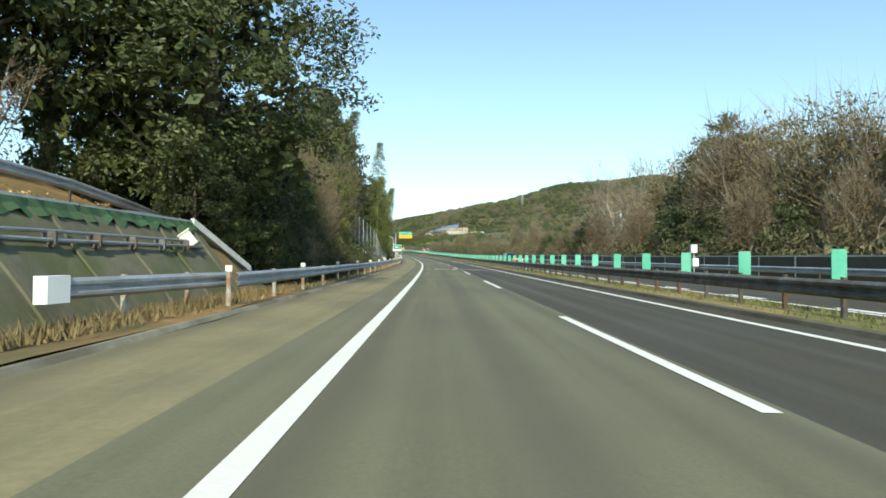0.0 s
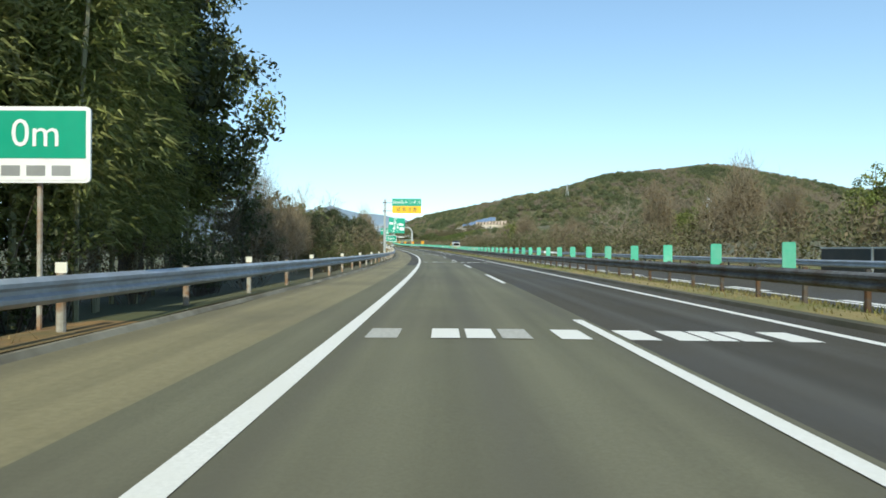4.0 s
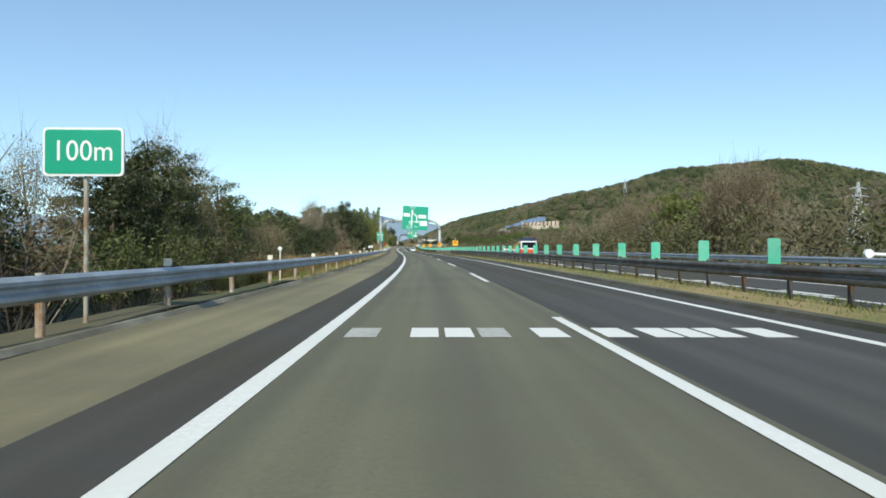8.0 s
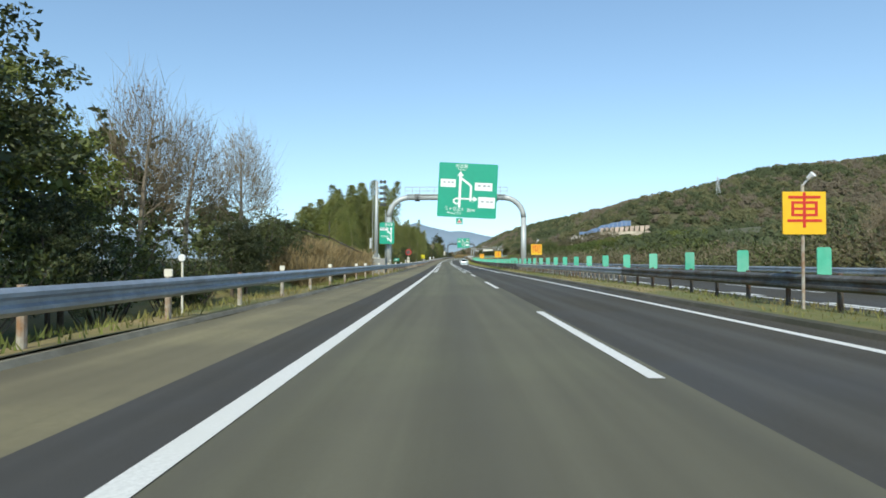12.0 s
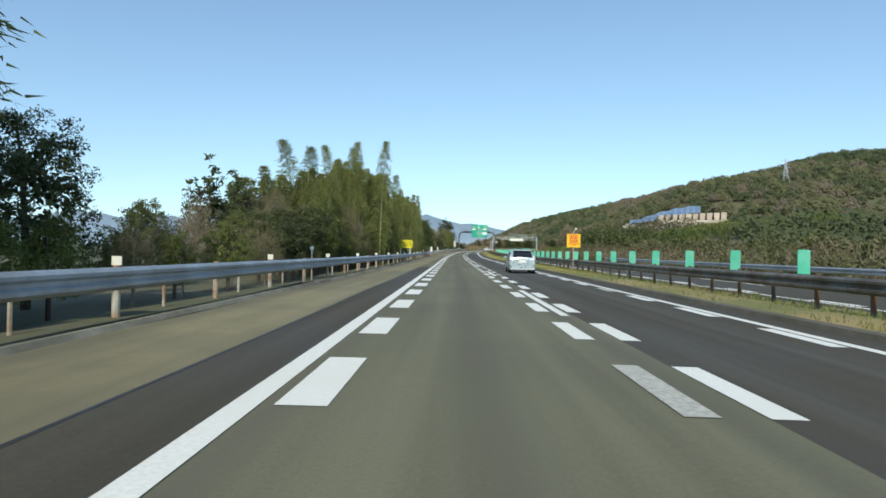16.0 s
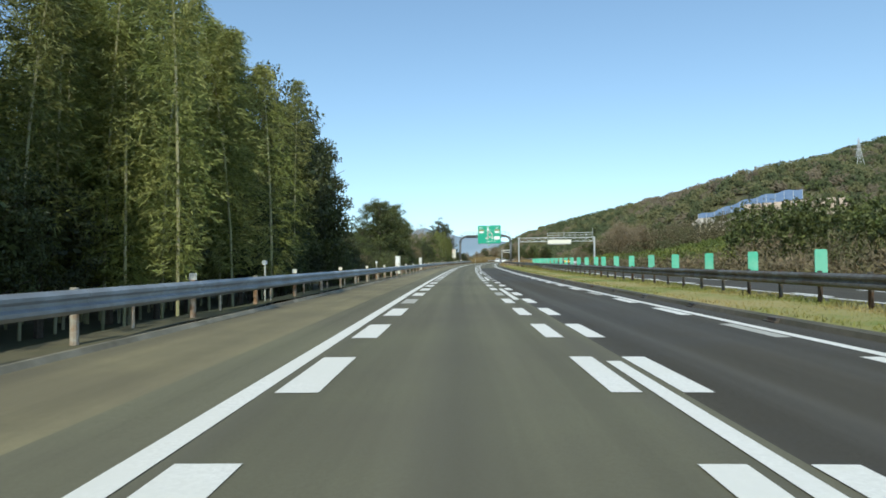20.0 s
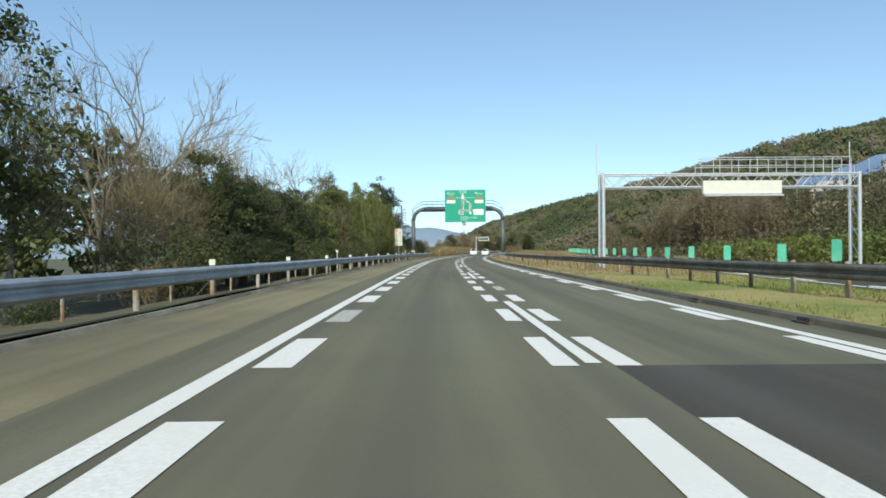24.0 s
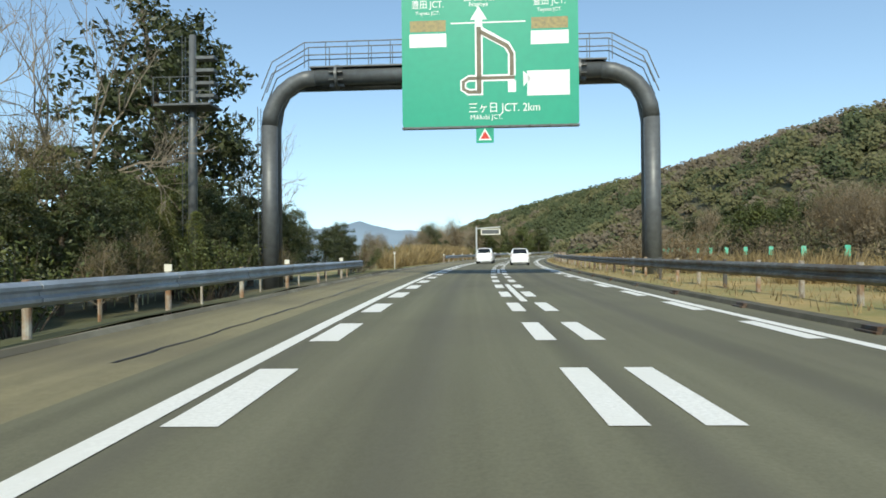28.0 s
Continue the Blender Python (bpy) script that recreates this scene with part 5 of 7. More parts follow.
upper = thing("upper_guardrail", M(4, -9.0, 3.2), "grey guardrail of a side road curving down the bank", "guardrail")
uinv = M(4, -9.0, 3.2).inverted()
ups = [(-2, -10.4, 3.9), (2, -10.0, 3.7), (6, -9.7, 3.5), (10, -9.4, 3.35), (14, -9.1, 3.2), (17.5, -8.9, 3.0), (20.5, -8.6, 2.62), (23.2, -8.2, 2.1)]
for (sa, da, za), (sb, db, zb) in zip(ups, ups[1:]):
    a, b = R(sa, da, za), R(sb, db, zb)
    way = b - a
    m = Matrix.Translation(a) @ way.to_track_quat("Y", "Z").to_matrix().to_4x4() @ Matrix.Diagonal((1, way.length / 4.03, 0.9, 1))
    part("beam", BEAM_L, upper, m=uinv @ m)
    part("post", join_parts("post", [tube([(0, 0, -1.6), (0, 0, 0.3)], 0.035, 7)], STEEL_DULL), upper, m=uinv @ Matrix.Translation(a + Vector((-0.06, 0, 0))))

LITTER = mat("fallen_leaf", (0.36, 0.22, 0.09), (0.26, 0.16, 0.07), 1.2, 0.9, island=0.5, coords="World", c=(0.5, 0.36, 0.16), cscale=0.3)


def litter(s0, s1, d0, d1, n):
    """Fallen leaves lying on the bank."""
    rnd = np.random.default_rng(31)
    cs = []
    for i in range(n):
        s, d = s0 + (s1 - s0) * rnd.random(), d0 + (d1 - d0) * rnd.random()
        cs.append(R(s, d, land(s, d) + 0.03 + 0.06 * rnd.random()))
    v, k = leaves(np.array(cs), 6, 0.12, 0.075, rnd, 0.25)
    return v, k


pieces = [litter(57, 100, -7.2, -11.5, 5200), litter(-4, 24, -7.3, -9.5, 600)]
solid("leaf_litter", quads_np("leaf_litter", np.concatenate([v for v, _ in pieces]), sum(k for _, k in pieces), LITTER), "orange-brown fallen leaves covering the bank", "leaf litter", kind="stuff")

# fence on the slope
WIRE = mat("fence_wire", (0.24, 0.25, 0.25), (0.17, 0.175, 0.175), 6, 0.55, metal=0.5, coords="World")


def fence_line(s):
    d = float(np.interp(s, [56, 62, 69, 76, 82, 89, 103, 113], [-13.5, -12.0, -10.3, -8.8, -7.8, -6.7, -6.3, -6.2]))
    top = float(np.interp(s, [56, 62, 69, 76, 82, 89, 93, 97, 101, 113], [6.7, 6.7, 6.7, 6.6, 6.0, 4.6, 3.5, 2.65, 2.0, 1.5]))
    return d, top


FENCE_STEEL = mat("pale_fence_steel", (0.6, 0.62, 0.62), (0.5, 0.52, 0.52), 5, 0.5, metal=0.2, coords="World")
FENCE_POST = join_parts("post", [tube([(0, 0, -1.0), (0, 0, 3.0)], 0.04, 8)], FENCE_STEEL)
fence = thing("mesh_fence", M(56, -13.5, 3.5), "tall grey wire mesh fence on steel posts along the slope", "fence")
finv = M(56, -13.5, 3.5).inverted()
s = 56.0
while s < 113:
    e = min(s + 2.0, 113)
    (da, ta), (db, tb) = fence_line(s), fence_line(e)
    tall = float(np.interp(s, [76, 84, 90, 96, 113], [2.9, 3.9, 3.4, 2.4, 1.5]))
    part("post", FENCE_POST, fence, m=finv @ Matrix.Translation(R(s, da, ta - tall)) @ Matrix.Diagonal((1, 1, tall / 2.9, 1)))
    a, b = R(s, da, ta), R(e, db, tb)
    vs = []
    # upright wires above, close square mesh below the middle rail
    flat = (b - a).normalized() * 0.0045
    for i in range(26):
        p = a.lerp(b, i / 26)
        lo = p - Vector((0, 0, 1.25))
        vs += [p - flat, p + flat, lo + flat, lo - flat]
    for i in range(40):
        p = a.lerp(b, i / 40) - Vector((0, 0, 1.25))
        lo = p - Vector((0, 0, tall - 1.25))
        vs += [p - flat, p + flat, lo + flat, lo - flat]
    for z, h in [(0.02, 0.02), (0.42, 0.005), (0.84, 0.005), (1.25, 0.018), (2.0, 0.016), (tall, 0.016)] + [(1.25 + 0.055 * k, 0.0045) for k in range(1, int((tall - 1.25) / 0.055))]:
        w, zz = Vector((0, 0, h)), Vector((0, 0, z))
        vs += [a - zz - w, b - zz - w, b - zz + w, a - zz + w]
    nq = len(vs) // 4
    part("mesh_panel", quads_np("mesh_panel", np.array([finv @ v for v in vs]), nq, WIRE), fence)
    s = e


# ---- signs ----
def flat_shape(name, pts, material, parent, y=-0.006, label="", m=None, t=0.004):
    n = len(pts)
    vs = [(x, y, z) for x, z in pts] + [(x, y + t, z) for x, z in pts]
    fs = [tuple(range(n)), tuple(range(2 * n - 1, n - 1, -1))] + [(i, n + i, n + (i + 1) % n, (i + 1) % n) for i in range(n)]
    me = mesh_of(name, vs, fs, material)
    bm = bmesh.new()
    bm.from_mesh(me)
    bmesh.ops.recalc_face_normals(bm, faces=bm.faces)
    bm.to_mesh(me)
    bm.free()
    return part(name, me, parent, label, m)


def rect(cx, cz, w, h):
    return [(cx - w / 2, cz - h / 2), (cx + w / 2, cz - h / 2), (cx + w / 2, cz + h / 2), (cx - w / 2, cz + h / 2)]


def words(text, cx, cz, size, material, parent, squeeze=1.0, y=-0.009):
    part("lettering", lettering("lettering", text, size, material, 0.003, squeeze=squeeze), parent, m=pose(cx, y, cz))


def roadside_sign(name, s, d, zc, w, h, label, board=SIGN_GREEN, edge=SIGN_WHITE, posts=(0.0,), post_r=0.035, foot=0.0, r=0.07, turn=0.0, post_mat=POST_PALE):
    g = thing(name, M(s, d, foot, turn), label, "road sign")
    zc = zc - foot
    bd = part("board", join_parts("board", [rounded(w, h, 0.03, r)], edge or board), g, m=pose(0, 0, zc))
    if edge:
        part("panel", join_parts("panel", [rounded(w - 0.07, h - 0.07, 0.006, r * 0.8)], board), g, m=pose(0, -0.006, zc))
    for o in posts:
        part("post", join_parts("post", [tube([(o, 0.05 + post_r, -0.3), (o, 0.05 + post_r, zc + h * 0.3)], post_r, 8)], post_mat), g)
    for o in posts:
        part("clamp", join_parts("clamp", [box(o - 0.06, o + 0.06, 0.03, 0.06 + post_r, zc - 0.05, zc + 0.02)], SIGN_BACK), g)
    return g, zc


g, z = roadside_sign("distance_sign", 111.0, -4.25, 2.62, 1.5, 1.06, "green and white distance sign reading 0m", board=SIGN_WHITE)
flat_shape("green_field", rect(0, z + 0.14, 1.38, 0.66), SIGN_GREEN, g, y=-0.011)
words("0m", 0, z + 0.14, 0.55, SIGN_WHITE, g, y=-0.016)
for q in (-0.35, 0.0, 0.35):
    flat_shape("text_bar", rect(q, z - 0.36, 0.26, 0.14), SIGN_BACK, g, y=-0.011)
g, z = roadside_sign("distance_sign", 173.3, -3.25, 2.43, 1.22, 0.68, "green distance sign reading 50m on a slim post")
words("50m", 0, z, 0.46, SIGN_WHITE, g, y=-0.012)
g, z = roadside_sign("distance_sign", 212.1, -3.92, 2.7, 1.25, 0.76, "green distance sign reading 100m on a slim post")
words("100m", 0, z, 0.46, SIGN_WHITE, g, 0.92, y=-0.012)

# tall pole sign
g = thing("overhanging_sign", M(184.0, -4.5), "green over yellow tunnel warning sign on a tall pole", "road sign")
part("pole", join_parts("pole", [tube([(0, 0.2, -0.3), (0, 0.2, 3.5), (0.05, 0.2, 7.75)], [0.17, 0.16, 0.13], 12)], POLE_GREY), g)
part("board", join_parts("board", [rounded(3.82, 0.96, 0.04, 0.02)], SIGN_GREEN), g, "green upper board", m=pose(2.9, 0, 7.33))
part("board", join_parts("board", [rounded(3.82, 0.97, 0.04, 0.02)], SIGN_YELLOW), g, "yellow lower board", m=pose(2.9, 0, 6.36))
words("1km先トンネル", 2.9, 7.33, 0.56, SIGN_WHITE, g, y=-0.008)
words("追 突 注 意", 2.9, 6.36, 0.56, INK, g, y=-0.008)
for q in (7.3, 6.2):
    part("arm", join_parts("arm", [tube([(-0.25, 0.12, q), (1.6, 0.12, q)], 0.035, 6)], STEEL_DULL), g)
    part("clamp", join_parts("clamp", [box(-0.22, 0.22, 0.02, 0.4, q - 0.06, q + 0.06, 0.03)], STEEL_DULL), g)
g, z = roadside_sign("kilometre_sign", 182.9, -4.0, 1.42, 0.5, 0.24, "small white kilometre plate on a post", SIGN_CREAM, None, r=0.02, post_r=0.02)
flat_shape("text_bar", rect(0, z, 0.36, 0.12), SIGN_BACK, g)
g, z = roadside_sign("marker_plate", 279.1, -4.2, 1.42, 0.55, 0.28, "small white marker plate on a post", SIGN_WHITE, None, r=0.02, post_r=0.02)
flat_shape("text_bar", rect(0, z, 0.4, 0.1), SIGN_BACK, g)
g, z = roadside_sign("kilometre_sign", 374.5, -4.5, 1.32, 0.66, 0.36, "green kilometre plate reading 253", SIGN_GREEN, None, r=0.03, post_r=0.025)
words("253", 0, z, 0.3, SIGN_WHITE, g)
g, z = roadside_sign("kilometre_sign", 476.0, -4.4, 1.22, 0.52, 0.26, "small white kilometre plate reading 253", SIGN_CREAM, None, r=0.02, post_r=0.02)
words("253", -0.06, z, 0.22, INK, g)
g, z = roadside_sign("marker_plate", 678.1, -4.3, 1.2, 0.5, 0.24, "small white marker plate on a post", SIGN_WHITE, None, r=0.02, post_r=0.02)
flat_shape("text_bar", rect(0, z, 0.36, 0.08), SIGN_BACK, g)

# round prohibition sign
g = thing("round_sign", M(400.3, -4.52), "round speed sign with a red ring on a post", "road sign")
disc = [(0.5 * math.cos(a * math.pi / 12), 0.5 * math.sin(a * math.pi / 12)) for a in range(24)]
flat_shape("disc", [(x, z + 2.55) for x, z in disc], RED, g, y=0, t=0.02)
flat_shape("field", [(x * 0.72, z * 0.72 + 2.55) for x, z in disc], mat("dark_display", (0.12, 0.09, 0.085), (0.09, 0.07, 0.07), 8, 0.5), g, y=-0.008)
part("post", join_parts("post", [tube([(0, 0.06, -0.3), (0, 0.06, 2.8)], 0.04, 8)], POST_PALE), g)
part("cabinet", join_parts("cabinet", [box(-0.22, 0.22, -0.12, 0.1, 0.85, 1.35, 0.02)], SIGN_CREAM), g, "white control cabinet")
part("sub_plate", join_parts("sub_plate", [box(-0.2, 0.2, 0, 0.02, 1.45, 1.75)], SIGN_CREAM), g)

# yellow warning board with burst edge
g = thing("warning_board", M(479.0, -5.2, -0.4), "yellow accident warning board with ragged dark edge on two posts", "road sign")
part("board", join_parts("board", [box(-1.14, 1.14, 0, 0.03, 1.85, 3.07)], mat("dark_olive_board", (0.1, 0.09, 0.01), (0.14, 0.12, 0.015), 3, 0.5)), g)
rnd = random.Random(8)
burst = []
for i in range(56):
    a = 2 * math.pi * i / 56
    q = 1.0 if i % 2 else rnd.uniform(0.78, 0.9)
    k = min(1 / max(abs(math.cos(a)) / 1.12, 1e-6), 1 / max(abs(math.sin(a)) / 0.59, 1e-6))
    burst.append((math.cos(a) * k * q, 2.46 + math.sin(a) * k * q))
flat_shape("burst", burst, SIGN_LEMON, g, y=-0.006)
words("500m先注意", 0, 2.66, 0.36, OLIVE_INK, g, 0.95, y=-0.011)
words("事故多発区間", 0, 2.25, 0.36, OLIVE_INK, g, 0.95, y=-0.011)
for o in (-0.62, 0.74):
    part("post", join_parts("post", [box(o - 0.08, o + 0.08, 0.03, 0.12, -0.3, 2.9, 0.01)], SIGN_CREAM), g)

# tall white notice
g = thing("notice_board", M(666.0, -5.08), "tall cream notice with vertical red and black lettering", "road sign")
part("board", join_parts("board", [box(-0.52, 0.52, 0, 0.03, 2.03, 4.4)], SIGN_CREAM), g)
for i, ch in enumerate("この先トンネル"):
    words(ch, 0.26, 4.2 - i * 0.32, 0.32, INK, g)
for i, ch in enumerate("車間を十分に"):
    words(ch, -0.25, 4.15 - i * 0.37, 0.34, RED if i < 2 else INK, g)
part("post", join_parts("post", [tube([(0, 0.08, -0.3), (0, 0.08, 4.0)], 0.045, 8)], POLE_GREY), g)

# four square yellow signs on the median, one character each
for s, ch in ((312.3, "車"), (353.0, "間"), (393.4, "注"), (435.8, "意")):
    d = rail_d(s) - 0.55 if s < 400 else rail_d(s) - 0.7
    g = thing("square_sign", M(s, d), "square yellow sign with the red character " + ch, "road sign", "yellow signs on the median")
    part("board", join_parts("board", [rounded(0.92, 0.92, 0.03, 0.02)], SIGN_YELLOW), g, m=pose(0, 0, 2.2))
    words(ch, 0, 2.2, 0.82, RED, g, y=-0.006)
    part("post", join_parts("post", [tube([(0, 0.07, -0.2), (0, 0.07, 2.8)], 0.035, 8)], POST_PALE), g)
    part("lamp", join_parts("lamp", [tube([(0, 0.07, 2.8), (0.08, -0.08, 2.95)], [0.02, 0.02], 6), tube([(0.06, -0.04, 2.93), (0.12, -0.14, 3.02)], [0.05, 0.07], 8)], SIGN_WHITE), g, "small white lamp")
g, z = roadside_sign("median_plate", 383.0, plate_d(383) + 0.2, 1.42, 0.9, 0.4, "small green plate above the median rail", PLATE_GREEN, None, r=0.03, post_r=0.025)


# ---- gantries ----
def arrow(name, g, x, z0, z1, w, head_w, head_h, m=None):
    flat_shape(name, [(x - w / 2, z0), (x + w / 2, z0), (x + w / 2, z1 - head_h), (x + head_w / 2, z1 - head_h), (x, z1), (x - head_w / 2, z1 - head_h), (x - w / 2, z1 - head_h)], SIGN_WHITE, g, m=m)


def line(name, g, pts, w, material=None, y=-0.006):
    """A bent stripe on a board."""
    vs = []
    for i, p in enumerate(pts):
        a, b = Vector(pts[max(0, i - 1)]), Vector(pts[min(len(pts) - 1, i + 1)])
        t = (b - a).normalized()
        nrm = Vector((-t.y, t.x)) * w / 2
        vs += [(p[0] + nrm.x, y, p[1] + nrm.y), (p[0] - nrm.x, y, p[1] - nrm.y)]
    part(name, mesh_of(name, vs, [(2 * i, 2 * i + 1, 2 * i + 3, 2 * i + 2) for i in range(len(pts) - 1)], material or SIGN_WHITE), g)


def route_sign(s, d, zc, w, h, roll, second):
    g = thing("route_sign", M(s, d, zc) @ pose(0, 0, 0, 0, -roll, 0), "large green motorway junction sign with white route diagram", "road sign")
    part("board", join_parts("board", [rounded(w, h, 0.1, 0.12)], SIGN_GREEN), g)
    part("frame", join_parts("frame", [box(-w * 0.45, w * 0.45, 0.1, 0.2, q - 0.06, q + 0.06) for q in (-h * 0.3, 0, h * 0.3)], SIGN_BACK), g)
    x0 = -0.13 * w if not second else -0.06 * w
    if second:
        words("名古屋", x0, 0.44 * h, 0.5, SIGN_WHITE, g)
        words("Nagoya", x0, 0.385 * h, 0.28, SIGN_WHITE, g)
        line("horizon_line", g, [(-1.7, 0.25 * h), (1.6, 0.25 * h)], 0.06)
        for cx in (-0.35 * w, 0.34 * w):
            words("豊田 JCT.", cx, 0.39 * h, 0.42, SIGN_WHITE, g, 0.85)
            words("Toyota JCT.", cx, 0.33 * h, 0.22, SIGN_WHITE, g)
            flat_shape("time_panel", rect(cx, 0.235 * h, 1.6, 0.5), mat("brass_panel", (0.35, 0.28, 0.1), (0.2, 0.17, 0.08), 6, 0.5), g)
            flat_shape("white_panel", rect(cx, 0.13 * h, 1.65, 0.6), SIGN_WHITE, g)
        flat_shape("white_panel", rect(0.33 * w, -0.2 * h, 1.85, 1.1), SIGN_WHITE, g)
        arrow("arrow", g, x0, -0.28 * h, 0.37 * h, 0.34, 0.75, 0.6)
        arrow_mid = mat("brown_route", (0.14, 0.12, 0.08), (0.18, 0.15, 0.1), 5, 0.6)
        line("route_fill", g, [(x0, -0.26 * h), (x0, 0.22 * h)], 0.2, arrow_mid, -0.011)
        line("route", g, [(x0, 0.2 * h), (0.1 * w, 0.08 * h), (0.125 * w, 0.02 * h), (0.125 * w, -0.14 * h)], 0.34)
        line("route_fill", g, [(x0 + 0.05, 0.185 * h), (0.1 * w, 0.075 * h), (0.125 * w, 0.02 * h), (0.125 * w, -0.14 * h)], 0.18, arrow_mid, -0.011)
        line("route", g, [(0.14 * w, -0.155 * h), (-0.12 * w, -0.155 * h), (-0.15 * w, -0.18 * h), (-0.15 * w, -0.23 * h), (-0.12 * w, -0.255 * h), (-0.05 * w, -0.255 * h)], 0.3)
        line("route_fill", g, [(0.14 * w, -0.155 * h), (-0.12 * w, -0.155 * h), (-0.15 * w, -0.18 * h), (-0.15 * w, -0.23 * h), (-0.12 * w, -0.255 * h), (-0.05 * w, -0.255 * h)], 0.15, arrow_mid, -0.011)
        flat_shape("arrow_head", [(0.19 * w, -0.22 * h), (0.19 * w, -0.11 * h), (0.235 * w, -0.165 * h)], SIGN_WHITE, g)
        flat_shape("stub", rect(0.125 * w, -0.22 * h, 0.35, 0.5), SIGN_WHITE, g)
        words("三ヶ日 JCT. 2km", 0.08 * w, -0.375 * h, 0.5, SIGN_WHITE, g, 0.9)
        words("Mikkabi JCT.", -0.02 * w, -0.44 * h, 0.28, SIGN_WHITE, g)
        part("sill", join_parts("sill", [box(-w / 2, w / 2, -0.1, 0.2, -h / 2 - 0.1, -h / 2 - 0.02)], POLE_DARK), g, "dark lamp rail below the sign")
        for i in range(9):
            part("bracket", join_parts("bracket", [tube([(-w * 0.45 + i * w * 0.112, -0.35, -h / 2 - 0.05), (-w * 0.45 + i * w * 0.112, 0.1, -h / 2 - 0.05)], 0.02, 5)], POLE_DARK), g)
    else:
        words("名古屋", x0 + 0.1, 0.44 * h, 0.5, SIGN_WHITE, g)
        words("Nagoya", x0 + 0.1, 0.385 * h, 0.3, SIGN_WHITE, g)
        arrow("arrow", g, x0, -0.32 * h, 0.355 * h, 0.3, 0.8, 0.62)
        line("route", g, [(x0 + 0.1, 0.22 * h), (0.03 * w, 0.11 * h), (0.055 * w, 0.08 * h), (0.055 * w, -0.2 * h)], 0.26)
        line("route", g, [(0.12 * w, -0.155 * h), (-0.19 * w, -0.155 * h), (-0.225 * w, -0.18 * h), (-0.225 * w, -0.225 * h), (-0.19 * w, -0.25 * h), (-0.14 * w, -0.25 * h)], 0.2)
        flat_shape("arrow_head", [(0.105 * w, -0.205 * h), (0.105 * w, -0.105 * h), (0.175 * w, -0.155 * h)], SIGN_WHITE, g)
        for cx, cz, pw, ph in ((-0.335, 0.122, 1.8, 0.95), (0.268, 0.08, 2.1, 0.95), (0.33, -0.21, 2.0, 1.3)):
            flat_shape("white_panel", rect(cx * w, cz * h, pw, ph), SIGN_WHITE, g)
            for q in (-0.25, 0.05, 0.3):
                flat_shape("text_bar", rect(cx * w + q * pw, cz * h + 0.1, pw * 0.16, 0.2), SIGN_BACK, g, y=-0.011)
        words("三ヶ日", -0.27 * w, -0.35 * h, 0.5, SIGN_WHITE, g)
        words("JCT.", -0.1 * w, -0.36 * h, 0.46, SIGN_WHITE, g)
        words("2km", 0.07 * w, -0.36 * h, 0.58, SIGN_WHITE, g)
        words("Mikkabi JCT.", -0.21 * w, -0.425 * h, 0.36, SIGN_WHITE, g)
    tag = thing("small_plate", M(s, d + (-0.14 if not second else -0.03) * w, zc - h / 2 - 0.42), "small green plate with a red triangle below the sign", "road sign")
    part("board", join_parts("board", [rounded(0.78, 0.72, 0.03, 0.03)], SIGN_GREEN), tag)
    flat_shape("white_triangle", [(-0.3, -0.24), (0.3, -0.24), (0, 0.28)], SIGN_WHITE, tag)
    flat_shape("red_triangle", [(-0.21, -0.18), (0.21, -0.18), (0, 0.17)], RED, tag, y=-0.011)


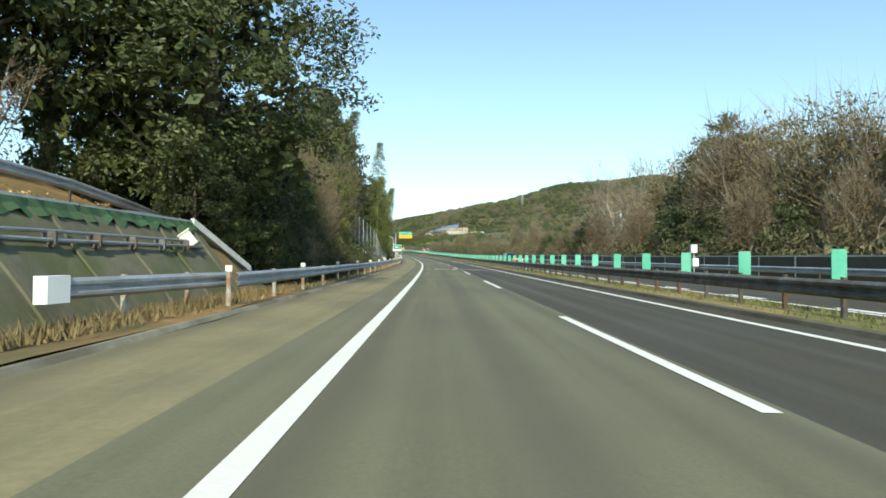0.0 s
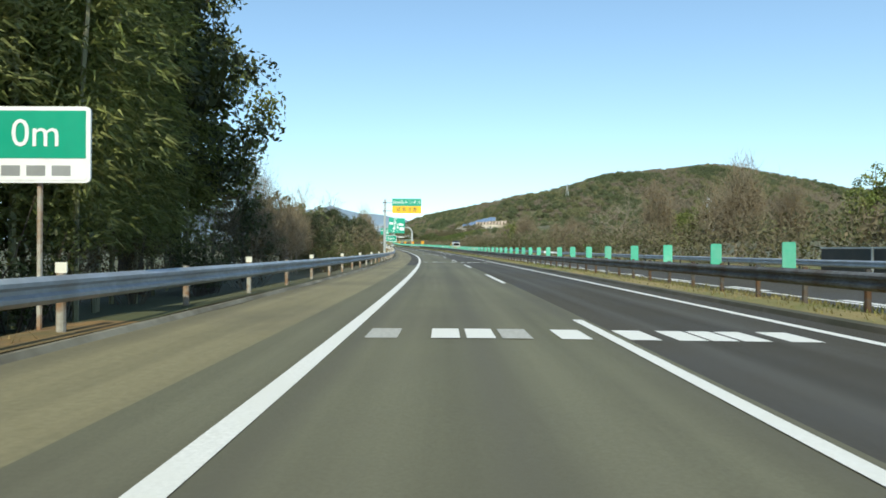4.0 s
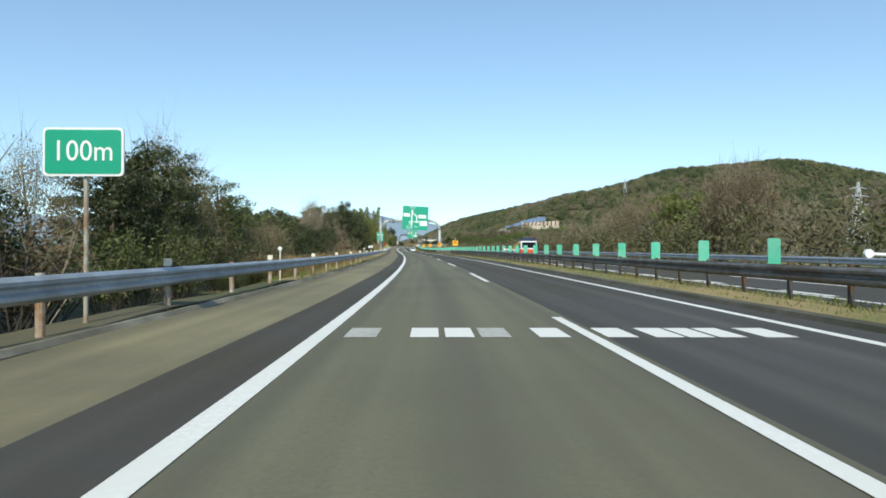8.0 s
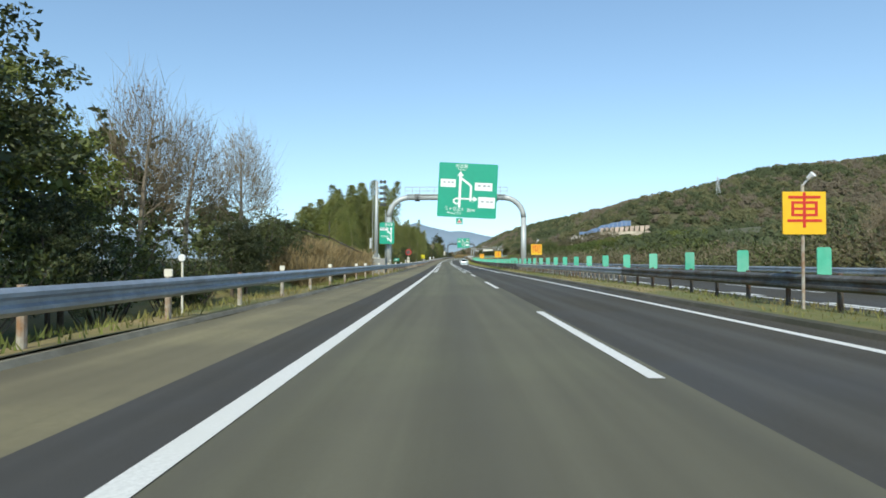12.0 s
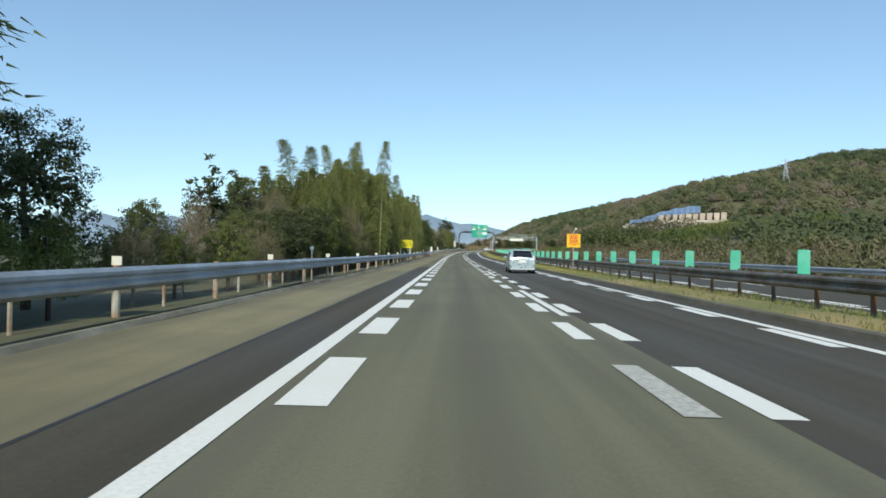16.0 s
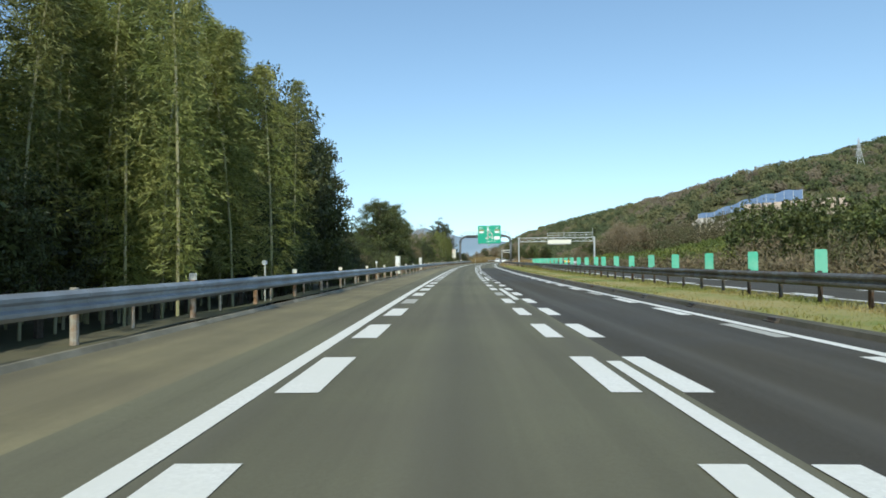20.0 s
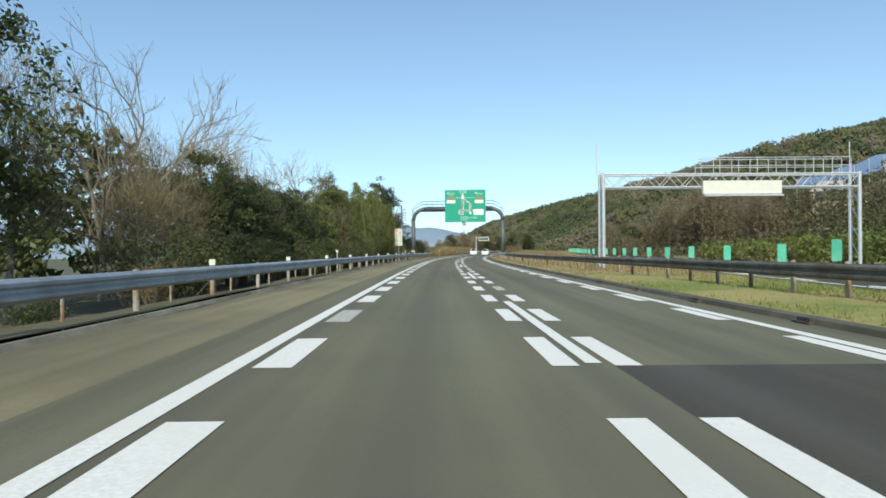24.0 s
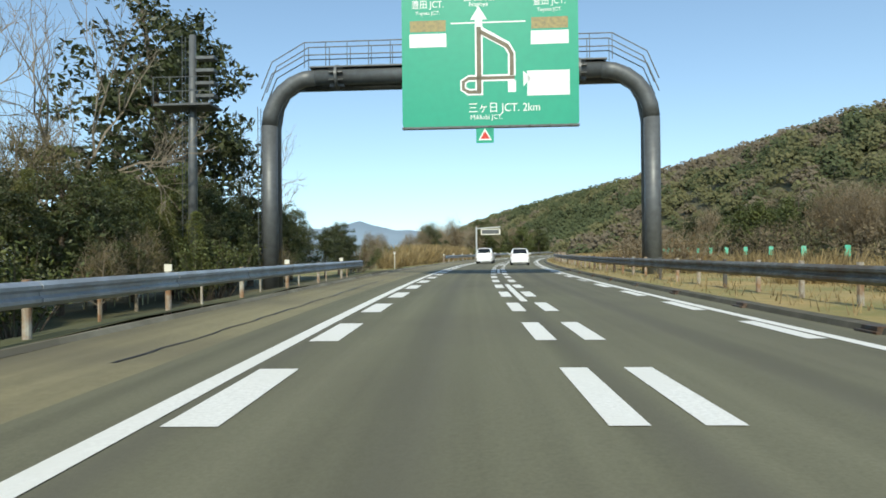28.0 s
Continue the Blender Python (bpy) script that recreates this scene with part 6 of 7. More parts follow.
def gantry(s, dl, dr, zt, r, material, label, radius=2.4, rails=True, cage=False):
    g = thing("sign_gantry", M(s, (dl + dr) / 2), label, "gantry")
    w = (dr - dl) / 2
    arc = lambda sgn: [(sgn * (w - radius + radius * math.cos(radians(a))), 0, zt - radius + radius * math.sin(radians(a))) for a in (0, 15, 30, 45, 60, 75, 90)]
    part("left_post", join_parts("left_post", [tube([(-w, 0, -0.5), (-w, 0, zt - radius)], r, 16)], material, True), g)
    part("right_post", join_parts("right_post", [tube([(w, 0, -0.5), (w, 0, zt - radius)], r, 16)], material, True), g)
    part("bend", join_parts("bend", [tube(arc(-1), r, 16)], material, True), g)
    part("bend", join_parts("bend", [tube(arc(1), r, 16)], material, True), g)
    part("crossbeam", join_parts("crossbeam", [tube([(-w + radius, 0, zt), (w - radius, 0, zt)], r, 16)], material, True), g)
    for x in (-w + radius + 1.0, w - radius - 1.0):
        part("flange", join_parts("flange", [tube([(x - 0.06, 0, zt), (x + 0.06, 0, zt)], r * 1.5, 18)], POLE_DARK), g)
        for k in range(9):
            a = 2 * math.pi * k / 9
            part("flange_rib", join_parts("flange_rib", [box(x - 0.32, x + 0.32, -0.012, 0.012, r, r * 1.45)], POLE_DARK), g, m=pose(0, 0, zt) @ Matrix.Rotation(a, 4, "X"))
    if rails:
        zr = zt + r
        part("walkway", join_parts("walkway", [box(-w + radius * 0.9, w - radius * 0.9, -0.35, 0.35, zr, zr + 0.06)], material), g)
        hh = 1.15 if cage else 0.95
        for y in (-0.34, 0.34):
            for q in (0.5, 1.0):
                ends = [(-w - 0.25, y, zt - radius * 0.75 + 1.1 * q), (-w + 0.25, y, zt - radius * 0.2 + 1.1 * q), (-w + radius * 0.8, y, zr + hh * q), (w - radius * 0.8, y, zr + hh * q), (w - 0.25, y, zt - radius * 0.2 + 1.1 * q), (w + 0.25, y, zt - radius * 0.75 + 1.1 * q)]
                part("handrail", join_parts("handrail", [tube(ends if cage else ends[2:4], 0.028 if cage else 0.02, 5)], material if cage else POLE_GREY), g)
            n = 14
            for i in range(n + 1):
                x = -w + radius * 0.8 + (2 * w - 1.6 * radius) * i / n
                part("baluster", join_parts("baluster", [tube([(x, y, zr), (x, y, zr + hh)], 0.018, 5)], material if cage else POLE_GREY), g)
    # ladder on the left post
    for o in (-0.2, 0.2):
        part("ladder_rail", join_parts("ladder_rail", [tube([(-w - r - 0.12, o, 0.8), (-w - r - 0.12, o, zt - radius * 0.6)], 0.018, 5)], material), g)
    for i in range(int((zt - 2.4) / 0.4)):
        part("rung", join_parts("rung", [tube([(-w - r - 0.12, -0.2, 1.0 + 0.4 * i), (-w - r - 0.12, 0.2, 1.0 + 0.4 * i)], 0.012, 4)], material), g)
    return g


gantry(373.4, -5.3, 10.9, 8.8, 0.32, POLE_GREY, "pale grey bent-tube sign gantry over the carriageway")
route_sign(372.8, 4.14, 9.6, 7.05, 6.5, -2.8, False)
g = thing("exit_sign", M(372.4, -5.47, 4.45), "green exit direction sign on the gantry post", "road sign")
part("board", join_parts("board", [rounded(1.75, 2.55, 0.06, 0.15)], SIGN_GREEN), g)
words("名古屋", 0.25, 1.02, 0.34, SIGN_WHITE, g)
flat_shape("white_panel", rect(-0.32, 0.5, 0.98, 0.34), SIGN_WHITE, g)
words("新東名", -0.32, 0.5, 0.28, INK, g, y=-0.012)
words("バス停", -0.3, -0.4, 0.34, SIGN_WHITE, g)
arrow("arrow", g, 0.5, -1.1, 0.78, 0.13, 0.34, 0.34)
for q in (0.0, -0.85):
    line("route", g, [(0.5, q - 0.15), (0.25, q + 0.1)], 0.13)
    flat_shape("arrow_head", [(0.02, q + 0.32), (0.08, q - 0.02), (0.34, q + 0.26)], SIGN_WHITE, g)

g3 = gantry(698.4, -6.9, 10.4, 9.3, 0.36, POLE_DARK, "dark steel bent-tube sign gantry with railings", 2.2, True, True)
for x in (-8.65, 8.65):
    part("second_post", join_parts("second_post", [tube([(x, 0.75, -0.5), (x, 0.75, 7.1), (x * 0.98, 0.75, 8.1), (x * 0.94, 0.75, 8.75), (x * 0.88, 0.75, 9.1)], 0.3, 14)], POLE_DARK, True), g3)
part("second_beam", join_parts("second_beam", [tube([(-7.62, 0.75, 9.1), (7.62, 0.75, 9.1)], 0.26, 12)], POLE_DARK, True), g3)
route_sign(697.7, 3.25, 9.85, 7.8, 6.1, 0.0, True)

# lattice gantry across the far carriageway
g = thing("lattice_gantry", M(617.2, 12.2, -0.15), "white lattice gantry over the far carriageway", "gantry")
LAT = mat("white_steel", (0.6, 0.62, 0.62), (0.5, 0.52, 0.52), 4, 0.5, metal=0.3, coords="World")
for x, h in ((0.0, 6.1), (15.7, 6.1)):
    for y in (-0.45, 0.45):
        part("post", join_parts("post", [tube([(x, y, -0.4), (x, y, h)], 0.11, 8)], LAT), g)
    for k in range(5):
        part("post_brace", join_parts("post_brace", [tube([(x, -0.45, 0.8 + k * 1.1), (x, 0.45, 1.9 + k * 1.1)], 0.03, 5)], LAT), g)
    part("antenna", join_parts("antenna", [tube([(x - 0.3, 0, h), (x - 0.3, 0, h + 1.9)], 0.03, 5)], LAT), g)
for y in (-0.45, 0.45):
    for z in (5.2, 6.0):
        part("chord", join_parts("chord", [tube([(0, y, z), (15.7, y, z)], 0.055, 6)], LAT), g)
    for k in range(22):
        x = 15.7 * k / 22
        part("lattice_bar", join_parts("lattice_bar", [tube([(x, y, 5.2 if k % 2 else 6.0), (x + 15.7 / 22, y, 6.0 if k % 2 else 5.2)], 0.025, 4)], LAT), g)
    for z in (6.5, 7.0):
        part("handrail", join_parts("handrail", [tube([(6, y, z), (15.2, y, z)], 0.025, 5)], LAT), g)
    for k in range(9):
        part("baluster", join_parts("baluster", [tube([(6 + k * 1.15, y, 6.0), (6 + k * 1.15, y, 7.0)], 0.022, 5)], LAT), g)
part("sign_box", join_parts("sign_box", [box(6.0, 10.8, -0.75, -0.5, 4.75, 5.55, 0.03)], SIGN_CREAM), g, "pale back of a message sign")
part("sign_shelf", join_parts("sign_shelf", [box(6.0, 10.8, -0.95, -0.5, 4.6, 4.7)], LAT), g)


# ---- floodlight masts ----
def mast(s, d, z0, h, material, lamps, platform, label):
    g = thing("floodlight_mast", M(s, d, z0), label, "mast")
    part("pole", join_parts("pole", [tube([(0, 0, 0), (0.03, 0, h * 0.5), (0.06, 0, h)], [0.2, 0.17, 0.13], 14)], material, True), g)
    part("foot", join_parts("foot", [tube([(0, 0, 0), (0, 0, 0.04)], 0.36, 14)] + [box(-0.34, 0.34, -0.015, 0.015, 0.04, 0.3)], material), g)
    for k in range(6):
        a = k * math.pi / 3
        part("gusset", mesh_of("gusset", [(0.18 * math.cos(a), 0.18 * math.sin(a), 0.04), (0.34 * math.cos(a), 0.34 * math.sin(a), 0.04), (0.18 * math.cos(a), 0.18 * math.sin(a), 0.5)], [(0, 1, 2)], material), g)
    for o in (-0.14, 0.14):
        part("ladder_rail", join_parts("ladder_rail", [tube([(-0.34, o, 0.4), (-0.3, o, h)], 0.015, 5)], material), g)
    for i in range(int(h / 0.35) - 1):
        part("rung", join_parts("rung", [tube([(-0.33, -0.14, 0.5 + 0.35 * i), (-0.33, 0.14, 0.5 + 0.35 * i)], 0.01, 4)], material), g)
    part("control_box", join_parts("control_box", [box(-0.62, -0.42, -0.12, 0.12, 0.9, 1.9, 0.02)], material), g)
    for k in range(lamps):
        z = h - 0.25 - 0.55 * k
        part("lamp_arm", join_parts("lamp_arm", [tube([(0.05, 0, z), (0.85, -0.05, z + 0.16)], 0.035, 6)], material), g)
        for x in (0.45, 0.78):
            part("floodlight", join_parts("floodlight", [tube([(x, 0.12, z + 0.2), (x + 0.05, -0.12, z + 0.16), (x + 0.06, -0.2, z + 0.13)], [0.08, 0.16, 0.17], 10)], POLE_DARK), g)
    if platform:
        z = platform
        part("platform", join_parts("platform", [box(-1.25, 1.0, -0.6, 0.6, z, z + 0.08)], material), g)
        for x in (-1.25, -0.6, 0.4, 1.0):
            part("stanchion", join_parts("stanchion", [tube([(x, -0.58, z), (x, -0.58, z + 1.1)], 0.02, 5)], material), g)
        for q in (0.55, 1.1):
            part("rail", join_parts("rail", [tube([(-1.25, -0.58, z + q), (1.0, -0.58, z + q)], 0.018, 5)], material), g)
        for k in range(4):
            part("lamp_rack", join_parts("lamp_rack", [box(0.25, 1.0, -0.2, 0.2, z + 0.4 + 0.5 * k, z + 0.52 + 0.5 * k, 0.02)], POLE_DARK), g)


mast(358.4, -5.2, 1.46, 7.4, POLE_GREY, 5, 0, "tall grey floodlight mast on a concrete block")
part_block = thing("mast_base", M(358.4, -5.2), "grey concrete block carrying the mast", "concrete block")
part("block", join_parts("block", [box(-0.8, 0.97, -0.9, 0.9, -0.6, 1.4, 0.03)], CONCRETE_GREY), part_block)
part("plinth", join_parts("plinth", [box(-0.45, 0.45, -0.45, 0.45, 1.4, 1.46)], SIGN_CREAM), part_block)
mast(694.3, -8.6, -0.3, 10.2, POLE_DARK, 0, 7.3, "dark mast with a lamp platform beside the gantry")

# slanting handrail on the bank and thin poles
g = thing("handrail", M(345, -6.5), "dark pipe handrail running down the bank", "handrail")
part("pipe", join_parts("pipe", [tube([g.matrix_world.inverted() @ R(a, d, z) for a, d, z in ((332, -8.2, 3.4), (345, -7.2, 2.9), (357, -6.4, 1.9), (366, -6.0, 0.7))], 0.05, 6)], POST_DARK), g)
for a, d, z in ((336, -7.9, 3.3), (345, -7.2, 2.9), (352, -6.8, 2.3)):
    part("post", join_parts("post", [tube([(0, 0, -1.6), (0, 0, 1.2 if a == 345 else 0.05)], 0.03, 5)], POST_DARK), g, m=g.matrix_world.inverted() @ Matrix.Translation(R(a, d, z)))


# ---- roadside furniture ----
def delineator(s, d=-4.0, side=1):
    g = thing("delineator", M(s, d), "slim white delineator post with a round reflector", "delineator", "delineators beside the rail")
    part("post", join_parts("post", [tube([(0, 0.02, -0.2), (0, 0.02, 1.18)], 0.025, 7)], SIGN_CREAM), g)
    part("reflector", join_parts("reflector", [tube([(0, -0.03, 1.22), (0, 0.03, 1.22)], 0.075, 12)], SIGN_WHITE), g)


for s in (191.6, 225.5, 264.1, 312.0, 360.2, 384.5, 417.2, 471.6, 504.5, 529.0, 615.7, 664.8, 716.0):
    delineator(s, -4.0)
for s, w, h in ((552.9, 0.5, 0.95), (581.6, 0.42, 0.9)):
    g = thing("telephone_cabinet", M(s, -5.2), "cream roadside emergency telephone cabinet", "cabinet")
    part("body", join_parts("body", [box(-w / 2, w / 2, -0.25, 0.45, 0.85 - 0.9, 0.9 + h, 0.02)], SIGN_CREAM), g)
    part("door", join_parts("door", [box(-w / 2 + 0.05, w / 2 - 0.05, -0.262, -0.25, 0.4, 0.85 + h)], SIGN_WHITE), g)
    part("handle", join_parts("handle", [box(w / 2 - 0.14, w / 2 - 0.1, -0.285, -0.262, 0.9, 1.1)], STEEL_DULL), g)
# low white gate rails on the median
for s in (63.0, 65.2, 150.0, 208.5, 214.0, 262.0, 264.0, 547.0, 549.4):
    g = thing("reflector_post", M(s, plate_d(s) + 0.35), "low white bent post with a round reflector", "marker post")
    part("arm", join_parts("arm", [tube([(0.5, 0, 0.75), (0.48, 0, 1.0), (0.35, 0, 1.08), (-0.45, 0, 1.12)], 0.035, 7)], SIGN_WHITE), g)
    part("reflector", join_parts("reflector", [tube([(-0.5, -0.03, 1.13), (-0.5, 0.03, 1.13)], 0.09, 10)], SIGN_YELLOW if s % 2 else SIGN_WHITE), g)
g = thing("camera_post", M(45.5, 20.2), "grey post with two white boxes beyond the far carriageway", "post")
part("post", join_parts("post", [tube([(0, 0, 0), (0, 0, 2.0)], 0.05, 7)], POLE_GREY), g)
part("box", join_parts("box", [box(-0.25, 0.2, -0.15, 0.15, 1.7, 2.3, 0.02)], SIGN_WHITE), g)
part("box", join_parts("box", [box(-0.15, 0.3, -0.15, 0.15, 0.7, 1.3, 0.02)], SIGN_WHITE), g)
inlet = solid("drain_inlet", join_parts("drain_inlet", [box(-0.14, 0.2, -0.2, 0.2, -0.05, 0.1, 0.03), box(-0.2, -0.13, -0.24, 0.24, 0.0, 0.035)], POST_DARK), "dark drain inlet in the median kerb", "drain", M(440.2, 8.06), group="drain inlets of the median")
for n in range(1, 68):
    copy_thing(inlet, M(440.2 + 4.12 * n, 8.06))
# rail of the far side
far_rail = thing("far_guardrail", M(40, 21), "pale guardrail beyond the far carriageway", "guardrail")
frinv = M(40, 21).inverted()
FAR_BEAM = beam_mesh("beam", 8.1, STEEL, -1)
for n in range(-4, 60):
    q = n * 8.0
    part("beam", FAR_BEAM, far_rail, m=frinv @ M(q, plate_d(q) + 11.2, 0.5, -math.degrees(math.atan((plate_d(q + 8) - plate_d(q)) / 8))))
    part("post", POST_R, far_rail, m=frinv @ M(q, plate_d(q) + 11.25))

# overhead sign far ahead
g = thing("overhanging_sign", M(778, -4.6), "back-lit message sign on a white pole", "road sign")
part("pole", join_parts("pole", [tube([(0, 0, 0), (0, 0, 5.6)], 0.14, 10)], LAT), g)
part("arm", join_parts("arm", [tube([(0, 0, 5.3), (4.2, 0, 5.5)], 0.08, 8)], LAT), g)
part("board", join_parts("board", [box(0.8, 4.2, -0.15, 0.1, 4.2, 5.2, 0.03)], SIGN_CREAM), g)
part("screen", join_parts("screen", [box(1.0, 4.0, -0.16, -0.15, 4.35, 5.05)], POLE_DARK), g)


# dark panel fence beyond the far carriageway
panels = thing("panel_fence", M(20, plate_d(20) + 12.4), "low dark panel fence with a pale top rail", "fence")
pinv = M(20, plate_d(20) + 12.4).inverted()
PANEL = mat("dark_fence_panel", (0.06, 0.062, 0.055), (0.085, 0.08, 0.065), 1.2, 0.8, bump=0.2, fine=10, spread=0.2)
PANEL_ME = join_parts("panel", [box(-0.02, 0.02, 0.06, 3.94, 0.1, 1.35)], PANEL)
RAIL_ME = join_parts("top_rail", [box(-0.04, 0.04, 0, 4.0, 1.36, 1.44)], POLE_GREY)
FPOST_ME = join_parts("post", [box(-0.05, 0.05, -0.05, 0.05, -0.5, 1.36)], POLE_GREY)
for n in range(29):
    at = pinv @ M(20 + 4 * n, plate_d(20 + 4 * n) + 12.4, 0.05)
    for nm, me in (("panel", PANEL_ME), ("top_rail", RAIL_ME), ("post", FPOST_ME)):
        part(nm, me, panels, m=at)


# ---- the hill and the distance ----
WOODS = (
    ("hillside_woods", mat("hillside_evergreen", (0.075, 0.094, 0.04), (0.1, 0.116, 0.05), 0.05, 0.9, island=0.15, sheer=0.35, coords="World"), "dark green evergreen woods covering the hill"),
    ("olive_woods", mat("hillside_olive", (0.145, 0.145, 0.064), (0.175, 0.168, 0.078), 0.05, 0.9, island=0.15, sheer=0.35, coords="World"), "olive mixed woods on the hill"),
    ("brown_woods", mat("hillside_brown", (0.175, 0.145, 0.098), (0.2, 0.165, 0.112), 0.05, 0.9, island=0.15, sheer=0.35, coords="World"), "brown leafless woods on the hill"),
)


def woods():
    rnd = np.random.default_rng(5)
    cs, sizes = [], []
    for x in np.arange(-330, 760, 6.6):
        for y in np.arange(455, 1500, 6.6):
            px, py = x + rnd.uniform(-4, 4), y + rnd.uniform(-4, 4)
            hz = hill(px, py)
            if hz < 2 and not (px < 150 and py < 850):
                continue
            s, d = nearest(px, py)
            slope = 470 < s < 556 and 70 < d < 198
            foot = land(s, d) + lift(s) if slope or 500 < s < 860 and 98 < d < 198 else 0.0
            if s < 900 and abs(d) < 52 or 556 < s < 734 and d < 168 and py < 730:
                continue
            k = max(smooth(abs(d), 18, 60), smooth(s, 870, 960))
            if not slope and max(hz * k, foot) < 2 or (math.hypot(px + 60, py - 500) > 800 and rnd.random() < 0.4):
                continue
            # the far slope is out of sight
            if not slope and foot == 0 and hill(px - 10, py - 14) > hz + 1.2 and hz < 80:
                continue
            cs.append((px, py, max(hz * k, foot) - 0.3))
            sizes.append((2.6 + 3.4 * rnd.random() ** 1.5, min(1.0, 170 / math.hypot(px + 84, py - 664))))
    cs, sizes = np.array(cs), np.array(sizes)
    per = (46 + 190 * sizes[:, 1]).astype(int)
    c = np.repeat(cs, per, 0)
    sz = np.repeat(sizes[:, 0], per)[:, None]
    fine = np.repeat(np.sqrt(46.0 / per), per)[:, None]
    off = rnd.normal(size=c.shape)
    off /= np.linalg.norm(off, axis=1)[:, None]
    off[:, 2] = np.abs(off[:, 2]) * 1.15
    p = c + off * sz * (0.45 + 0.6 * rnd.random((len(c), 1)) ** 0.7)
    nrm = off * 0.5 + [0, -0.5, 0.45] + rnd.normal(size=c.shape) * 0.5
    nrm /= np.linalg.norm(nrm, axis=1)[:, None]
    u = np.cross(nrm, rnd.normal(size=c.shape))
    u /= np.linalg.norm(u, axis=1)[:, None]
    w = np.cross(nrm, u)
    a, b = u * sz * 0.3 * fine, w * sz * 0.2 * fine
    v = np.stack([p - a, p + b, p + a, p - b], 1)
    # each crown takes one of three colours, in drifts
    drift = np.array([noise.noise(Vector((q[0] * 0.012, q[1] * 0.012, 0))) for q in cs]) * 1.5 + rnd.normal(size=len(cs)) * 0.28
    tone = np.repeat(np.digitize(drift, (-0.1, 0.22)), per)
    for k, (name, material, label) in enumerate(WOODS):
        own = v[tone == k]
        solid(name, quads_np(name, own.reshape(-1, 3), len(own), material), label, "woods", kind="stuff")


woods()


def mountains():
    rnd = random.Random(2)
    vs, n = [], 90
    # the haze of distance is put into the base colour as pale blue
    far = mat("hazed_mountain", (0.2, 0.27, 0.33), (0.23, 0.3, 0.36), 0.004, 1.0, coords="World", c=(0.26, 0.33, 0.39), cscale=0.001)
    for i in range(n + 1):
        a = radians(-75 + 90 * i / n)
        r = 4300
        top = 236 + 26 * math.sin(i * 0.43) + 17 * math.sin(i * 1.13 + 1) + 22 * noise.noise(Vector((i * 0.6, 0, 0)))
        top *= 0.55 + 0.45 * math.exp(-((i - 52) / 20) ** 4)
        for q, rr in ((0.0, -500), (0.45, -220), (1.0, 0), (0.2, 400)):
            vs.append((math.sin(a) * (r + rr), 200 + math.cos(a) * (r + rr), top * q - 5))
    fs = [(4 * i + j, 4 * i + j + 4, 4 * i + j + 5, 4 * i + j + 1) for i in range(n) for j in range(3)]
    solid("backdrop", mesh_of("backdrop", vs, fs, far, True), "mountains on the horizon with pale blue haze painted in", "mountains", kind="structure")


mountains()

# power pylon on the ridge
PYLON_AT = Vector((127, 918, hill(127, 918) - 1.5))
PY = mat("pylon_steel", (0.55, 0.57, 0.58), (0.48, 0.5, 0.5), 1, 0.5, metal=0.2)


def pylon(at, size):
    g = thing("power_pylon", Matrix.Translation(at) @ Matrix.Scale(size, 4), "white lattice power pylon above the woods", "pylon", "power pylons")
    for sx in (-1, 1):
        for sy in (-1, 1):
            part("leg", join_parts("leg", [tube([(sx * 3.2, sy * 3.2, 0), (sx * 1.0, sy * 1.0, 17), (sx * 0.3, sy * 0.3, 27)], [0.28, 0.22, 0.15], 4)], PY), g)
    for k in range(7):
        z0, z1 = k * 3.6, k * 3.6 + 3.6
        w0, w1 = 3.2 - 0.11 * z0, 3.2 - 0.11 * z1
        for sy in (-1, 1):
            part("brace", join_parts("brace", [tube([(-w0, sy * w0, z0), (w1, sy * w1, z1)], 0.14, 4)], PY), g)
            part("brace", join_parts("brace", [tube([(w0, sy * w0, z0), (-w1, sy * w1, z1)], 0.14, 4)], PY), g)
    for z, w in ((17, 4.2), (20.5, 4.6), (24, 3.8)):
        part("cross_arm", join_parts("cross_arm", [tube([(-w, 0, z), (0, 0, z + 0.7), (w, 0, z)], [0.12, 0.3, 0.12], 4)], PY), g)


pylon(PYLON_AT, 0.74)
pylon(Vector((147, 491, 2)), 1.0)

# buildings and terraces on the hillside
WALL_A = mat("cream_wall", (0.62, 0.54, 0.4), (0.55, 0.47, 0.34), 0.6, 0.85, spread=0.15)
ROOF_A = mat("grey_roof", (0.36, 0.33, 0.28), (0.28, 0.25, 0.21), 0.8, 0.8, spread=0.2)
GLASS = mat("dark_window", (0.03, 0.035, 0.04), None, 1, 0.15, spec=0.6)


def house(m, w, dep, h, floors, bays, label, name="house"):
    g = thing(name, m, label, "house", "houses on the hillside")
    part("wall", join_parts("wall", [box(-w / 2, w / 2, -dep / 2, dep / 2, -6, h)], WALL_A), g)
    e = 0.5
    vs = [(-w / 2 - e, -dep / 2 - e, h), (w / 2 + e, -dep / 2 - e, h), (w / 2 + e, dep / 2 + e, h), (-w / 2 - e, dep / 2 + e, h), (-w / 2 + 1, 0, h + 2.2), (w / 2 - 1, 0, h + 2.2)]
    part("roof", mesh_of("roof", vs, [(0, 1, 5, 4), (1, 2, 5), (2, 3, 4, 5), (3, 0, 4), (3, 2, 1, 0)], ROOF_A), g)
    for f in range(floors):
        for b in range(bays):
            x = -w / 2 + (b + 0.5) * w / bays
            z = h - 2.6 * (floors - f) + 0.8
            win = part("window", join_parts("window", [box(x - w / bays * 0.3, x + w / bays * 0.3, -dep / 2 - 0.05, -dep / 2 + 0.02, z, z + 1.4)], GLASS), g)


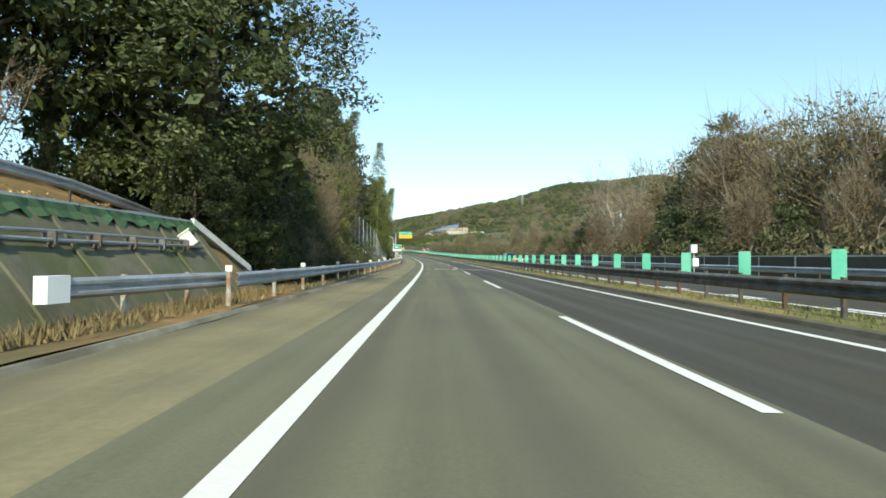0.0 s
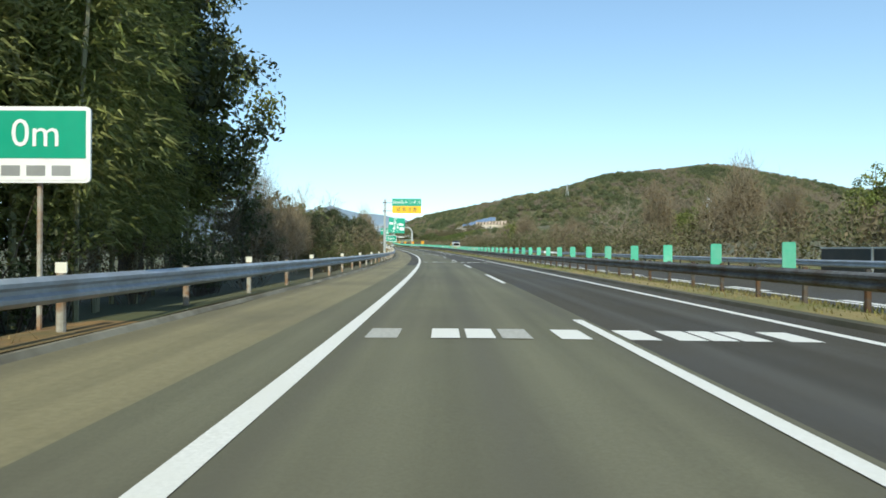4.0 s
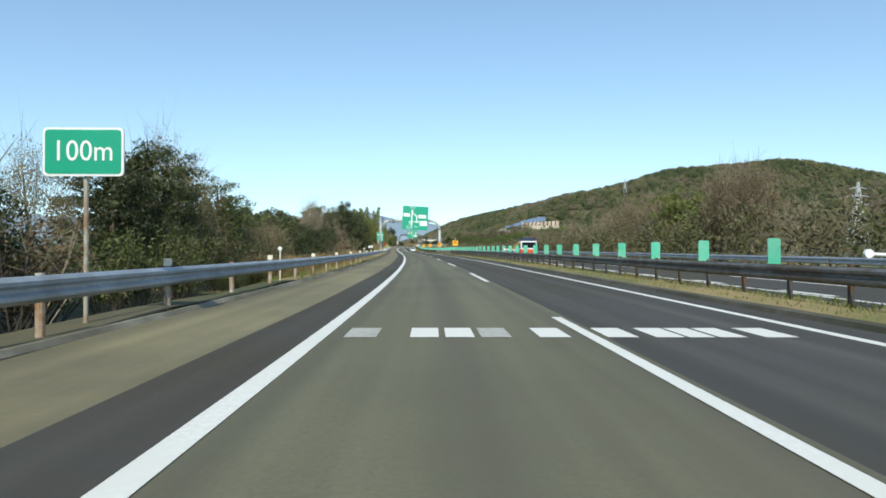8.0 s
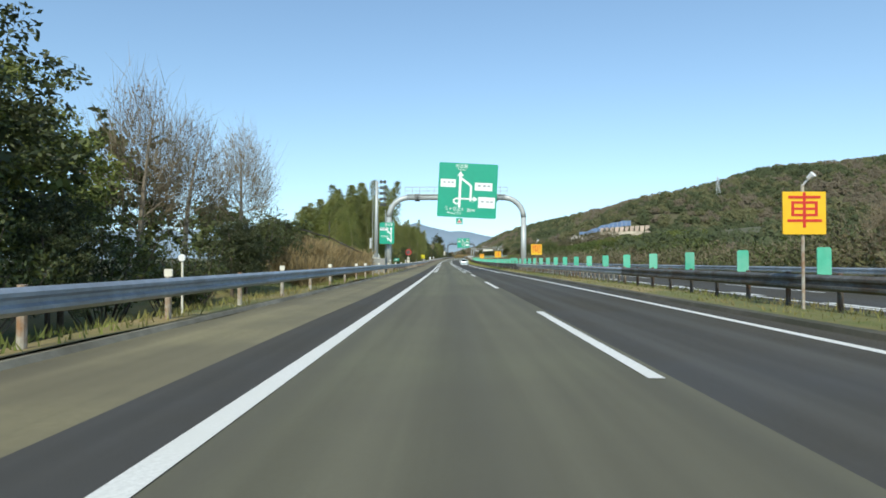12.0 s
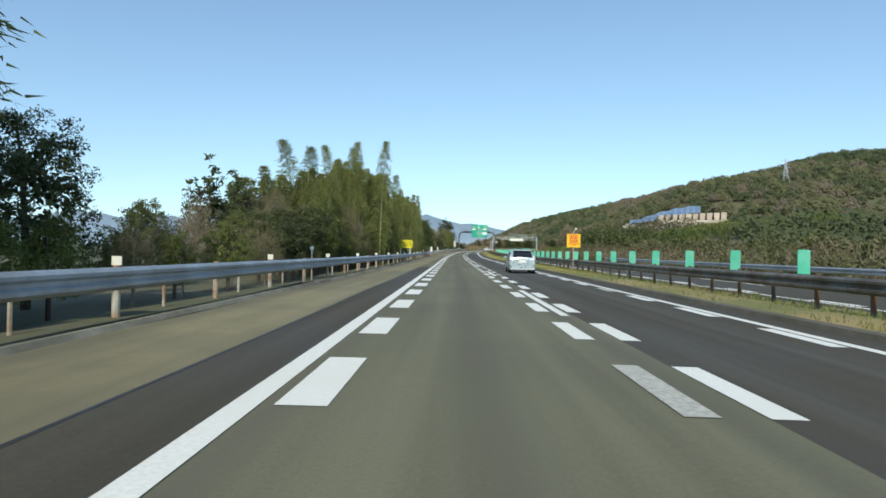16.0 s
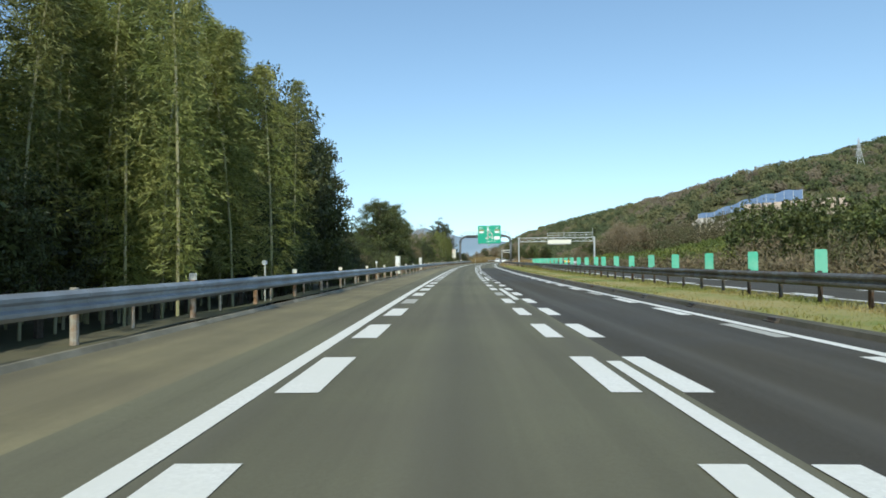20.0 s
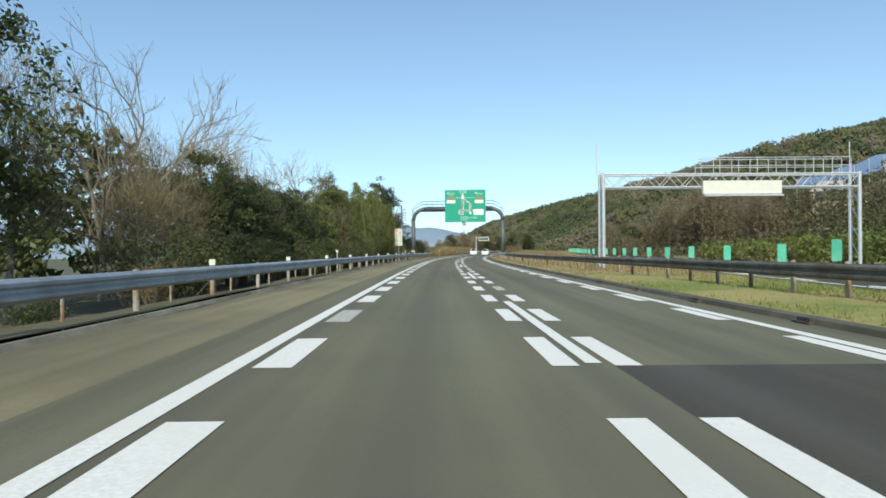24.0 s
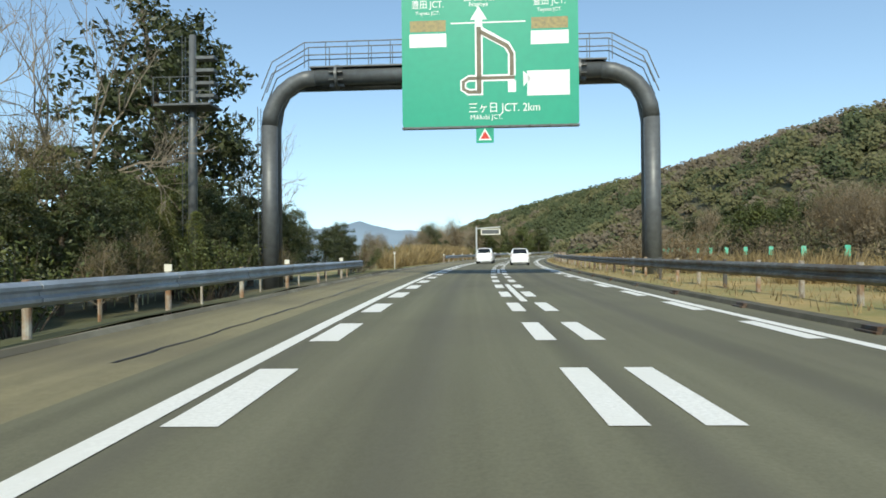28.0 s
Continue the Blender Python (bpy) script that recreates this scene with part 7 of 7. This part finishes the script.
TERRACE = mat("cream_terrace_wall", (0.62, 0.54, 0.42), (0.5, 0.42, 0.32), 0.3, 0.9, bump=0.3, fine=3, coords="World", c=(0.36, 0.3, 0.22), cscale=0.12)
TERRACE_PINK = mat("pinkish_slope_panel", (0.46, 0.36, 0.28), (0.38, 0.3, 0.23), 0.4, 0.95, spread=0.2, coords="World")


def terrace(q, back=0.0, z=0.0):
    """A place on the terraced slope: q from 0 to 1 along it, back metres up the slope."""
    return Vector((-8 + 78 * q + 0.25 * back, 717 - 21 * q + 0.97 * back, 16.6 + z))


def slab(a, b, foot, top, deep, lean=0.0):
    """An upright panel from a to b, leaning back by lean metres."""
    way = (b - a).normalized()
    out = Vector((-way.y, way.x, 0))
    lo = [a, b, b + out * deep, a + out * deep]
    return [v + Vector((0, 0, foot)) for v in lo] + [v + out * lean + Vector((0, 0, top)) for v in lo], [(3, 2, 1, 0), (4, 5, 6, 7), (0, 1, 5, 4), (1, 2, 6, 5), (2, 3, 7, 6), (3, 0, 4, 7)]


g = thing("terrace_wall", Matrix.Translation(terrace(0)), "long cream retaining wall of the terraced hillside", "retaining wall")
base = terrace(0)
for k in range(10):
    a, b = terrace(0.17 + k * 0.039) - base, terrace(0.17 + k * 0.039 + 0.0385) - base
    part("wall_panel", mesh_of("wall_panel", *slab(a, b, -3.0, 2.2, 0.6), TERRACE), g)
    a, b = terrace(0.17 + k * 0.039, 1.5) - base, terrace(0.17 + k * 0.039 + 0.03, 1.5) - base
    part("slope_panel", mesh_of("slope_panel", *slab(a, b, 2.4, 5.0 + 0.12 * k, 0.8, 2.6), TERRACE_PINK), g, "pinkish paved slope panel")
for k in range(4):
    a, b = terrace(0.6 + k * 0.05) - base, terrace(0.6 + k * 0.05 + 0.035) - base
    part("buttress", mesh_of("buttress", *slab(a, b, -4.5, 1.0 + 0.6 * (k % 2), 1.2, 1.4), TERRACE), g, "cream buttress of the terrace")
rnd = random.Random(6)
for k in range(9):
    at = terrace(0.206 + k * 0.039, 0.9)
    s, d = nearest(at.x, at.y)
    plant("conifer", s, d, rnd.uniform(2.6, 3.6), 0.8, True, at.z + 2.0 - lift(s) + fall(s, d))
for i in range(10):
    at = terrace(0.02 + i * 0.058, -7 - rnd.uniform(0, 5))
    house(Matrix.Translation(at + Vector((0, 0, -4.6 - 0.8 * (i % 2)))) @ Matrix.Rotation(radians(rnd.uniform(-40, 10)), 4, "Z"), rnd.uniform(4.5, 6.5), 5, rnd.uniform(1.6, 2.4), 1, 3, "low cream house with a grey roof on the hillside")
net = thing("blue_net", Matrix.Identity(4), "blue netting strung along the terraced slope", "net")
NET = mat("blue_netting", (0.12, 0.19, 0.33), (0.16, 0.24, 0.38), 0.6, 0.8, coords="World")
n = 24
vs = []
for i in range(n + 1):
    at = terrace(-0.02 + 0.42 * i / n, 9) + Vector((0, 0, 1.2 + 5.2 * smooth(i, 0, n)))
    vs += [at, at + Vector((0, 0, 1.5 + 2.0 * smooth(i, 0, 12) + 0.3 * math.sin(i * 1.3)))]
part("net_panel", mesh_of("net_panel", vs, [(2 * i, 2 * i + 2, 2 * i + 3, 2 * i + 1) for i in range(n)], NET), net)
for i in range(0, n + 1, 2):
    part("pole", join_parts("pole", [tube([Vector(vs[2 * i]) - Vector((0, 0, 8)), Vector(vs[2 * i + 1])], 0.08, 5)], POLE_GREY), net)


# ---- vehicles ----
RUBBER = mat("tyre_rubber", (0.02, 0.02, 0.02), (0.03, 0.03, 0.03), 10, 0.85)
ALLOY = mat("alloy_rim", (0.35, 0.36, 0.37), (0.28, 0.29, 0.3), 8, 0.35, metal=0.8)
CAR_GLASS = mat("tinted_glass", (0.012, 0.014, 0.016), None, 1, 0.06, spec=0.7)
LAMP_RED = mat("red_lamp", (0.45, 0.03, 0.025), (0.35, 0.02, 0.02), 10, 0.2)
LAMP_CLEAR = mat("clear_lamp", (0.7, 0.7, 0.7), (0.6, 0.6, 0.62), 10, 0.12)
TRIM_BLACK = mat("black_trim", (0.015, 0.015, 0.016), (0.02, 0.02, 0.02), 8, 0.5)
PLATE_WHITE = mat("number_plate", (0.75, 0.75, 0.72), (0.7, 0.7, 0.68), 8, 0.5)


def car(name, m, label, paint, length, width, stations, windows, wheel_r=0.3, lamps=True):
    """stations: (y, bottom, belt, roof, roof half-width share); windows: names with their corners on the side or ends."""
    g = thing(name, m, label, "car")
    hw = width / 2
    rings = []
    for y, z0, zb, zr, k, w in stations:
        a = hw * w
        rings.append([(-a * 0.93, y, z0), (-a, y, z0 + 0.18), (-a, y, (z0 + zb) / 2 + 0.05), (-a * 0.985, y, zb), (-a * (0.5 + 0.5 * k), y, (zb * 0.35 + zr * 0.65)), (-a * k, y, zr - 0.03), (-a * k * 0.82, y, zr + 0.005), (0, y, zr + 0.03)])
        rings[-1] += [(-x, yy, z) for x, yy, z in reversed(rings[-1][:-1])]
    n = len(rings[0])
    vs = [p for r in rings for p in r]
    fs = [(i * n + j, i * n + j + 1, (i + 1) * n + j + 1, (i + 1) * n + j) for i in range(len(rings) - 1) for j in range(n - 1)]
    fs += [(i * n + n - 1, i * n, (i + 1) * n, (i + 1) * n + n - 1) for i in range(len(rings) - 1)]
    fs += [tuple(range(n)), tuple(range(len(vs) - 1, len(vs) - n - 1, -1))]
    me = mesh_of("body", vs, fs, paint)
    bm = bmesh.new()
    bm.from_mesh(me)
    bmesh.ops.recalc_face_normals(bm, faces=bm.faces)
    bmesh.ops.bevel(bm, geom=[e for e in bm.edges if e.calc_face_angle(0) > 0.5], offset=0.035, segments=2, affect="EDGES", clamp_overlap=True)
    bm.to_mesh(me)
    bm.free()
    me.shade_smooth()
    part("body", me, g)
    for nm, quad, material in windows:
        a = [Vector(q) for q in quad]
        nrm = (a[1] - a[0]).cross(a[2] - a[0]).normalized() * 0.012
        for mirror in ((1, -1) if nm == "side_window" else (1,)):
            pts = [Vector((mirror * q.x, q.y, q.z)) for q in a]
            off = Vector((mirror * nrm.x, nrm.y, nrm.z))
            vv = [p + off for p in pts] + [p - off * 2 for p in pts]
            k = len(pts)
            part(nm, mesh_of(nm, vv, [tuple(range(k)), tuple(range(2 * k - 1, k - 1, -1))] + [(i, k + i, k + (i + 1) % k, (i + 1) % k) for i in range(k)], material), g)
    for y in (-length / 2 + 0.68, length / 2 - 0.78):
        for sx in (-1, 1):
            wh = part("wheel", join_parts("wheel", [tube([(-0.1, 0, 0), (-0.08, 0, 0), (0.08, 0, 0), (0.1, 0, 0)], [wheel_r * 0.86, wheel_r, wheel_r, wheel_r * 0.86], 22)], RUBBER), g, m=pose(sx * (hw - 0.08), y, wheel_r))
            part("rim", join_parts("rim", [tube([(sx * 0.09, 0, 0), (sx * 0.108, 0, 0)], [wheel_r * 0.68, wheel_r * 0.6], 14)], ALLOY), wh)
            for q in range(5):
                part("spoke", join_parts("spoke", [box(sx * 0.1 - 0.012, sx * 0.1 + 0.014, -0.03, 0.03, 0.02, wheel_r * 0.62)], ALLOY), wh, m=Matrix.Rotation(q * 2 * math.pi / 5, 4, "X"))
    return g


def hatchback(m, paint, label, name="car"):
    st = [(-1.95, 0.42, 0.82, 0.86, 0.86, 0.9), (-1.92, 0.24, 0.95, 1.0, 0.86, 0.97), (-1.58, 0.22, 0.97, 1.44, 0.74, 1.0), (-0.8, 0.22, 0.95, 1.5, 0.75, 1.0), (0.0, 0.22, 0.93, 1.49, 0.75, 1.0), (0.55, 0.22, 0.92, 1.33, 0.75, 1.0), (1.1, 0.22, 0.9, 1.02, 0.8, 1.0), (1.6, 0.24, 0.78, 0.84, 0.85, 0.96), (1.93, 0.34, 0.6, 0.66, 0.85, 0.84)]
    w = 1.66 / 2
    wins = [("rear_window", [(-0.62, -1.935, 1.04), (0.62, -1.935, 1.04), (0.54, -1.655, 1.42), (-0.54, -1.655, 1.42)], CAR_GLASS),
            ("side_window", [(w * 1.0, 0.75, 0.97), (w * 1.0, -0.35, 1.0), (w * 0.86, -0.35, 1.38), (w * 0.84, 0.2, 1.36)][::-1], CAR_GLASS),
            ("side_window", [(w * 1.0, -0.42, 1.0), (w * 1.0, -1.4, 1.03), (w * 0.87, -1.3, 1.36), (w * 0.86, -0.42, 1.38)][::-1], CAR_GLASS),
            ("windscreen", [(0.62, 1.02, 1.02), (-0.62, 1.02, 1.02), (-0.55, 0.35, 1.42), (0.55, 0.35, 1.42)], CAR_GLASS)]
    g = car(name, m, label, paint, 3.9, 1.66, st, wins)
    for sx in (-1, 1):
        part("tail_lamp", join_parts("tail_lamp", [box(sx * 0.7 - 0.09, sx * 0.7 + 0.09, -1.94, -1.72, 0.78, 1.12, 0.03)], LAMP_CLEAR), g, "clear tail lamp with red core")
        part("lamp_core", join_parts("lamp_core", [box(sx * 0.72 - 0.03, sx * 0.72 + 0.03, -1.965, -1.9, 0.8, 0.86)], LAMP_RED), g)
        part("reflector", join_parts("reflector", [box(sx * 0.55 - 0.1, sx * 0.55 + 0.1, -1.96, -1.93, 0.42, 0.46)], LAMP_RED), g)
        part("mirror", join_parts("mirror", [box(sx * 0.93 - 0.09, sx * 0.93 + 0.09, 0.55, 0.68, 0.95, 1.08, 0.03)], paint), g)
        part("headlight", join_parts("headlight", [box(sx * 0.58 - 0.14, sx * 0.58 + 0.14, 1.6, 1.84, 0.62, 0.78, 0.03)], LAMP_CLEAR), g)
    part("bumper", join_parts("bumper", [box(-0.8, 0.8, -2.02, -1.86, 0.27, 0.58, 0.06)], paint), g)
    part("bumper_lip", join_parts("bumper_lip", [box(-0.76, 0.76, -2.04, -1.98, 0.26, 0.31, 0.01)], WHITE_CAR), g, "pale lower bumper lip")
    part("tailgate_panel", join_parts("tailgate_panel", [box(-0.46, 0.46, -1.972, -1.93, 0.64, 0.93, 0.02)], paint), g)
    for sx in (-1, 1):
        part("bumper_vent", join_parts("bumper_vent", [box(sx * 0.75 - 0.02, sx * 0.75 + 0.02, -2.03, -1.99, 0.36, 0.54)], TRIM_BLACK), g)
    part("antenna", join_parts("antenna", [tube([(0, -1.2, 1.5), (0, -1.32, 1.6)], 0.012, 4)], TRIM_BLACK), g)
    part("number_plate", join_parts("number_plate", [box(-0.22, 0.22, -1.985, -1.96, 0.68, 0.86)], PLATE_WHITE), g)
    part("spoiler", join_parts("spoiler", [box(-0.56, 0.56, -1.76, -1.5, 1.45, 1.495, 0.03)], paint), g)
    part("wiper", join_parts("wiper", [tube([(0.05, -1.955, 1.05), (0.4, -1.95, 1.08)], 0.012, 4)], TRIM_BLACK), g)
    return g


SILVER_BLUE = mat("silver_blue_paint", (0.5, 0.58, 0.59), (0.48, 0.56, 0.57), 3, 0.28, metal=0.5, spec=0.7)
WHITE_CAR = mat("white_car_paint", (0.75, 0.76, 0.77), (0.72, 0.73, 0.74), 3, 0.25, spec=0.7)
DARK_CAR = mat("dark_car_paint", (0.02, 0.022, 0.026), (0.025, 0.026, 0.03), 3, 0.2, spec=0.7)
ORANGE_CAB = mat("orange_paint", (0.65, 0.1, 0.02), (0.6, 0.09, 0.02), 3, 0.35)
TARP = mat("yellow_tarpaulin", (0.62, 0.36, 0.04), (0.5, 0.28, 0.03), 1.5, 0.75, bump=0.6, fine=6)
hatchback(M(432.7, 5.76, 0, -1.5) @ Matrix.Diagonal((0.97, 1, 0.95, 1)), SILVER_BLUE, "silver-blue compact hatchback in the overtaking lane")
hatchback(M(737, 1.7) @ Matrix.Diagonal((1.05, 1.1, 1.08, 1)), WHITE_CAR, "white car ahead in the driving lane")
hatchback(M(728, 5.4), WHITE_CAR, "pale car ahead in the overtaking lane")


def minivan(m, paint, label):
    st = [(-2.2, 0.4, 0.95, 1.0, 0.9, 0.92), (-2.15, 0.25, 1.05, 1.7, 0.84, 0.98), (-1.9, 0.22, 1.05, 1.82, 0.82, 1.0), (-0.5, 0.22, 1.03, 1.86, 0.82, 1.0), (0.6, 0.22, 1.0, 1.82, 0.81, 1.0), (1.2, 0.22, 0.98, 1.5, 0.8, 1.0), (1.7, 0.22, 0.95, 1.06, 0.82, 1.0), (2.05, 0.26, 0.84, 0.9, 0.86, 0.95), (2.22, 0.34, 0.65, 0.7, 0.86, 0.86)]
    w = 0.85
    wins = [("windscreen", [(0.66, 1.68, 1.1), (-0.66, 1.68, 1.1), (-0.58, 0.95, 1.68), (0.58, 0.95, 1.68)], CAR_GLASS),
            ("rear_window", [(-0.6, -2.17, 1.1), (0.6, -2.17, 1.1), (0.56, -2.12, 1.6), (-0.56, -2.12, 1.6)], CAR_GLASS)]
    for y0, y1 in ((0.5, 1.25), (-0.6, 0.42), (-1.75, -0.7)):
        wins.append(("side_window", [(w, y1, 1.08), (w, y0, 1.1), (w * 0.88, y0, 1.62), (w * 0.88, min(y1, 0.8), 1.6)][::-1], CAR_GLASS))
    g = car("minivan", m, label, paint, 4.45, 1.7, st, wins, 0.32)
    for sx in (-1, 1):
        part("headlight", join_parts("headlight", [box(sx * 0.6 - 0.16, sx * 0.6 + 0.16, 1.95, 2.16, 0.66, 0.84, 0.03)], LAMP_CLEAR), g)
        part("mirror", join_parts("mirror", [box(sx * 0.95 - 0.09, sx * 0.95 + 0.09, 1.1, 1.24, 1.05, 1.25, 0.03)], paint), g)
    part("grille", join_parts("grille", [box(-0.42, 0.42, 2.17, 2.235, 0.45, 0.66)], TRIM_BLACK), g)
    part("number_plate", join_parts("number_plate", [box(-0.2, 0.2, 2.235, 2.25, 0.36, 0.5)], PLATE_WHITE), g)
    return g


minivan(M(113.0, plate_d(113) + 6.6, 0, 180), DARK_CAR, "dark van on the far carriageway")

g = thing("truck", M(287.5, plate_d(287) + 6.4, 0, 180) @ Matrix.Diagonal((0.95, 0.95, 0.85, 1)), "orange and white truck with a tarpaulin-covered load", "truck")
part("cab", join_parts("cab", [box(-1.15, 1.15, 1.7, 3.4, 0.6, 2.6, 0.12)], SIGN_WHITE), g)
part("cab_band", join_parts("cab_band", [box(-1.16, 1.16, 1.69, 3.42, 0.7, 1.3, 0.12)], ORANGE_CAB), g, "orange lower cab")
part("windscreen", join_parts("windscreen", [box(-0.98, 0.98, 3.4, 3.425, 1.5, 2.4)], CAR_GLASS), g)
for sx in (-1, 1):
    part("side_window", join_parts("side_window", [box(sx * 1.15 - 0.015, sx * 1.15 + 0.015, 2.3, 3.1, 1.5, 2.3)], CAR_GLASS), g)
    part("mirror", join_parts("mirror", [box(sx * 1.32 - 0.08, sx * 1.32 + 0.08, 3.3, 3.42, 1.5, 2.1, 0.02)], TRIM_BLACK), g)
part("deflector", join_parts("deflector", [box(-1.0, 1.0, 1.9, 3.0, 2.6, 3.1, 0.15)], mat("navy_panel", (0.02, 0.03, 0.07), (0.03, 0.04, 0.09), 3, 0.4)), g, "navy roof deflector")
part("bed", join_parts("bed", [box(-1.2, 1.2, -3.6, 1.55, 0.85, 1.35, 0.03)], STEEL_DULL), g)
vs = [(x, y, z + 0.12 * math.sin(3 * y + 2 * x)) for y in (-3.5, -2.6, -1.6, -0.6, 0.4, 1.4) for x, z in ((-1.18, 1.35), (-1.0, 1.9 + 0.16 * (y + 3.5)), (-0.5, 2.1 + 0.16 * (y + 3.5)), (0.5, 2.1 + 0.16 * (y + 3.5)), (1.0, 1.9 + 0.16 * (y + 3.5)), (1.18, 1.35))]
part("tarpaulin", mesh_of("tarpaulin", vs, [(6 * i + j, 6 * i + j + 6, 6 * i + j + 7, 6 * i + j + 1) for i in range(5) for j in range(5)] + [tuple(range(6)), tuple(range(35, 29, -1))], TARP), g, "yellow tarpaulin")
part("chassis", join_parts("chassis", [box(-0.5, 0.5, -3.5, 3.2, 0.5, 0.85)], TRIM_BLACK), g)
for y in (2.6, -1.7, -2.8):
    for sx in (-1, 1):
        part("wheel", join_parts("wheel", [tube([(-0.13, 0, 0), (0.13, 0, 0)], 0.45, 18)], RUBBER), g, m=pose(sx * 0.98, y, 0.45))
